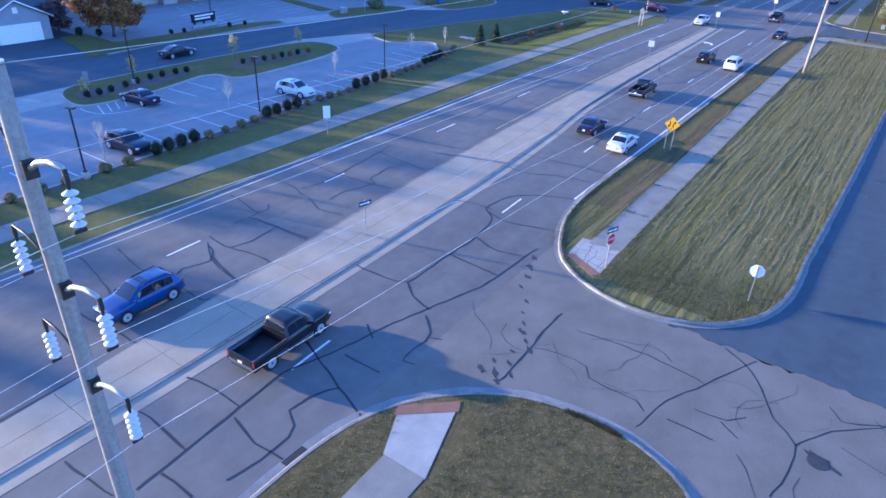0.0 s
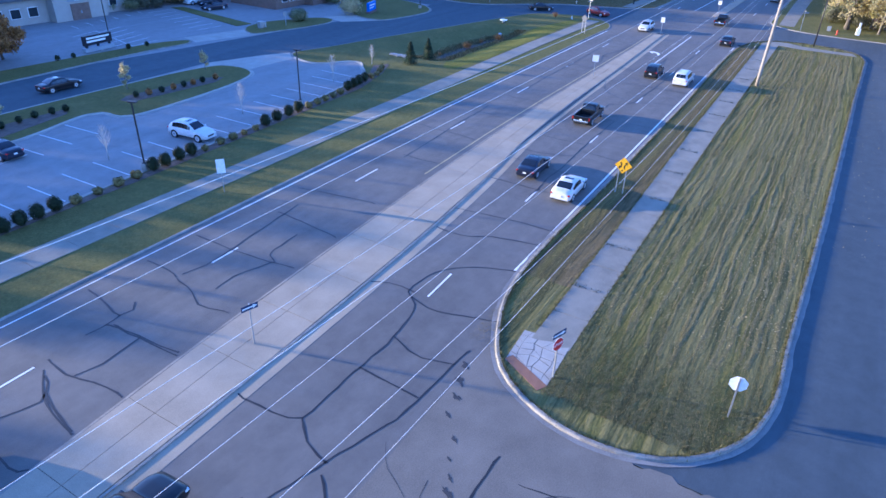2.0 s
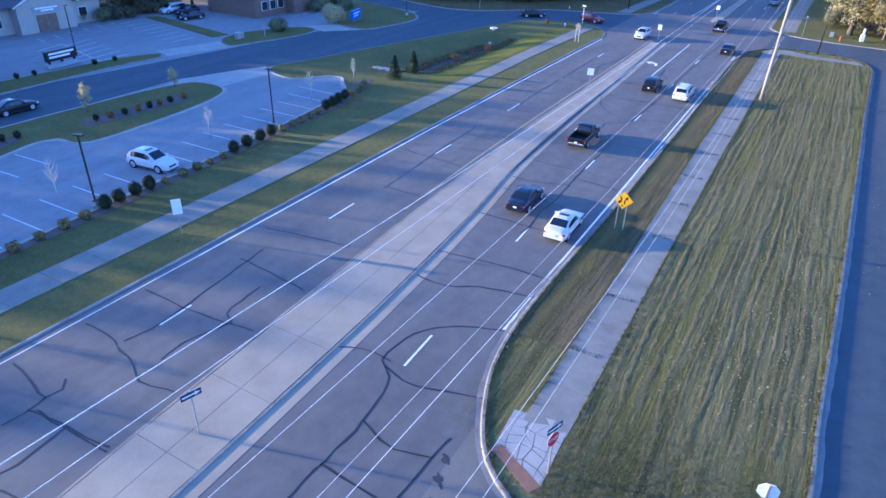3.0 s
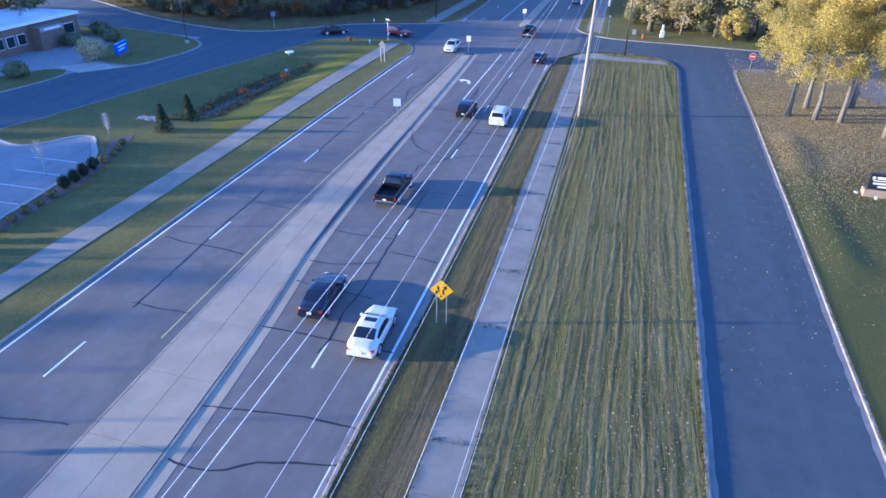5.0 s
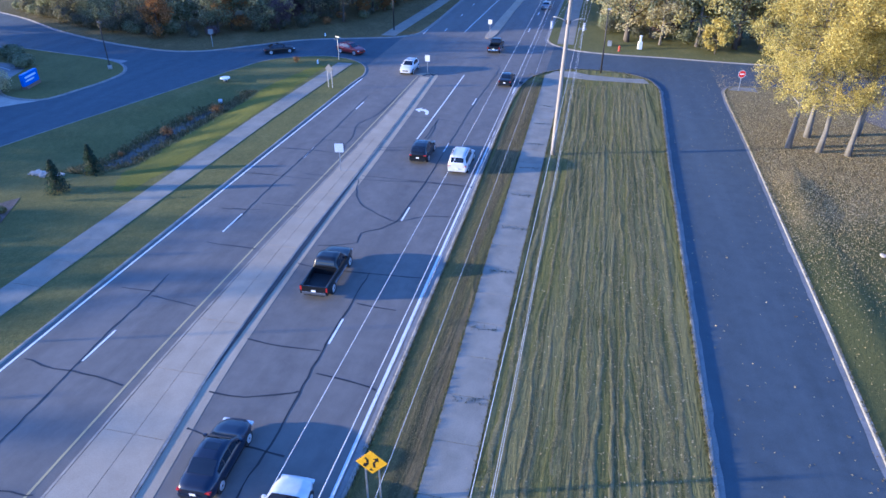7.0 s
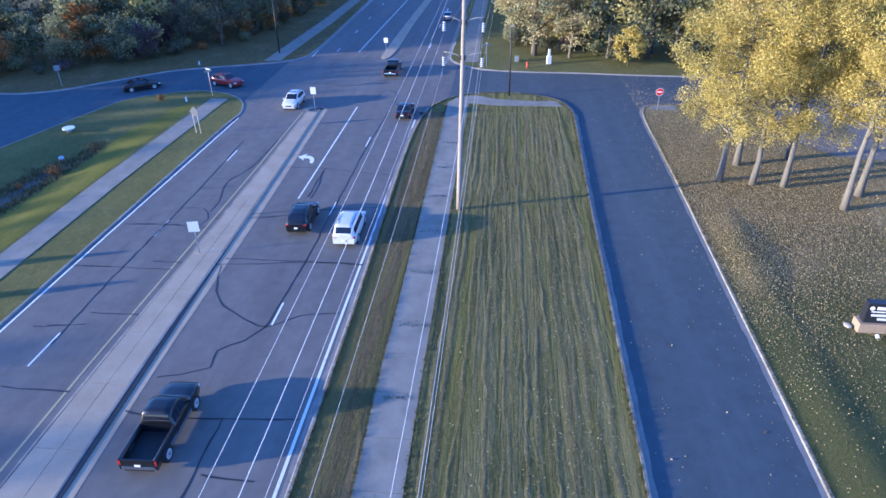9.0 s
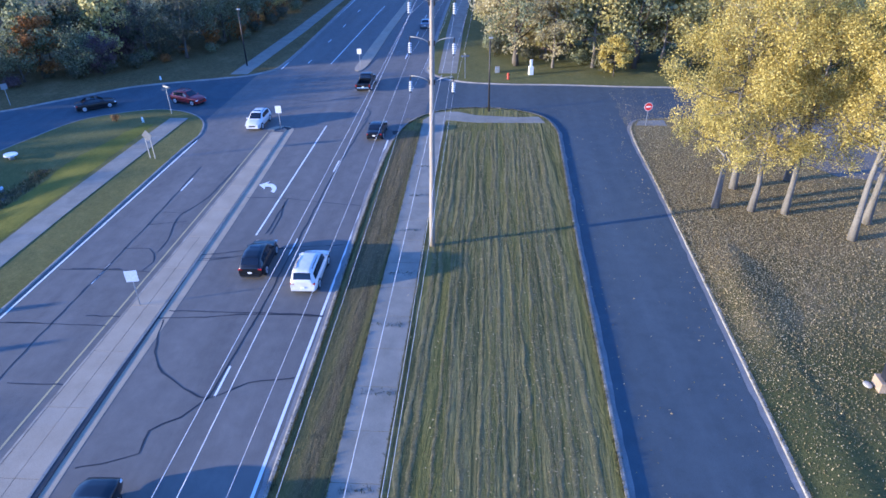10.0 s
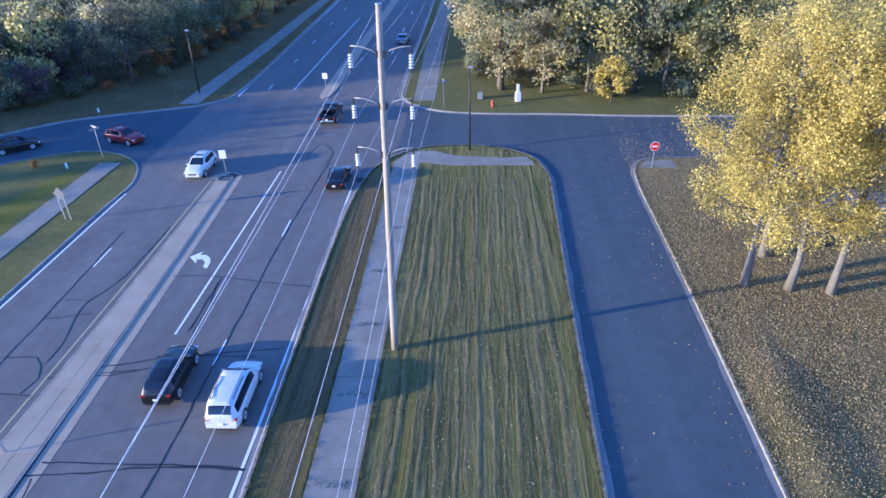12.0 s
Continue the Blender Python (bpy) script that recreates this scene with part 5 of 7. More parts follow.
def vehicle(kind, paint, label, x, y, rz, z=0.0, rails=False, group="cars on the road"):
    sp = SPECS[kind]
    L, W, clear, wr = sp["L"], sp["W"], sp["clear"], sp["wr"]
    sc = 0.91
    car = thing({"sedan": "sedan", "suv": "suv_car", "van": "minivan", "pickup": "pickup_truck"}[kind], label, {"sedan": "car", "suv": "car", "van": "minivan", "pickup": "pickup truck"}[kind], (x, y, z), rz, group=group)
    car.scale = (sc, sc, sc)
    hw = W / 2
    f0 = sp["top"][0][0]
    X = lambda f: (f - 0.5) * L

    def shape(f):
        """Half width at the flank, shoulder height, top height and half width at the top for a station."""
        end = max(0.0, (f - .78) / .22) ** 2.4 * (.30 if f0 == 0 else .16) + (max(0.0, (.16 - f) / .16) ** 2.4 * (.20 if kind == 'sedan' else .13) if f0 == 0 else 0.0)
        wb = hw * (1 - end)
        zb = curve_at(sp["shoulder"], f)
        zt = max(sum(curve_at(sp["top"], min(1, max(f0, f + d))) for d in (-.012, 0, .012)) / 3, zb + .03)
        k = min(1.0, max(0.0, (zt - zb - .05) / .45))
        wt = wb * (.86 - .10 * k)
        return wb, zb, zt, wt, k

    def ring(f):
        wb, zb, zt, wt, k = shape(f)
        lo = clear + (max(0.0, (f - .93) / .07) ** 2 + (max(0.0, (.05 - f) / .05) ** 2 if f0 == 0 else 0)) * .12
        half = [(wb * .86, lo), (wb * .97, lo + .10), (wb, lo + .45 * (zb - lo)), (wb * .99, zb - .12), (wb * .965, zb - .03), (wb * .92, zb + .01), (wt * (1 + .02 * k), zt - .05 - .05 * k), (wt * .90, zt - .02), (wt * .5, zt)]
        return [(X(f), a, c) for a, c in half] + [(X(f), -a, c) for a, c in half[::-1]]

    n = 44
    stations = [f0 + (1 - f0) * i / n for i in range(n + 1)]
    part("body", loft([ring(f) for f in stations]), paint, car)

    def panel(span, place, rows=3, cols=8):
        bm = bmesh.new()
        g = [[bm.verts.new(place(span[0] + (span[1] - span[0]) * i / cols, j / rows)) for j in range(rows + 1)] for i in range(cols + 1)]
        for i in range(cols):
            for j in range(rows):
                bm.faces.new((g[i][j], g[i + 1][j], g[i + 1][j + 1], g[i][j + 1])).smooth = True
        return bm

    def across(f, u):
        wb, zb, zt, wt, k = shape(f)
        s = u * 2 - 1
        lift = .014 if f > .5 else -.014
        return (X(f) + lift, s * wt * .86, zt + .012 - .012 * s * s * 1.6)
    part("windscreen", panel(sp["front"], across, 6), GLASS, car, "dark tinted windscreen")
    part("rear_window", panel(sp["rear"], across, 6), GLASS, car, "dark tinted rear window")
    for s in (1, -1):
        def flank(f, v, s=s):
            wb, zb, zt, wt, k = shape(f)
            v = .10 + .80 * v
            y0, z0, y1, z1 = wb * .92, zb + .01, wt * (1 + .02 * k), zt - .05 - .05 * k
            return (X(f), s * (y0 + (y1 - y0) * v + .012), z0 + (z1 - z0) * v + .005)
        band = (sp["sides"][0][0] - .006, sp["sides"][-1][1] + .012)
        part("window_surround", panel(band, lambda f, v: (flank(f, v * 1.10 - .05)[0], flank(f, v * 1.10 - .05)[1] - s * .004, flank(f, v * 1.10 - .05)[2]), 2, 14), BLACK_TRIM, car)
        for span in sp["sides"]:
            part("side_window", panel(span, flank, 2), GLASS, car)
        m = sp["front"][1] - .05
        wb, zb, zt, wt, k = shape(m)
        part("mirror", boxes((X(m) - .07, X(m) + .09, s * (hw + .03) - .10, s * (hw + .03) + .10, zb + .0, zb + .15), bevel=.05), paint, car)
        part("headlight", boxes((X(.945), X(.988), s * hw * .70 - .2, s * hw * .70 + .14, sp["lamps"] - .17, sp["lamps"] - .03), bevel=.04), CLEAR_LENS, car)
        if kind == "pickup":
            part("taillight", boxes((X(0) - .01, X(.012), s * (hw - .09) - .07, s * (hw - .09) + .07, .76, 1.08), bevel=.02), RED_LENS, car)
        else:
            part("taillight", boxes((X(0) + .0, X(.035), s * hw * .74 - .18, s * hw * .74 + .135, sp["tail"] - .13, sp["tail"] + .0), bevel=.03), RED_LENS, car)
        part("sill_trim", boxes((X(.25), X(.75), s * hw * .955 - .03, s * hw * .955 + .03, clear, clear + .11), bevel=.02), CHROME if kind == "pickup" else BLACK_TRIM, car)
        if rails:
            zr = curve_at(sp["top"], .3)
            part("roof_rail", tube(bmesh.new(), [(X(.15), s * hw * .66, zr - .05), (X(.18), s * hw * .66, zr + .005), (X(.48), s * hw * .66, zr + .005), (X(.52), s * hw * .66, zr - .06)], [.024] * 4, 6), BLACK_TRIM, car)
    if kind in ("sedan", "suv"):
        part("sunroof", panel((.41, .50), lambda f, u: (X(f), (u * 2 - 1) * hw * .42, shape(f)[2] + .006), 3, 4), GLASS, car)
    part("rear_bumper", boxes((X(0) - .05, X(.035), -hw * .86, hw * .86, clear + .12, clear + .34), bevel=.07), CHROME if kind == "pickup" else paint, car)
    part("bumper_trim", boxes((X(0) - .04, X(.03), -hw * .74, hw * .74, clear + .03, clear + .13), bevel=.03), BLACK_TRIM, car)
    part("front_bumper", boxes((X(.965), X(1) + .03, -hw * .76, hw * .76, clear + .08, clear + .28), bevel=.06), paint, car)
    part("grille", boxes((X(.98), X(1) + .012, -hw * .42, hw * .42, clear + .28, clear + .44), bevel=.03), BLACK_TRIM, car)
    part("licence_plate", boxes((X(0) - .062, X(0) - .045, -.15, .15, clear + .36, clear + .50)), WHITE, car)
    for fx in (.19, .81):
        for s in (1, -1):
            cx, cy = X(fx), s * (hw - .12)
            part("wheel_arch", disc(bmesh.new(), (cx, s * (hw - .10), wr), (0, 1, 0), wr + .06, .225, 24), BLACK_TRIM, car)
            bm = bmesh.new()
            tube(bm, [(cx, cy - s * .11, wr), (cx, cy - s * .10, wr), (cx, cy + s * .11, wr), (cx, cy + s * .135, wr)], [wr - .05, wr, wr, wr - .06], 20)
            t = part("wheel", bm, RUBBER, car)
            part("rim", disc(bmesh.new(), (cx, cy + s * .14, wr), (0, s, 0), wr * .70, .03, 18), ALLOY, t)
            part("hub", disc(bmesh.new(), (cx, cy + s * .155, wr), (0, s, 0), wr * .16, .03, 8), BLACK_TRIM, t)
    if kind == "pickup":
        x0, x1 = X(0), X(.405)
        bed = part("cargo_bed", boxes((x0 + .05, x1, -hw * .93, hw * .93, .55, .68)), BLACK_TRIM, car)
        for s in (1, -1):
            prof = loft([[(xx, s * hw * .97, .46), (xx, s * hw, .80), (xx, s * hw * .97, 1.12), (xx, s * hw * .95, 1.15), (xx, s * hw * .85, 1.15), (xx, s * hw * .84, .60), (xx, s * hw * .9, .46)] for xx in (x0, x0 + .06, x1 - .05, x1)])
            part("bed_side", prof, paint, bed)
        part("tailgate", boxes((x0 - .02, x0 + .06, -hw * .86, hw * .86, .58, 1.14), bevel=.02), paint, bed)
        part("bed_front", boxes((x1 - .07, x1, -hw * .86, hw * .86, .58, 1.14)), paint, bed)
    return car


vehicle("suv", P_BLUE, "dark blue SUV driving on the asphalt lane", 13.2, 31.0, 182, rails=True)
vehicle("pickup", P_BLACK, "black pickup truck with an empty open bed", 15.6, 22.7, 3)
vehicle("sedan", P_NAVY, "dark blue sedan beside the median", 55.9, 24.7, 3)
vehicle("sedan", P_WHITE, "white sedan in the outer lane", 53.4, 20.6, 2)
vehicle("pickup", P_BLACK, "black crew-cab pickup truck beside the median", 71.5, 25.6, 2)
vehicle("suv", P_BLACK, "black crossover car in the inner lane", 93.4, 24.9, 2)
vehicle("van", P_WHITE, "white minivan with roof rails in the outer lane", 92.0, 20.9, 1, rails=True)
vehicle("sedan", P_BLACK, "black sedan stopping at the crossing", 119.3, 20.6, 0)
vehicle("pickup", P_BLACK, "black pickup truck crossing the junction", 136.3, 24.6, 0)
vehicle("sedan", P_SILVER, "pale grey sedan far along the road", 172.4, 20.2, 0)
vehicle("suv", P_WHITE, "white SUV coming through the junction", 121.8, 34.0, 180, rails=True)
vehicle("suv", P_RED, "dark red SUV waiting in the side street", 129.4, 45.0, -112, rails=True)
vehicle("sedan", P_BLACK, "black sedan waiting in the side street", 127.3, 55.4, -52)
vehicle("sedan", P_BLACK, "black sedan on the side road", 46.5, 76.2, 2)
vehicle("suv", P_NAVY, "dark SUV with pale sides parked nose to the bed", 25.2, 51.9, -84, group="parked cars")
vehicle("sedan", P_NAVY, "dark blue hatchback parked at the planted island", 32.9, 62.6, 95, group="parked cars")
vehicle("suv", P_WHITE, "white crossover parked nose to the bed", 44.9, 53.4, -84, group="parked cars")
vehicle("van", P_WHITE, "white van parked far off by the trees", 90.8, 106.4, 172, group="parked cars")
vehicle("suv", P_NAVY, "dark SUV parked beside the white van", 91.0, 103.4, 172, group="parked cars")
vehicle("sedan", P_NAVY, "dark blue sedan parked in the office lot", 88.8, 99.8, 168, group="parked cars")


# ---- trees and shrubs ----
def tree_mesh(seed, height, spread, clear, leaf_n, leaf, leaf_mat, bark, trunk_r, lean=0.0, density=1.0, squash=0.8, limbs=9, tight=1.0, lift=(.25, .75), feather=.9):
    """Meshes of a trunk with limbs and of a loose crown of leaf clumps at the limb ends."""
    rng = random.Random(seed)
    nrng = np.random.default_rng(seed)
    bm = bmesh.new()
    top = Vector((lean * height * 0.12, rng.uniform(-.4, .4), height * 0.86))
    trunk = []
    for i in range(8):
        u = i / 7
        trunk.append(Vector((top.x * u * u + rng.uniform(-.1, .1) * (u > 0), top.y * u + rng.uniform(-.1, .1) * (u > 0), top.z * u)))
    tube(bm, trunk, [trunk_r * 1.35] + [trunk_r * (1 - 0.88 * i / 7) for i in range(1, 8)], 9)
    clumps = []
    for k in range(limbs):
        u = clear + (0.97 - clear) * (k + rng.uniform(0, .8)) / limbs
        base = trunk[0].lerp(top, u)
        j = min(6, int(u * 7))
        base = trunk[j].lerp(trunk[j + 1], u * 7 - j)
        ang = k * 2.4 + rng.uniform(-.5, .5)
        reach = spread * (1.0 - 0.55 * abs(u - clear - 0.25) / 0.75) * rng.uniform(.65, 1.1)
        rise = rng.uniform(*lift) * reach
        tip = base + Vector((math.cos(ang) * reach, math.sin(ang) * reach, rise))
        m1 = base.lerp(tip, .45) + Vector((rng.uniform(-.3, .3), rng.uniform(-.3, .3), -.12 * reach))
        r = trunk_r * (1 - .85 * u) * .55
        tube(bm, [base, m1, tip], [r, r * .6, r * .15], 5, False)
        for q in range(4):
            s0 = m1.lerp(tip, rng.uniform(0, .8))
            d = Vector((rng.uniform(-1, 1), rng.uniform(-1, 1), rng.uniform(-.3, .9))).normalized() * reach * rng.uniform(.25, .5)
            tube(bm, [s0, s0 + d * .5 + Vector((0, 0, .1)), s0 + d], [r * .35, r * .2, r * .06], 4, False)
            clumps.append((s0 + d, reach * rng.uniform(.20, .36)))
        clumps.append((tip, reach * .34))
        clumps.append((m1.lerp(tip, .5), reach * .30))
    clumps.append((top + Vector((0, 0, height * .06)), spread * .35))
    me = bpy.data.meshes.new("trunk")
    bm.to_mesh(me)
    bm.free()
    me.materials.append(bark)
    # leaves sit in small sprays within the clumps
    pts = []
    tot = sum(c[1] ** 2 for c in clumps)
    for c, r in clumps:
        n = max(3, int(leaf_n * r * r / tot / 7))
        r *= tight
        o = nrng.normal(size=(n, 3))
        o /= np.maximum(np.linalg.norm(o, axis=1), 1e-6)[:, None]
        o *= (nrng.uniform(0.15, 1.0, n) ** 0.45)[:, None] * r
        o[:, 2] *= squash
        spray = np.repeat(o, 7, 0) + nrng.normal(scale=leaf * feather, size=(n * 7, 3))
        pts.append(spray + np.array(c))
    pts = np.concatenate(pts)
    pts = pts[pts[:, 2] > 0.35]
    cm = quads("crown", pts, leaf, leaf_mat, 0.35, 1.4, seed=seed)
    return me, cm


def blob_leaves(seed, r, h, n, size, mat, name="foliage", power=.35):
    g = np.random.default_rng(seed)
    o = g.normal(size=(n, 3))
    o /= np.linalg.norm(o, axis=1)[:, None]
    o *= (g.uniform(0.1, 1, n) ** power)[:, None] * (1 + .18 * np.sin(o[:, :1] * 5 + seed) * np.cos(o[:, 1:2] * 4))
    o[:, 0] *= r
    o[:, 1] *= r
    o[:, 2] = (o[:, 2] * .5 + .5) * h
    return quads(name, o, size, mat, .2, 1.4, seed=seed)


def tree(name, label, meshes, x, y, rz=0.0, scale=1.0, z=0.1, group=""):
    t = thing(name, label, "tree", (x, y, z), rz, group=group)
    t.scale = (scale, scale, scale)
    part_data("trunk", meshes[0], t)
    part_data("crown", meshes[1], t)
    return t


gold = [tree_mesh(s, 18.5, 3.9, c, 33000, .088, m, BARK_PALE, .25, lean=(s - 12) * .15, limbs=30, tight=.54, lift=l, squash=1.25, feather=2.5)
        for s, c, m, l in ((11, .33, LEAF_GOLD, (-.1, 1.2)), (12, .38, LEAF_PALE, (-.05, 1.3)), (13, .36, LEAF_GOLD, (-.05, 1.3)))]
gold.append(tree_mesh(14, 18.5, 5.0, .25, 37000, .092, LEAF_GOLD, BARK_PALE, .24, limbs=30, tight=.5, lift=(-.15, 1.1), squash=1.2, feather=2.5))
for i, (x, y, rz, sc) in enumerate(((103.0, -9.0, 20, 1.0), (106.6, -11.5, 130, 1.05), (102.5, -11.6, 250, 1.0), (102.1, -14.0, 75, .95), (108.4, -16.6, 310, 1.05), (98.1, -17.2, 170, 1.0), (100.7, -19.4, 40, 1.05))):
    tree("cottonwood_tree", "tall golden cottonwood with a pale furrowed trunk" if i % 3 != 1 else "tall half-bare cottonwood with faded leaves", gold[3 if i in (0, 2) else i % 3], x, y, rz, sc, group="golden cottonwoods")

WOOD_KINDS = ((31, 13.0, 4.2, .14, LEAF_DARK, BARK_DARK, .24), (32, 14.0, 4.6, .18, LEAF_GREEN, BARK_DARK, .26), (33, 12.0, 4.0, .16, LEAF_FADED, BARK, .20),
              (34, 9.0, 3.6, .10, LEAF_GREEN, BARK_DARK, .16), (35, 8.0, 3.2, .10, LEAF_PURPLE, BARK_DARK, .15), (36, 13.0, 4.2, .16, LEAF_OLIVE, BARK, .22))
wood = [tree_mesh(s, h, w, c, 3300, .235, m, bk, r, limbs=15, tight=.8, feather=1.6, lift=(.1, 1.0), squash=1.0) for s, h, w, c, m, bk, r in WOOD_KINDS]
wood_back = [tree_mesh(s + 100, h, w, c, 1400, .45, m, bk, r, limbs=8) for s, h, w, c, m, bk, r in WOOD_KINDS]
wood_rust = tree_mesh(37, 8.0, 3.2, .12, 4500, .24, LEAF_RUST, BARK_DARK, .15)
rng = random.Random(5)


def woods(front, depth, step, weights, label, hscale=1.0):
    """Rows of trees behind the line front."""
    (x0, y0) = front[0]
    for (xa, ya), (xb, yb) in zip(front, front[1:]):
        d = math.hypot(xb - xa, yb - ya)
        nx, ny = -(yb - ya) / d, (xb - xa) / d
        for row in range(int(depth / step)):
            m = max(1, int(d / step))
            for i in range(m):
                u = (i + rng.uniform(.1, .9)) / m
                off = row * step + rng.uniform(0, step * .7)
                k = rng.choices(range(6), weights if row else [w * f for w, f in zip(weights, (.6, 1, 1, 1.6, 1.5, 1.0))])[0]
                tree("woodland_tree", ("dark autumn woodland tree", "olive green woodland tree", "faded straw-coloured woodland tree", "low green understorey tree", "low plum-grey understorey tree", "yellowing olive woodland tree")[k], (wood if row < 1 else wood_back)[k], xa + (xb - xa) * u + nx * off, ya + (yb - ya) * u + ny * off, rng.uniform(0, 360), rng.uniform(.8, 1.15) * hscale, group=label)


# wooded slope behind the side street, and woods across the cross street
FRONT_W = [(132.5, 74.5), (137.5, 66.5), (144, 59), (152, 52.5), (166, 49.0), (190, 47.5), (240, 47.5)]
woods(FRONT_W, 19.3, 4.8, (5, 6, 1.2, 1.6, .8, 1.0), "wooded slope", .74)
for x, y, sc in ((139.5, 69.5, 1.0), (131.5, 78, .8), (156, 52.0, .45), (162, 50.0, .5), (169, 49.6, .4), (176, 49.0, .45)):
    tree("woodland_tree", "rust-brown tree at the edge of the woods", wood_rust, x, y, x * 7, sc, group="wooded slope")
woods([(131.5, 79), (138, 98), (147, 120)][::-1], 20, 4.8, (4, 5, 1, 3, .6, 1), "wooded slope", .68)
FRONT_E = [(220, 8), (200, 8.5), (165, 9.0), (152, 8.6), (145.6, 6.4), (143.6, 2.4), (142.6, -3), (142.2, -30), (141.8, -62)]
woods(FRONT_E, 17, 4.4, (.1, 1.4, 4, .3, .1, 8), "woods across the street", 1.05)
under = [blob_leaves(s_, 1.9, 2.6, 900, .21, m_, power=.6) for s_, m_ in ((81, LEAF_DARK), (82, LEAF_GREEN), (83, LEAF_RUST), (84, LEAF_PURPLE))]


def undergrowth(front, step, weights, label, size=1.0):
    for (xa, ya), (xb, yb) in zip(front, front[1:]):
        d = math.hypot(xb - xa, yb - ya)
        nx, ny = -(yb - ya) / d, (xb - xa) / d
        for i in range(int(d / step)):
            for row in (0, 1):
                u = (i + rng.uniform(0, 1)) * step / d
                off = -0.6 + row * 3.4 + rng.uniform(0, 1.4)
                k = rng.choices(range(4), weights)[0]
                t = thing("bush", ("dark tangled bush", "olive green bush", "rust-brown bush", "plum-grey bush")[k] + " at the edge of the woods", "bush", (xa + (xb - xa) * u + nx * off, ya + (yb - ya) * u + ny * off, .08), rng.uniform(0, 360), group=label)
                sc_ = rng.uniform(.6, 1.25) * size
                t.scale = (sc_, sc_, sc_)
                part_data("foliage", under[k], t)


undergrowth([(131.0, 78), (137.5, 98), (147, 120)][::-1], 3.0, (6, 4, .3, .3), "undergrowth")
undergrowth([(76.5, 110.5), (80.5, 107.8), (86, 108.8), (96, 110)], 1.7, (8, 3, .3, .2), "undergrowth")
undergrowth(FRONT_W, 4.5, (8, 3, .5, .6), "undergrowth", .8)
undergrowth(FRONT_E[1:], 6.5, (4, 4, .2, .1), "undergrowth")
yel = tree_mesh(41, 5.0, 2.2, .10, 4200, .17, LEAF_GOLD, BARK_DARK, .08)
tree("bush_tree", "small bright yellow tree at the wood's edge", yel, 140.6, -7.0, 0)
straw_bush = blob_leaves(85, 2.1, 3.1, 2600, .17, LEAF_FADED, power=.5)
t = thing("bush", "large straw-coloured bush before the brick building", "bush", (100.4, 79.4, .05))
part_data("foliage", straw_bush, t)

# trees and shrubs by the houses, whose shade falls over the lots
house_trees = [tree_mesh(51, 7.5, 3.6, .15, 8000, .26, LEAF_RUST, BARK_DARK, .2), tree_mesh(52, 5.6, 2.8, .15, 4000, .24, LEAF_PURPLE, BARK_DARK, .15)]
tree("garden_tree", "rust-orange autumn tree beside the house", house_trees[0], 46.8, 91.0, 0, .95)
tree("garden_tree", "rust-orange autumn tree beside the house", house_trees[0], 49.4, 92.6, 140, .7)
tree("garden_tree", "plum-coloured tree before the house", house_trees[1], 42.6, 97.0, 0, .75)
rng = random.Random(9)
# this first row stands out of view, added to shade the lots and road
TREES_UNSEEN = ((-74, 110), (-66, 106), (-58, 108), (-52, 112), (-46, 104), (-44, 117), (-40, 108), (-36, 120), (-34, 112), (-29, 109), (-27, 116), (-24, 106), (-20, 119), (-18, 108), (-12, 110), (-11, 117), (-6, 104), (-3, 119), (0, 110), (3, 105), (6, 118), (8, 112), (13, 117), (14, 108), (20, 112), (21, 126), (22, 120))
TREES_MID = ((27, 113), (29, 122), (33, 117), (36, 128), (38, 122), (44, 116), (45, 124), (49, 120), (52, 118), (52, 121), (57, 127), (57, 133), (62, 128), (63, 136), (66, 132), (67, 128), (69, 135), (72, 127), (74, 131), (75, 129), (76, 136), (79, 139), (80, 132), (80, 129), (82, 111), (82, 130), (84, 122))
TREES_NEAR = ((85, 118), (86, 114), (87, 111.5), (89.5, 110), (90, 119), (90, 127), (92, 113), (92, 112), (95, 116), (97, 109), (98, 110), (98, 124), (101, 117), (104, 112), (105, 124), (107, 118), (110, 108), (112, 122), (113, 102), (116, 112), (117, 104), (118, 118), (119, 108), (119, 128), (124, 124), (126, 132))
# tree heights are chosen by where their shadows should end
for x, y in TREES_UNSEEN + TREES_MID + TREES_NEAR:
    k = rng.choice((0, 1, 1))
    tree("background_tree", "dark autumn tree set beyond the lots to cast shade", wood_back[k], x, y, rng.uniform(0, 360), ((y - 44.0) * .0112 * rng.uniform(.95, 1.02) if 60 < x < 104 else rng.uniform(.88, 1.06)), 0.0, group="trees behind the buildings")


def bare_sapling(x, y, h, seed):
    r = random.Random(seed)
    t = thing("sapling", "thin leafless sapling in the bed", "tree", (x, y, 0.08), group="bare saplings")
    bm = bmesh.new()
    tube(bm, [(0, 0, -.06), (.03, 0, h * .5), (0, .04, h)], [.05, .035, .01], 6)
    part("trunk", bm, TWIG, t)
    bm = bmesh.new()
    for i in range(60):
        z = h * r.uniform(.3, .95)
        a = r.uniform(0, 6.3)
        l = (1.15 - z / h) * h * r.uniform(.3, .55)
        p = Vector((0, 0, z))
        q = p + Vector((math.cos(a) * l * .6, math.sin(a) * l * .6, l))
        tube(bm, [p, p.lerp(q, .5) + Vector((math.cos(a) * .08, math.sin(a) * .08, 0)), q], [.014, .010, .005], 3, False)
    part("twig_spray", bm, TWIG, t)


for i, (x, y, h) in enumerate(((22.6, 51.0, 3.2), (37.3, 54.6, 3.0), (52.0, 54.6, 3.0), (66.5, 55.0, 3.0), (75.6, 56.2, 2.4))):
    bare_sapling(x, y, h, i)

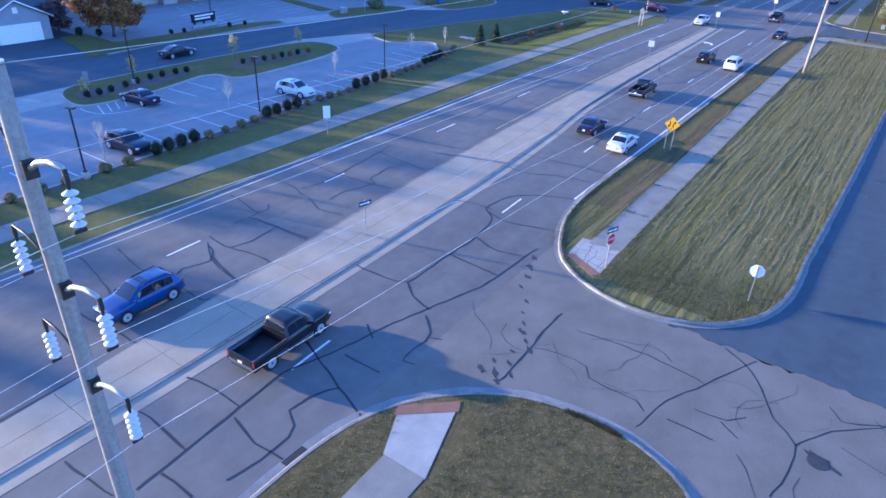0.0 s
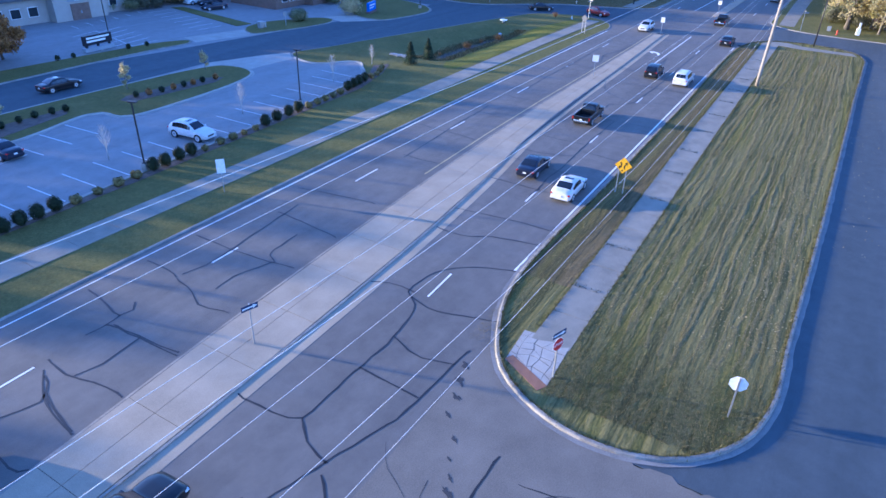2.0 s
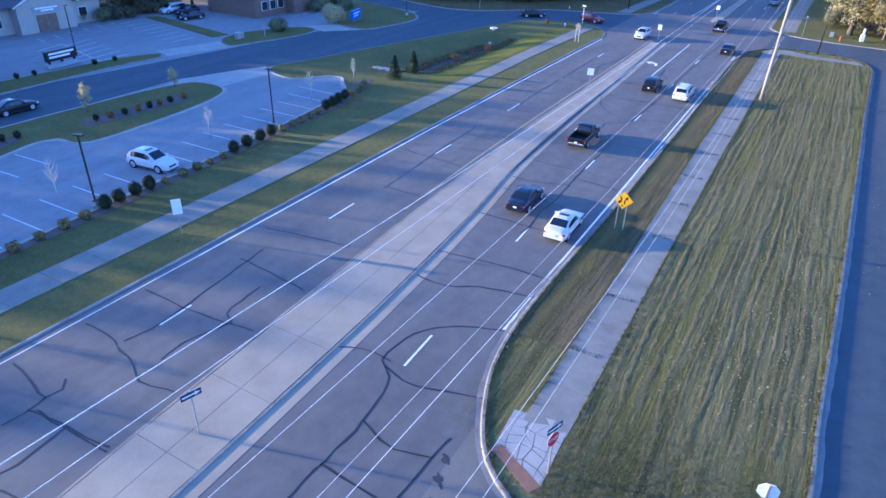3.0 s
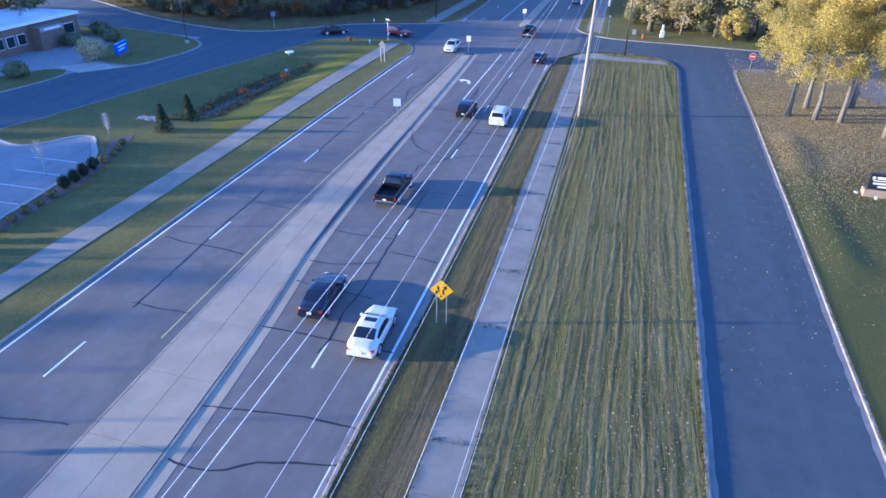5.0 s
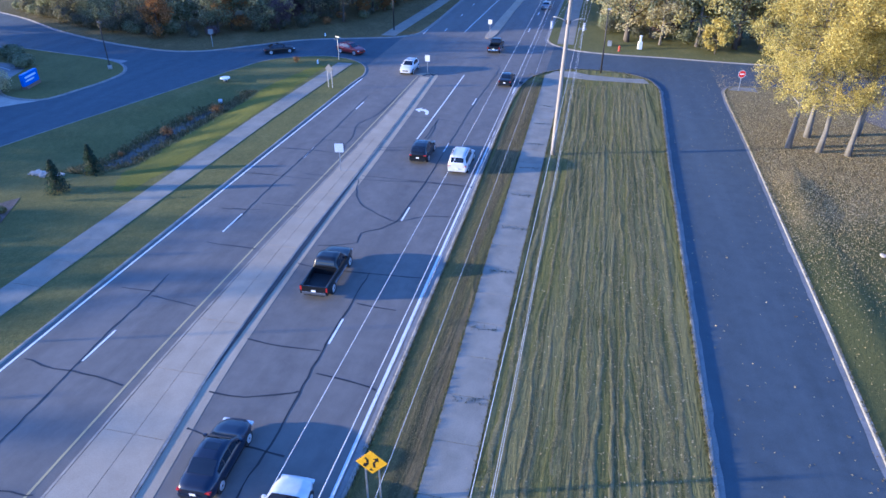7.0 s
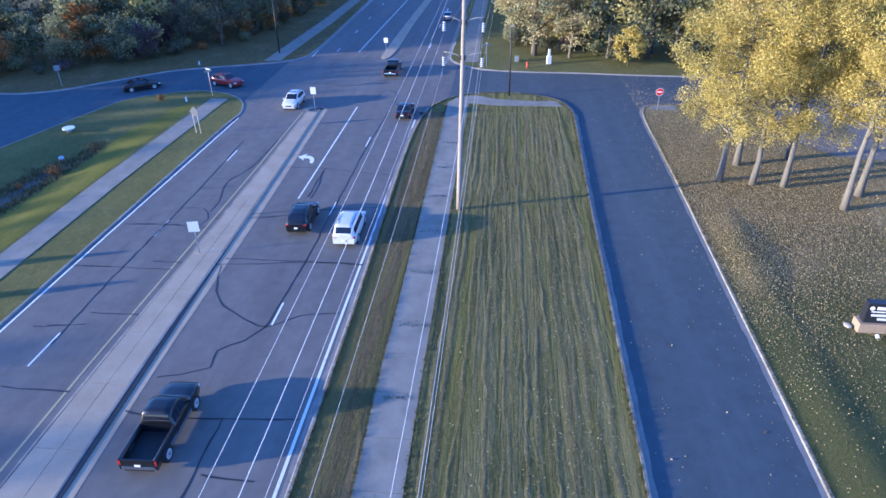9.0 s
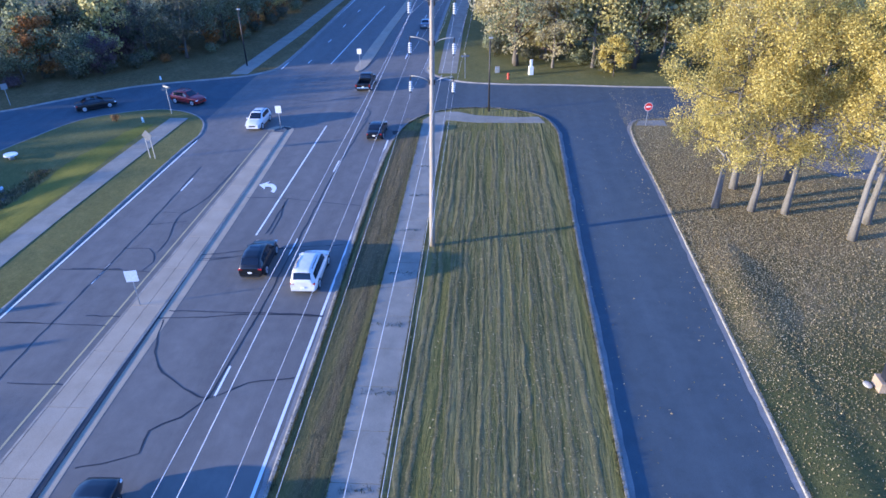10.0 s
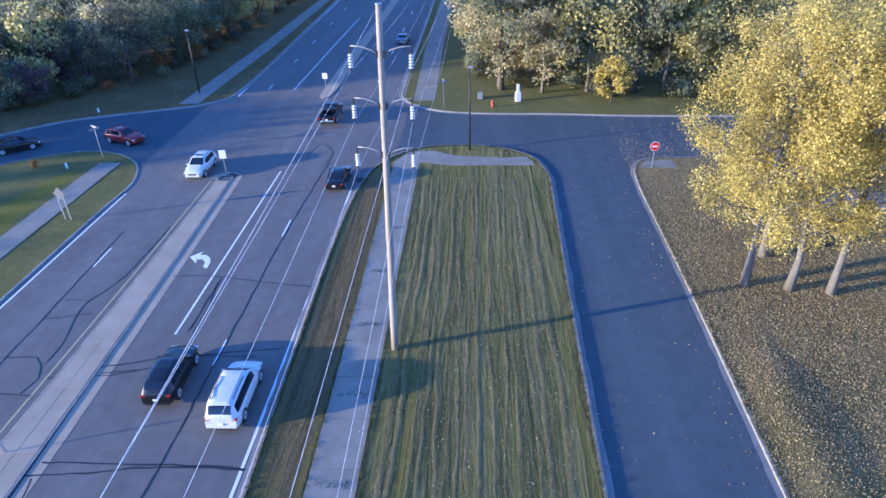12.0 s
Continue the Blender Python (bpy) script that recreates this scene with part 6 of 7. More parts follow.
small = tree_mesh(61, 3.0, .6, .3, 260, .11, LEAF_FADED, BARK, .05, limbs=8)
for x, y, sc in ((50.5, 70.4, 1.0), (37.4, 71.0, .85), (61.0, 70.2, .8), (30.6, 68.6, .6)):
    tree("young_tree", "slim young tree with sparse golden leaves", small, x, y, x * 40, sc, 0.08, group="young trees on the lot island")


box_meshes = [blob_leaves(s, .52, 1.2, 1500, .085, BOXLEAF) for s in (71, 72, 73)]
low_meshes = [blob_leaves(s, .42, .62, 420, .11, GRASSLEAF) for s in (74, 75)]
dark_low = [blob_leaves(s, .34, .75, 420, .10, m) for s, m in ((76, BOXLEAF), (77, LEAF_RUST))]
stem = disc(bmesh.new(), (0, 0, .15), (0, 0, 1), .05, .4, 6)
stem_me = bpy.data.meshes.new("stem")
stem.to_mesh(stem_me)
stem.free()
stem_me.materials.append(BARK_DARK)


def shrub(mesh, label, x, y, sc, group):
    t = thing("shrub", label, "shrub", (x, y, 0.055 + swale(x, y)), x * 97 % 360, group=group)
    t.scale = (sc, sc, sc)
    part_data("foliage", mesh, t)
    part_data("stem", stem_me, t)


bed = lambda x: along([(0, 48.2), (14, 48.4), (26, 48.7), (38, 49.5), (52, 50.1), (64, 51.0), (72, 52.4), (76, 54.4)], x)
i = 0
for xs in ((25.8, 27.0, 28.2, 29.5), (37.9, 39.1, 40.5, 41.8), (50.8, 52.4, 54.2, 55.7), (64.6, 65.9, 67.2, 68.6)):
    for x in xs:
        shrub(box_meshes[i % 3], "round dark evergreen shrub in the mulch bed", x, bed(x) + .2, 1.0, "evergreen shrubs along the lot")
        i += 1
for x in (8, 10, 12.2, 14.6, 16.6, 18.4, 21.4, 23.3, 31.0, 32.8, 34.6, 36.2, 43.2, 45.0, 46.5, 47.9, 49.4, 57.3, 58.8, 60.2, 61.6, 63.0, 70.2, 71.6, 73.0, 74.4):
    shrub(low_meshes[i % 2], "low straw-yellow ornamental shrub in the mulch bed", x, bed(x) + .15, random.Random(i).uniform(.8, 1.25), "straw shrubs along the lot")
    i += 1
for x, y in ((49.2, 67.2), (50.6, 66.9), (52.0, 66.6), (53.4, 66.5), (54.7, 66.4), (55.9, 66.3), (57.1, 66.2), (58.8, 66.0), (30.2, 67.4), (31.4, 67.3), (32.8, 67.5), (34.6, 68.0), (36.2, 68.4), (38.0, 68.8), (39.6, 69.0), (41.2, 68.9), (42.4, 68.6)):
    shrub(dark_low[i % 2 if x > 45 else 0], "small dark shrub in a row on the lot island", x, y, 1.0, "shrub rows on the lot island")
    i += 1
scrub = blob_leaves(91, .8, 1.1, 300, .13, LEAF_RUST, power=.8)
for x, y, sc in ((95.2, 53.2, 1.0), (103.0, 51.9, 1.1), (100, 53.4, .6), (89, 54.2, .5), (122.5, 50.5, .8)):
    shrub(scrub, "rust-brown scrub in the ditch", x, y, sc, "ditch scrub")
for x, y, sc in ((53, 87.2, 1.0), (55, 87, .9), (62, 86, 1.0), (64.5, 85.6, .9), (33.2, 95.6, 1.6), (44, 94.5, 1.6), (45.6, 92.6, 1.4)):
    shrub(dark_low[0], "dark low shrub by the buildings", x, y, sc, "shrubs by the buildings")
big_bush = blob_leaves(79, 1.6, 1.9, 1800, .2, LEAF_GREEN)
for x, y in ((90.5, 82.2), (107, 88.4), (111.5, 85.5), (115.2, 90.5)):
    t = thing("bush", "wide dull green bush on the verge", "bush", (x, y, .08), x * 31)
    part_data("foliage", big_bush, t)
    part_data("stem", stem_me, t)


def spruce(x, y, h, seed):
    g = np.random.default_rng(seed)
    t = thing("spruce", "small dark blue-green spruce on the lawn", "tree", (x, y, .08 + swale(x, y)), group="spruces on the lawn")
    bm = bmesh.new()
    tube(bm, [(0, 0, -.06), (0, 0, h)], [.07, .01], 7)
    part("trunk", bm, BARK_DARK, t)
    pts = []
    for k in range(17):
        z = h * (.08 + .9 * k / 17)
        r = (1 - z / h) * h * .36 + .06
        for b in range(13):
            a = b * 2 * math.pi / 13 + k * .7 + g.uniform(-.15, .15)
            L_ = r * g.uniform(.8, 1.12)
            for u in np.linspace(.15, 1, 7):
                pts.append((math.cos(a) * L_ * u + g.normal() * .02, math.sin(a) * L_ * u + g.normal() * .02, z - .22 * L_ * u + g.normal() * .02))
    part_data("needles", quads("needles", pts, .11, NEEDLES, .3, 2.0, seed=seed), t)


spruce(78.8, 52.4, 2.9, 5)
spruce(83.2, 52.5, 2.9, 6)


def rubble(n, place, size, mat, label, z, seed):
    """Loose angular stones, each a squashed box."""
    g = np.random.default_rng(seed)
    v, f = [], []
    base = np.array([(a, b, c) for a in (-1, 1) for b in (-1, 1) for c in (-1, 1)], float)
    for _ in range(n):
        x, y = place(g)
        s_ = size * g.uniform(.4, 1.3)
        a = g.uniform(0, 6.28)
        q_ = base * (s_, s_ * g.uniform(.5, .9), s_ * g.uniform(.3, .6)) * g.uniform(.7, 1.1, (8, 3))
        i = len(v)
        v += [(x + k[0] * math.cos(a) - k[1] * math.sin(a), y + k[0] * math.sin(a) + k[1] * math.cos(a), z + swale(x, y) + k[2]) for k in q_]
        f += [tuple(i + k for k in w) for w in ((0, 1, 3, 2), (4, 6, 7, 5), (0, 4, 5, 1), (2, 3, 7, 6), (0, 2, 6, 4), (1, 5, 7, 3))]
    me = bpy.data.meshes.new("stones")
    me.from_pydata(v, [], f)
    me.materials.append(mat)
    return tagged(new("stones", me), label, "stones", kind="stuff")


def in_ditch(g):
    u = g.random()
    x = 83 + 27 * u
    return x, along(DITCH_NEAR, x) + 1.0 + (along(DITCH_FAR, x) - along(DITCH_NEAR, x) - 1.4) * g.uniform(.03, .97)


rubble(500, in_ditch, .08, STONES, "grey stones in the dry ditch", .075, 61)
rubble(130, lambda g: (81.5 + g.normal() * .28, g.uniform(54.4, 57.3)), .17, CONCRETE_NEW, "pale riprap stones at the drain outfall", .14, 62)


# ---- buildings ----
def window_unit(parent, x0, x1, y, z0, z1, face=-1):
    w = part("window", boxes((x0, x1, y - .05, y + .05, z0, z1)), WHITE, parent)
    part("pane", boxes((x0 + .07, x1 - .07, y + face * .07 - .01, y + face * .07 + .01, z0 + .07, z1 - .07)), PANE, w)


def gable(x0, x1, y0, y1, z0, rise, axis="y", eave=.45):
    """A pitched roof slab with thickness; the ridge runs along the axis."""
    bm = bmesh.new()
    if axis == "y":
        m = (x0 + x1) / 2
        prof = [(x0 - eave, z0 - .12), (m, z0 + rise), (x1 + eave, z0 - .12), (x1 + eave, z0 + .06), (m, z0 + rise + .2), (x0 - eave, z0 + .06)]
        a = [bm.verts.new((x, y0 - eave, z)) for x, z in prof]
        b = [bm.verts.new((x, y1 + eave, z)) for x, z in prof]
    else:
        m = (y0 + y1) / 2
        prof = [(y0 - eave, z0 - .12), (m, z0 + rise), (y1 + eave, z0 - .12), (y1 + eave, z0 + .06), (m, z0 + rise + .2), (y0 - eave, z0 + .06)]
        a = [bm.verts.new((x0 - eave, y, z)) for y, z in prof]
        b = [bm.verts.new((x1 + eave, y, z)) for y, z in prof]
    n = len(prof)
    for i in range(n):
        bm.faces.new((a[i], a[(i + 1) % n], b[(i + 1) % n], b[i]))
    for r, flip in ((a, False), (b, True)):
        for q in ((0, 1, 4, 5), (1, 2, 3, 4)):
            bm.faces.new([r[k] for k in (q if not flip else q[::-1])])
    bmesh.ops.recalc_face_normals(bm, faces=bm.faces)
    return bm


def gable_end(x0, x1, y, z0, rise):
    bm = bmesh.new()
    a = [bm.verts.new(p) for p in ((x0, y - .06, z0), (x1, y - .06, z0), ((x0 + x1) / 2, y - .06, z0 + rise))]
    b = [bm.verts.new(p) for p in ((x0, y + .06, z0), (x1, y + .06, z0), ((x0 + x1) / 2, y + .06, z0 + rise))]
    bm.faces.new(a)
    bm.faces.new(b[::-1])
    for i in range(3):
        bm.faces.new((a[i], b[i], b[(i + 1) % 3], a[(i + 1) % 3]))
    bmesh.ops.recalc_face_normals(bm, faces=bm.faces)
    return bm


h = thing("house", "grey-sided house with a white garage door and shingle roof", "house", (0, 0, 0.0))
part("wall", boxes((33.2, 41.0, 95.6, 103.0, 0, 2.9)), SIDING, h)
part("wall", boxes((29.0, 52.0, 102.9, 112.0, 0, 3.0)), SIDING, h)
part("gable_wall", gable_end(33.2, 41.0, 95.62, 2.9, 2.1), SIDING, h)
part("roof", gable(33.2, 41.0, 95.5, 106.0, 2.9, 2.1, "y"), SHINGLE, h)
part("roof", gable(29.0, 52.0, 103.0, 112.0, 3.0, 2.6, "x"), SHINGLE, h)
d = part("garage_door", boxes((34.4, 39.8, 95.50, 95.58, 0.02, 2.3)), WHITE, h, "white panelled garage door")
for k in range(4):
    part("panel", boxes((34.45, 39.75, 95.46, 95.50, .08 + k * .56, .58 + k * .56), bevel=.015), WHITE, d)
part("vent", boxes((36.8, 37.4, 95.48, 95.56, 3.6, 4.3)), WHITE, h)
for s in (1, -1):
    m = 37.1
    part("barge_board", tube(bmesh.new(), [(m, 95.1, 5.15), (m + s * 4.35, 95.1, 2.85)], [.11, .11], 4), WHITE, h)
part("wall", boxes((45.5, 52.0, 100.4, 103.0, 0, 3.0)), SIDING, h)
part("gable_wall", gable_end(45.5, 52.0, 100.42, 3.0, 1.8), SIDING, h)
part("roof", gable(45.5, 52.0, 100.4, 106.0, 3.0, 1.8, "y"), SHINGLE, h)
for s in (1, -1):
    part("barge_board", tube(bmesh.new(), [(48.75, 99.95, 4.95), (48.75 + s * 3.7, 99.95, 2.95)], [.10, .10], 4), WHITE, h)
window_unit(h, 47.6, 49.8, 100.35, .9, 2.2)
window_unit(h, 42.2, 44.2, 102.85, .9, 2.2)

o = thing("office_building", "beige office with a shingle roof and white eaves", "building", (0, 0, 0.0))
part("wall", boxes((54.0, 80.0, 110.2, 124.0, 0, 3.6)), STUCCO, o)
part("roof", gable(54.0, 80.0, 110.2, 124.0, 3.6, 3.4, "x", .8), SHINGLE, o)
part("wall", boxes((66.0, 74.5, 108.4, 110.3, 0, 3.8)), STUCCO, o)
part("gable_wall", gable_end(66.0, 74.5, 108.42, 3.8, 2.3), STUCCO, o)
part("roof", gable(66.0, 74.5, 108.4, 116.0, 3.8, 2.3, "y", .6), SHINGLE, o)
for s in (1, -1):
    part("barge_board", tube(bmesh.new(), [(70.25, 107.75, 6.2), (70.25 + s * 4.95, 107.75, 3.75)], [.13, .13], 4), WHITE, o)
d = part("door", boxes((68.6, 71.6, 108.28, 108.38, 0, 2.4)), DARK_BRICK, o, "brown double door")
part("handle", boxes((70.0, 70.2, 108.2, 108.28, .9, 1.4)), CHROME, d)
g = part("name_panel", boxes((68.2, 72.4, 108.26, 108.34, 2.75, 3.55)), SIDING, o)
for k, (a, b) in enumerate(((68.6, 72.0), (69.4, 71.3))):
    part("bar", boxes((a, b, 108.20, 108.26, 3.22 - k * .34, 3.42 - k * .34)), WHITE, g)
window_unit(o, 76.2, 77.6, 110.15, 1.0, 2.4)
for k in range(4):
    window_unit(o, 55.2 + k * 2.6, 56.7 + k * 2.6, 110.15, 1.0, 2.4)

b = thing("brick_building", "low brown brick building with a white flat roof", "building", (0, 0, 0.0))
part("wall", boxes((95.5, 112.5, 91.8, 103.0, 0, 3.5)), DARK_BRICK, b)
part("parapet", boxes((95.2, 112.8, 91.5, 103.3, 3.5, 3.85), bevel=.03), WHITE, b)
part("roof", boxes((95.6, 112.4, 91.9, 102.9, 3.85, 3.90)), FLAT_ROOF, b, "white roof membrane")
part("entrance", boxes((103.0, 107.6, 89.9, 91.8, 0, 3.2)), DARK_BRICK, b)
g = part("name_panel", boxes((103.2, 107.4, 89.80, 89.9, 2.5, 3.1)), SIDING, b)
part("bar", boxes((103.8, 106.8, 89.74, 89.80, 2.68, 2.92)), WHITE, g)
for k in range(3):
    window_unit(b, 97.0 + k * 1.9, 98.4 + k * 1.9, 91.75, 1.0, 2.5)
window_unit(b, 109.0, 111.4, 91.75, 1.0, 2.5)
for k in range(5):
    part("vent", boxes((97.5 + k * 3, 98.0 + k * 3, 95 + (k * 7 % 5), 95.5 + (k * 7 % 5), 3.9, 4.3)), GALV, b)


# ---- monument signs ----
s = thing("monument_sign", "black monument sign with pale unreadable lettering", "sign", (59.5, 88.6, .05), 5)
part("base", boxes((-2.2, 2.2, -.35, .35, 0, .5), bevel=.03), SIDING, s)
p = part("panel", boxes((-2.1, 2.1, -.2, .2, .8, 2.0), bevel=.03), BLACK_PLATE, s)
for k in range(2):
    part("bar", boxes((-1.7, 1.7 - k * .6, -.23, -.2, 1.55 - k * .4, 1.78 - k * .4)), WHITE, p)
for sx in (-1.7, 0, 1.7):
    part("leg", boxes((sx - .12, sx + .12, -.12, .12, .45, .85)), BLACK_PLATE, s)
s = thing("monument_sign", "bright blue monument sign on the verge", "sign", (104.2, 77.6, .08), 15)
part("base", boxes((-1.6, 1.6, -.35, .35, 0, .35), bevel=.03), DARK_BRICK, s)
p = part("panel", boxes((-1.7, 1.7, -.2, .2, .35, 1.75), bevel=.04), BLUE_SIGN, s)
part("bar", boxes((-1.3, 1.2, -.23, -.2, 1.2, 1.4)), WHITE, p)
part("bar", boxes((-1.3, .6, -.23, -.2, .8, .95)), WHITE, p)
s = thing("monument_sign", "black-faced monument sign on a tan block plinth", "sign", (82.3, -13.3, .08), -92)
part("plinth", boxes((-2.2, 2.2, -.42, .42, 0, .62), bevel=.03), TIMBER, s)
p = part("panel", boxes((-2.0, 2.1, -.24, .24, .62, 1.95), bevel=.03), BLACK_PLATE, s)
part("emblem", disc(bmesh.new(), (-1.75, -.25, 1.62), (0, 1, 0), .13, .03, 14), WHITE, p)
part("bar", boxes((-1.5, 1.4, -.26, -.24, 1.54, 1.74)), WHITE, p)
part("bar", boxes((-1.75, 1.2, -.26, -.24, 1.36, 1.43)), WHITE, p)
part("bar", boxes((-1.7, .9, -.26, -.24, 1.08, 1.24)), CLEAR_LENS, p)
part("bar", boxes((-1.3, .6, -.26, -.24, .82, .98)), CLEAR_LENS, p)
s = thing("spotlight", "small white ground spotlight before the monument sign", "spotlight", (81.4, -11.9, .08))
part("head", disc(bmesh.new(), (0, 0, .2), (1, 0, .6), .11, .18, 12), WHITE, s)
part("stake", disc(bmesh.new(), (0, 0, .08), (0, 0, 1), .03, .16, 6), STEEL_DARK, s)
s = thing("stone", "pale rounded stone at the sign plinth", "stone", (82.5, -10.8, .08))
bm = bmesh.new()
bmesh.ops.create_icosphere(bm, subdivisions=2, radius=.22)
for v in bm.verts:
    v.co = Vector((v.co.x * 1.3, v.co.y, v.co.z * .5 + .1)) * (1 + .15 * noise.noise(v.co * 4))
part("boulder", bm, CONCRETE_NEW, s)
s = thing("utility_box", "pair of pale utility boxes on the verge island", "utility box", (82.6, 82.6, .08))
part("cabinet", boxes((-.4, .4, -.3, .3, 0, 1.0), bevel=.04), GALV, s)
part("cabinet", boxes((.6, 1.0, -.2, .2, 0, .8), bevel=.04), GALV, s)
blank_sign(86.4, 81.0, 60, .6, 1.4, 2.1, "white sign on the verge island")
blank_sign(31.4, 69.4, 60, .5, .6, 2.0, "white upright sign at the lot entrance")


xs = [40.5 + .5 * i for i in range(160)]
flat("verge_turf", [(x, along([(40, 15.42), (50, 15.55), (75, 16.0), (124, 16.3)], x) + .06 * noise.noise(Vector((x, 0, 0)))) for x in xs] + [(x, 18.36 + .05 * noise.noise(Vector((x, 5, 0)))) for x in xs[::-1]], 0.088, LAWN_VERGE, "brownish dry verge between the path and the main road", "lawn", 0.03)


# ---- windrows of clippings on the mown island ----
def windrow(g, y0, xa, xb, w0, h0):
    """One low wandering ridge of cut grass along x, broken by gaps."""
    v, f = [], []
    ph1, ph2, ph3 = g.uniform(0, 6.3, 3)
    n = int((xb - xa) / .28)
    prev = None
    for i in range(n + 1):
        x = xa + (xb - xa) * i / n
        y = y0 + .10 * math.sin(x * .09 + ph1) + .05 * math.sin(x * .27 + ph2) + .012 * math.sin(x * .9 + ph3) + .26 * noise.noise(Vector((x * .12, y0 * .9, 4))) + .10 * noise.noise(Vector((x * .5, y0 * 3, 7))) + .05 * noise.noise(Vector((x * 1.3, y0 * 3, 11)))
        # rows bend round the near end of the island
        y += (8.4 - y0) * .35 * max(0.0, (41 - x) / 6) ** 2
        k = .54 + .75 * noise.noise(Vector((x * .16, y0 * 5, 9))) + .45 * noise.noise(Vector((x * .8, y0 * 5, 2)))
        k = max(.0, min(1.0, k)) * (.65 + .35 * ease(36, 50, x))
        w, h = w0 * (.45 + .55 * k) * g.uniform(.85, 1.15), h0 * k * g.uniform(.8, 1.2)
        j = len(v)
        for s, hh in ((-1, -.1), (-.55, .7), (0, 1.0), (.5, .75), (1, -.1)):
            v.append((x, y + s * w / 2 + g.normal() * .02, .078 + h * hh))
        if prev is not None:
            for q in range(4):
                f.append((prev + q, j + q, j + q + 1, prev + q + 1))
        prev = j
    return v, f


g = np.random.default_rng(8)
V_, F_ = [], []
ROWS = [(4.1 + i * .68 + g.uniform(-.17, .17), 36.5 + .35 * abs(6.5 - i), 120.5 - .2 * abs(6.5 - i), g.uniform(.20, .48), g.uniform(.020, .046)) for i in range(14)]
ROWS += [(4.45 + i * .68 + g.uniform(-.14, .14), 38 + .35 * abs(6.5 - i), 120 - .2 * abs(6.5 - i), g.uniform(.08, .16), g.uniform(.008, .02)) for i in range(0, 13, 2)]
ROW_OF = {}
for row in ROWS:
    v, f = windrow(g, *row)
    ROW_OF[row[0]] = range(len(V_) + 2, len(V_) + len(v), 5)
    F_ += [tuple(k + len(V_) for k in q) for q in f]
    V_ += v
me = bpy.data.meshes.new("grass_windrows")
me.from_pydata(V_, [], F_)
me.materials.append(CLIPPINGS)
tagged(new("grass_windrows", me), "straw-coloured windrows of cut grass on the island", "grass", kind="stuff")


# olive grass between path and ditch, its sunlit brightness put into the turf colour
xs = [80.0 + .4 * i for i in range(105)]
low = lambda x: 45.72 + .9 * max(0, (88 - x) / 8) + max(0, rag(x, 21)) * .5
high = lambda x: along([(80, 47.4), (85, 50.0), (88.2, 50.3), (95.7, 50.3), (107, 49.8), (116, 47.5), (122, 46.4)], x) + rag(x, 33)
bm = bmesh.new()
grid = []
for x in xs:
    ya, yb = low(x), max(high(x) + .7, low(x) + .1)
    grid.append([bm.verts.new((x, ya + (yb - ya) * j / 14, .062 + swale(x, ya + (yb - ya) * j / 14))) for j in range(15)])
for a_, b_ in zip(grid, grid[1:]):
    for j in range(14):
        bm.faces.new((a_[j], b_[j], b_[j + 1], a_[j + 1])).smooth = True
mesh_thing("sunlit_strip", bm, LAWN_SUNLIT, "olive grass painted sunlit on the slope down to the ditch", "lawn", kind="structure")


# a low swell added behind the kerb, shaped so its far slope lies in shade
CREST = [(70, -7.0), (77, -7.2), (80.3, -7.8), (84.3, -7.6), (87.4, -7.4), (92.1, -7.3), (96.7, -8.0), (99, -8.6)]
FOOT = [(70, -9.6), (76.8, -9.0), (79, -8.9), (81.6, -8.6), (84.3, -8.2), (86.2, -9.2), (89.3, -10.5), (93.5, -10.3), (96.7, -8.6), (99, -8.8)]
KERB_LINE = [(66, -4.95), (87, -5.4), (102, -5.7)]


def swell(x, y):
    """Height of the swell over the flat lawn."""
    if not 66 < x < 102:
        return 0.0
    yc, yf, yk = along(CREST, max(70, x)), along(FOOT, max(70, x)), along(KERB_LINE, x)
    u = min(1, (x - 66) / 5.0, (102 - x) / 5.0)
    h = .078 * max(.35, yc - yf) * u * u * (3 - 2 * u)
    v = (yk - y) / (yk - yc) if y > yc else (y - yf) / (yc - yf)
    v = min(1.0, max(0.0, v))
    s_ = v * v * (3 - 2 * v)
    return h * s_ + .03 * s_ * noise.noise(Vector((x * .7, y * .7, 0)))


bm = bmesh.new()
grid = []
for i in range(161):
    x = 66.0 + 36.0 * i / 160
    ya, yb = along(KERB_LINE, x), -12.0
    grid.append([bm.verts.new((x, ya + (yb - ya) * j / 40, .083 + swell(x, ya + (yb - ya) * j / 40))) for j in range(41)])
for a_, b_ in zip(grid, grid[1:]):
    for j in range(40):
        f = bm.faces.new((a_[j], a_[j + 1], b_[j + 1], b_[j]))
        f.smooth = True
bmesh.ops.recalc_face_normals(bm, faces=bm.faces)
mesh_thing("lawn_swell", bm, LAWN_LEAFY, "low grassy swell behind the sunlit kerb", "lawn", kind="structure")


# ---- loose leaves and grass ----
def scatter(name, n, place, size, mat, label, z, seed, bias=4.0):
    g = np.random.default_rng(seed)
    pts = []
    while len(pts) < n:
        p = place(g)
        if p is not None:
            pts.append((p[0], p[1], z + swell(*p) + g.uniform(0, .02)))
    me = quads(name, pts, size, mat, bias, 1.5, seed=seed)
    return tagged(new(name, me), label, "fallen leaves", kind="stuff")


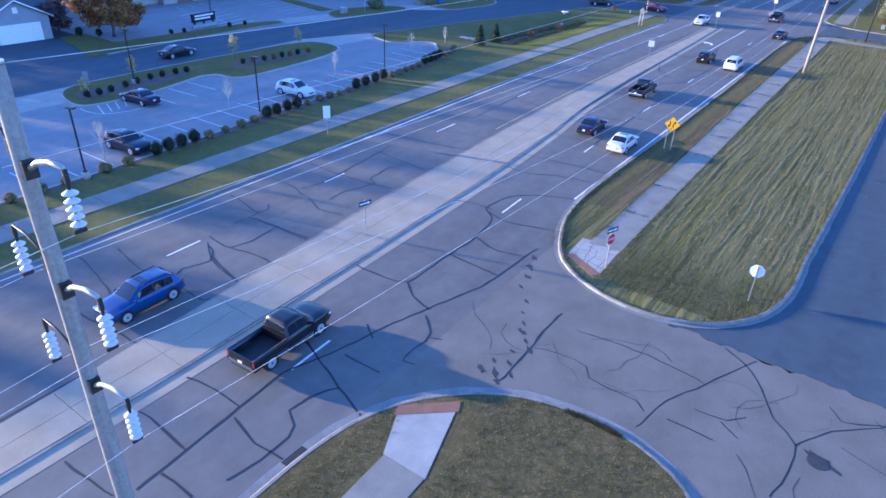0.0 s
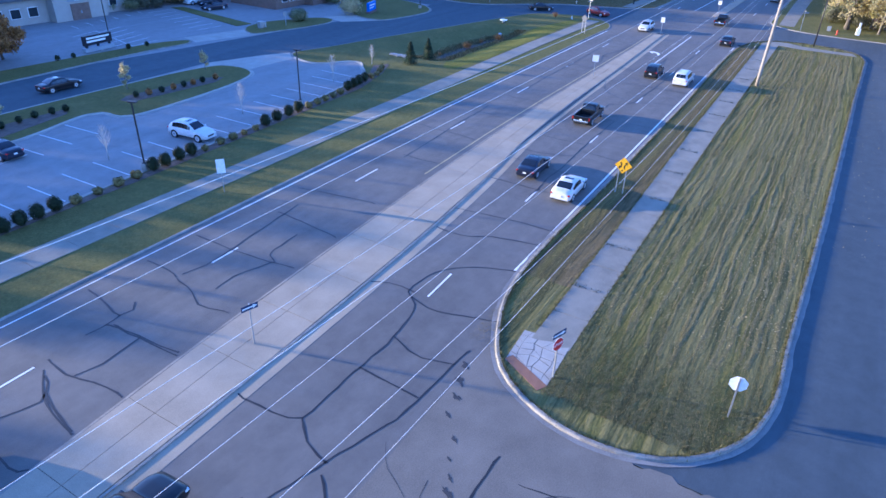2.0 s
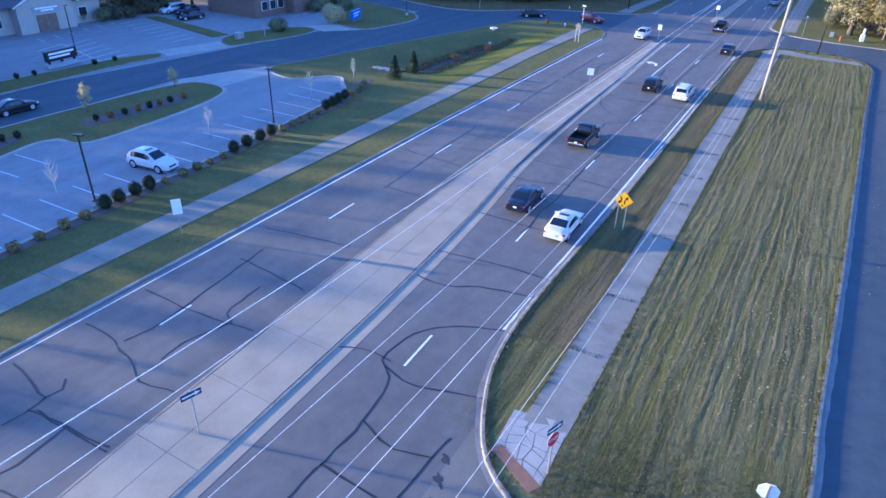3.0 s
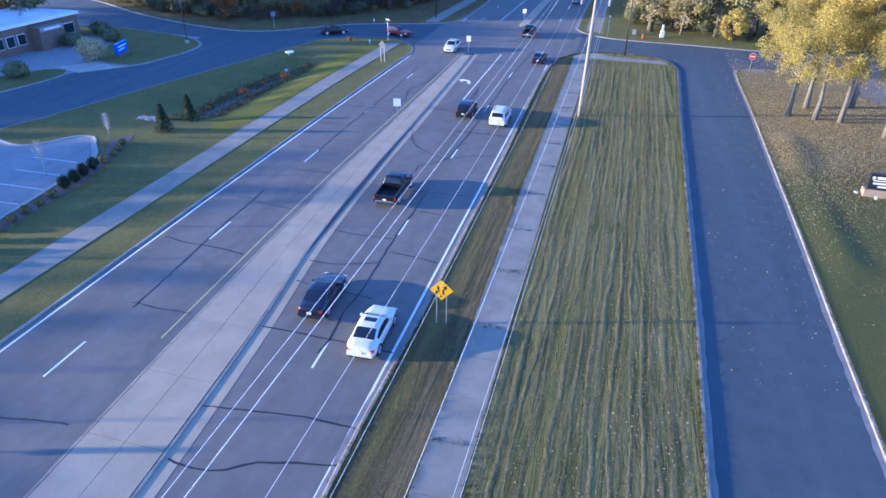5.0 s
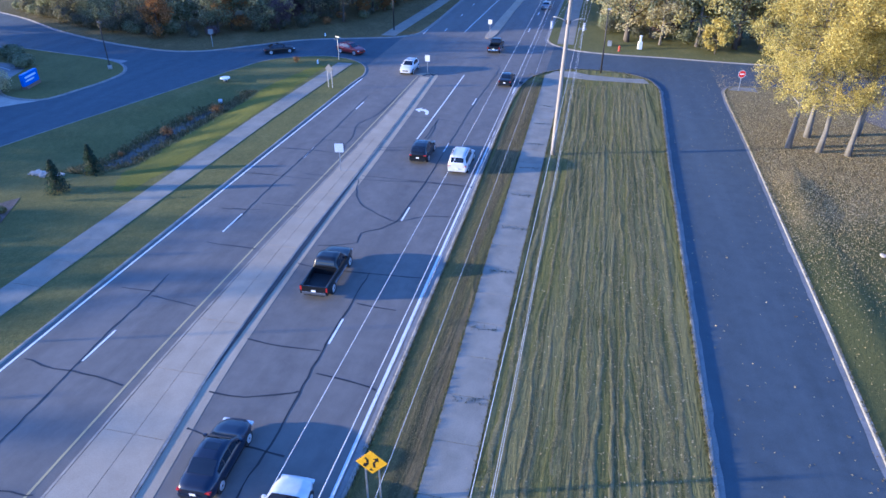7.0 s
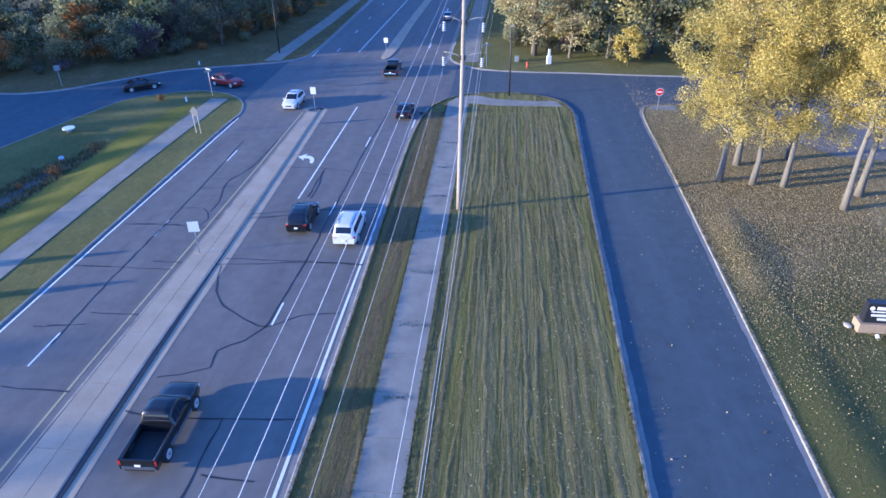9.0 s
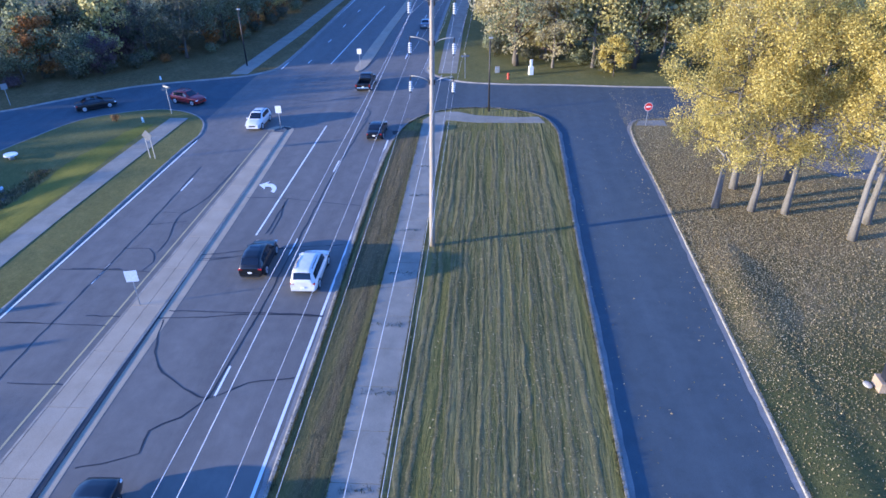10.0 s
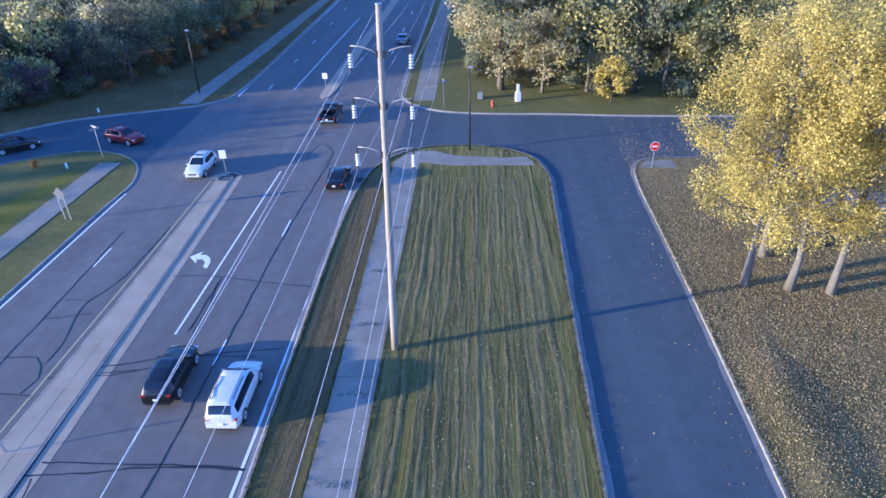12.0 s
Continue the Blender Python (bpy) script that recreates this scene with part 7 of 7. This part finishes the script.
scatter("fallen_leaves", 95000, lambda g: (g.normal(102, 11), -5.3 - abs(g.normal(0, 9))), .054, FALLEN, "yellow leaves strewn on the grass under the trees", .095, 3, 1.1)
scatter("fallen_leaves", 550, lambda g: (g.uniform(55, 128), 2.2 - abs(g.normal(0, 1)) * 3.2 if g.random() < .5 else -4.6 + abs(g.normal(0, .8))), .07, FALLEN, "yellow leaves scattered on the dark road", .012, 4)
scatter("fallen_leaves", 4600, lambda g: (g.uniform(40, 127), 3.6 + abs(g.normal(0, 4)) if g.random() < .8 else g.uniform(4, 13)), .07, FALLEN, "pale leaves scattered over the mown grass", .085, 5)


def tufts(n, place, h, mat, label, z, seed):
    """Blades of grass in tufts, as thin triangles."""
    g = np.random.default_rng(seed)
    v, f = [], []
    for _ in range(n):
        x, y = place(g)
        zb = z + swale(x, y)
        for b in range(4):
            a = g.uniform(0, 6.28)
            w, hh, l = .02 * h / .15, h * g.uniform(.5, 1.2), h * g.uniform(.2, .8)
            bx, by = x + g.normal() * .05, y + g.normal() * .05
            i = len(v)
            v += [(bx - math.sin(a) * w, by + math.cos(a) * w, zb), (bx + math.sin(a) * w, by - math.cos(a) * w, zb), (bx + math.cos(a) * l, by + math.sin(a) * l, zb + hh)]
            f.append((i, i + 1, i + 2))
    me = bpy.data.meshes.new("grass_tufts")
    me.from_pydata(v, [], f)
    me.materials.append(mat)
    return tagged(new("grass_tufts", me), label, "grass", kind="stuff")


def along_line(pts):
    seg = [(Vector(a), Vector(b)) for a, b in zip(pts, pts[1:]) if 20 < (a[0] + b[0]) / 2 < 130]
    w = np.array([(b - a).length for a, b in seg])
    w /= w.sum()

    def place(g):
        a, b = seg[g.choice(len(seg), p=w)]
        p = a.lerp(b, float(g.random()))
        return p.x + g.normal() * .05, p.y + g.normal() * .05
    return place


GRASS_BLADE = leaves("grass_blades", (.035, .042, .014), (.085, .09, .032), (.22, .19, .09))
tufts(5200, along_line(offset(ISLAND, .17, True)), .16, GRASS_BLADE, "ragged grass edge along the island kerb", .075, 21)
def path_edge(g):
    x = g.uniform(36, 123)
    lo, hi = along([(30, 13.15), (50, 13.35), (75, 13.6), (124, 13.7)], x), along([(30, 15.25), (50, 15.45), (75, 15.9), (124, 16.15)], x)
    return x, (lo - .04 if g.random() < .5 else hi + .04) + g.normal() * .04


tufts(2600, path_edge, .13, GRASS_BLADE, "ragged grass edge along the path", .075, 22)
tufts(24000, lambda g: (g.uniform(33, 124), g.uniform(4.2, 13.0) if g.random() < .8 else g.uniform(16.4, 18.2)), .055, GRASS_BLADE, "uneven tufts over the mown island", .07, 23)
tufts(3600, along_line(offset(SOUTH, -.11)), .09, GRASS_BLADE, "ragged grass edge along the sunlit kerb", .08, 33)
tufts(1500, along_line(offset(CORNER, -.2)), .08, GRASS_BLADE, "ragged grass edge along the corner kerb", .075, 24)
# weeds in the path joints
for x in (41.0, 47.0, 56.0, 62.2, 68.2, 74.6, 80.8, 86.6, 92.4, 98.4, 104.5, 110.6):
    yy = along([(30, 13.3), (75, 13.7), (124, 13.8)], x)
    tufts(26, lambda g, x=x, yy=yy: (x + g.normal() * .12, yy + g.uniform(.2, 1.9)), .10, BOXLEAF, "dark weeds in a path joint", .09, int(x))


def inside(poly, x, y):
    n, hit = len(poly), False
    for i in range(n):
        (xa, ya), (xb, yb) = poly[i], poly[i - 1]
        if (ya > y) != (yb > y) and x < (xb - xa) * (y - ya) / (yb - ya) + xa:
            hit = not hit
    return hit


def on_corner(g):
    while True:
        x, y = g.uniform(-4, 24), g.uniform(-4, 16)
        if inside(CORNER, x, y) and not (11.9 < y < 14.6 and x < 17.4):
            return x, y


def on_rows(g):
    y0, xa, xb, w, h = ROWS[g.integers(len(ROWS))]
    i = ROW_OF[y0][g.integers(len(ROW_OF[y0]))]
    return V_[i][0] + g.normal() * .12, V_[i][1] + g.normal() * .07


STRAW_BLADE = leaves("straw_blades", (.10, .09, .03), (.24, .19, .08), (.42, .34, .17))
tufts(4500, on_corner, .09, GRASS_BLADE, "uneven green tufts on the corner lawn", .07, 25)
tufts(8000, on_corner, .07, STRAW_BLADE, "dry straw tufts on the corner lawn", .07, 26)
def on_end(g):
    while True:
        x, y = 31.2 + abs(g.normal(0, 3.5)), g.uniform(4, 13.2)
        if inside(ISLAND, x - .3, y) and inside(ISLAND, x, y - .3):
            return x, y


tufts(30000, on_rows, .05, STRAW_BLADE, "loose straw on the windrows", .095, 31)
tufts(4500, on_end, .08, GRASS_BLADE, "dark green tufts at the island end", .07, 36)
tufts(4500, on_end, .07, STRAW_BLADE, "dry straw tufts at the island end", .07, 27)
tufts(15000, lambda g: (g.uniform(33, 124), g.uniform(4.2, 13.0) if g.random() < .75 else g.uniform(16.4, 18.2)), .055, STRAW_BLADE, "dry straw tufts over the mown island", .075, 28)
tufts(5000, lambda g: (g.uniform(66, 118), -5.7 - abs(g.normal(0, 6))), .07, STRAW_BLADE, "dry straw tufts on the leaf-strewn lawn", .085, 29)
tufts(10000, lambda g: (g.uniform(37, 121), g.uniform(16.3, 18.3)), .06, STRAW_BLADE, "brown dry tufts on the verge beside the road", .075, 30)


def ditch_edge(g):
    x = g.uniform(82.6, 110)
    ya, yb = along(DITCH_NEAR, x) + 1.2, along(DITCH_FAR, x) - .5
    return x, (ya if g.random() < .5 else yb) + g.normal() * .45


tufts(2600, ditch_edge, .22, GRASS_BLADE, "rank grass hanging over the ditch edge", .05, 34)
tufts(1400, ditch_edge, .26, STRAW_BLADE, "dry scrub along the ditch bed", .05, 35)
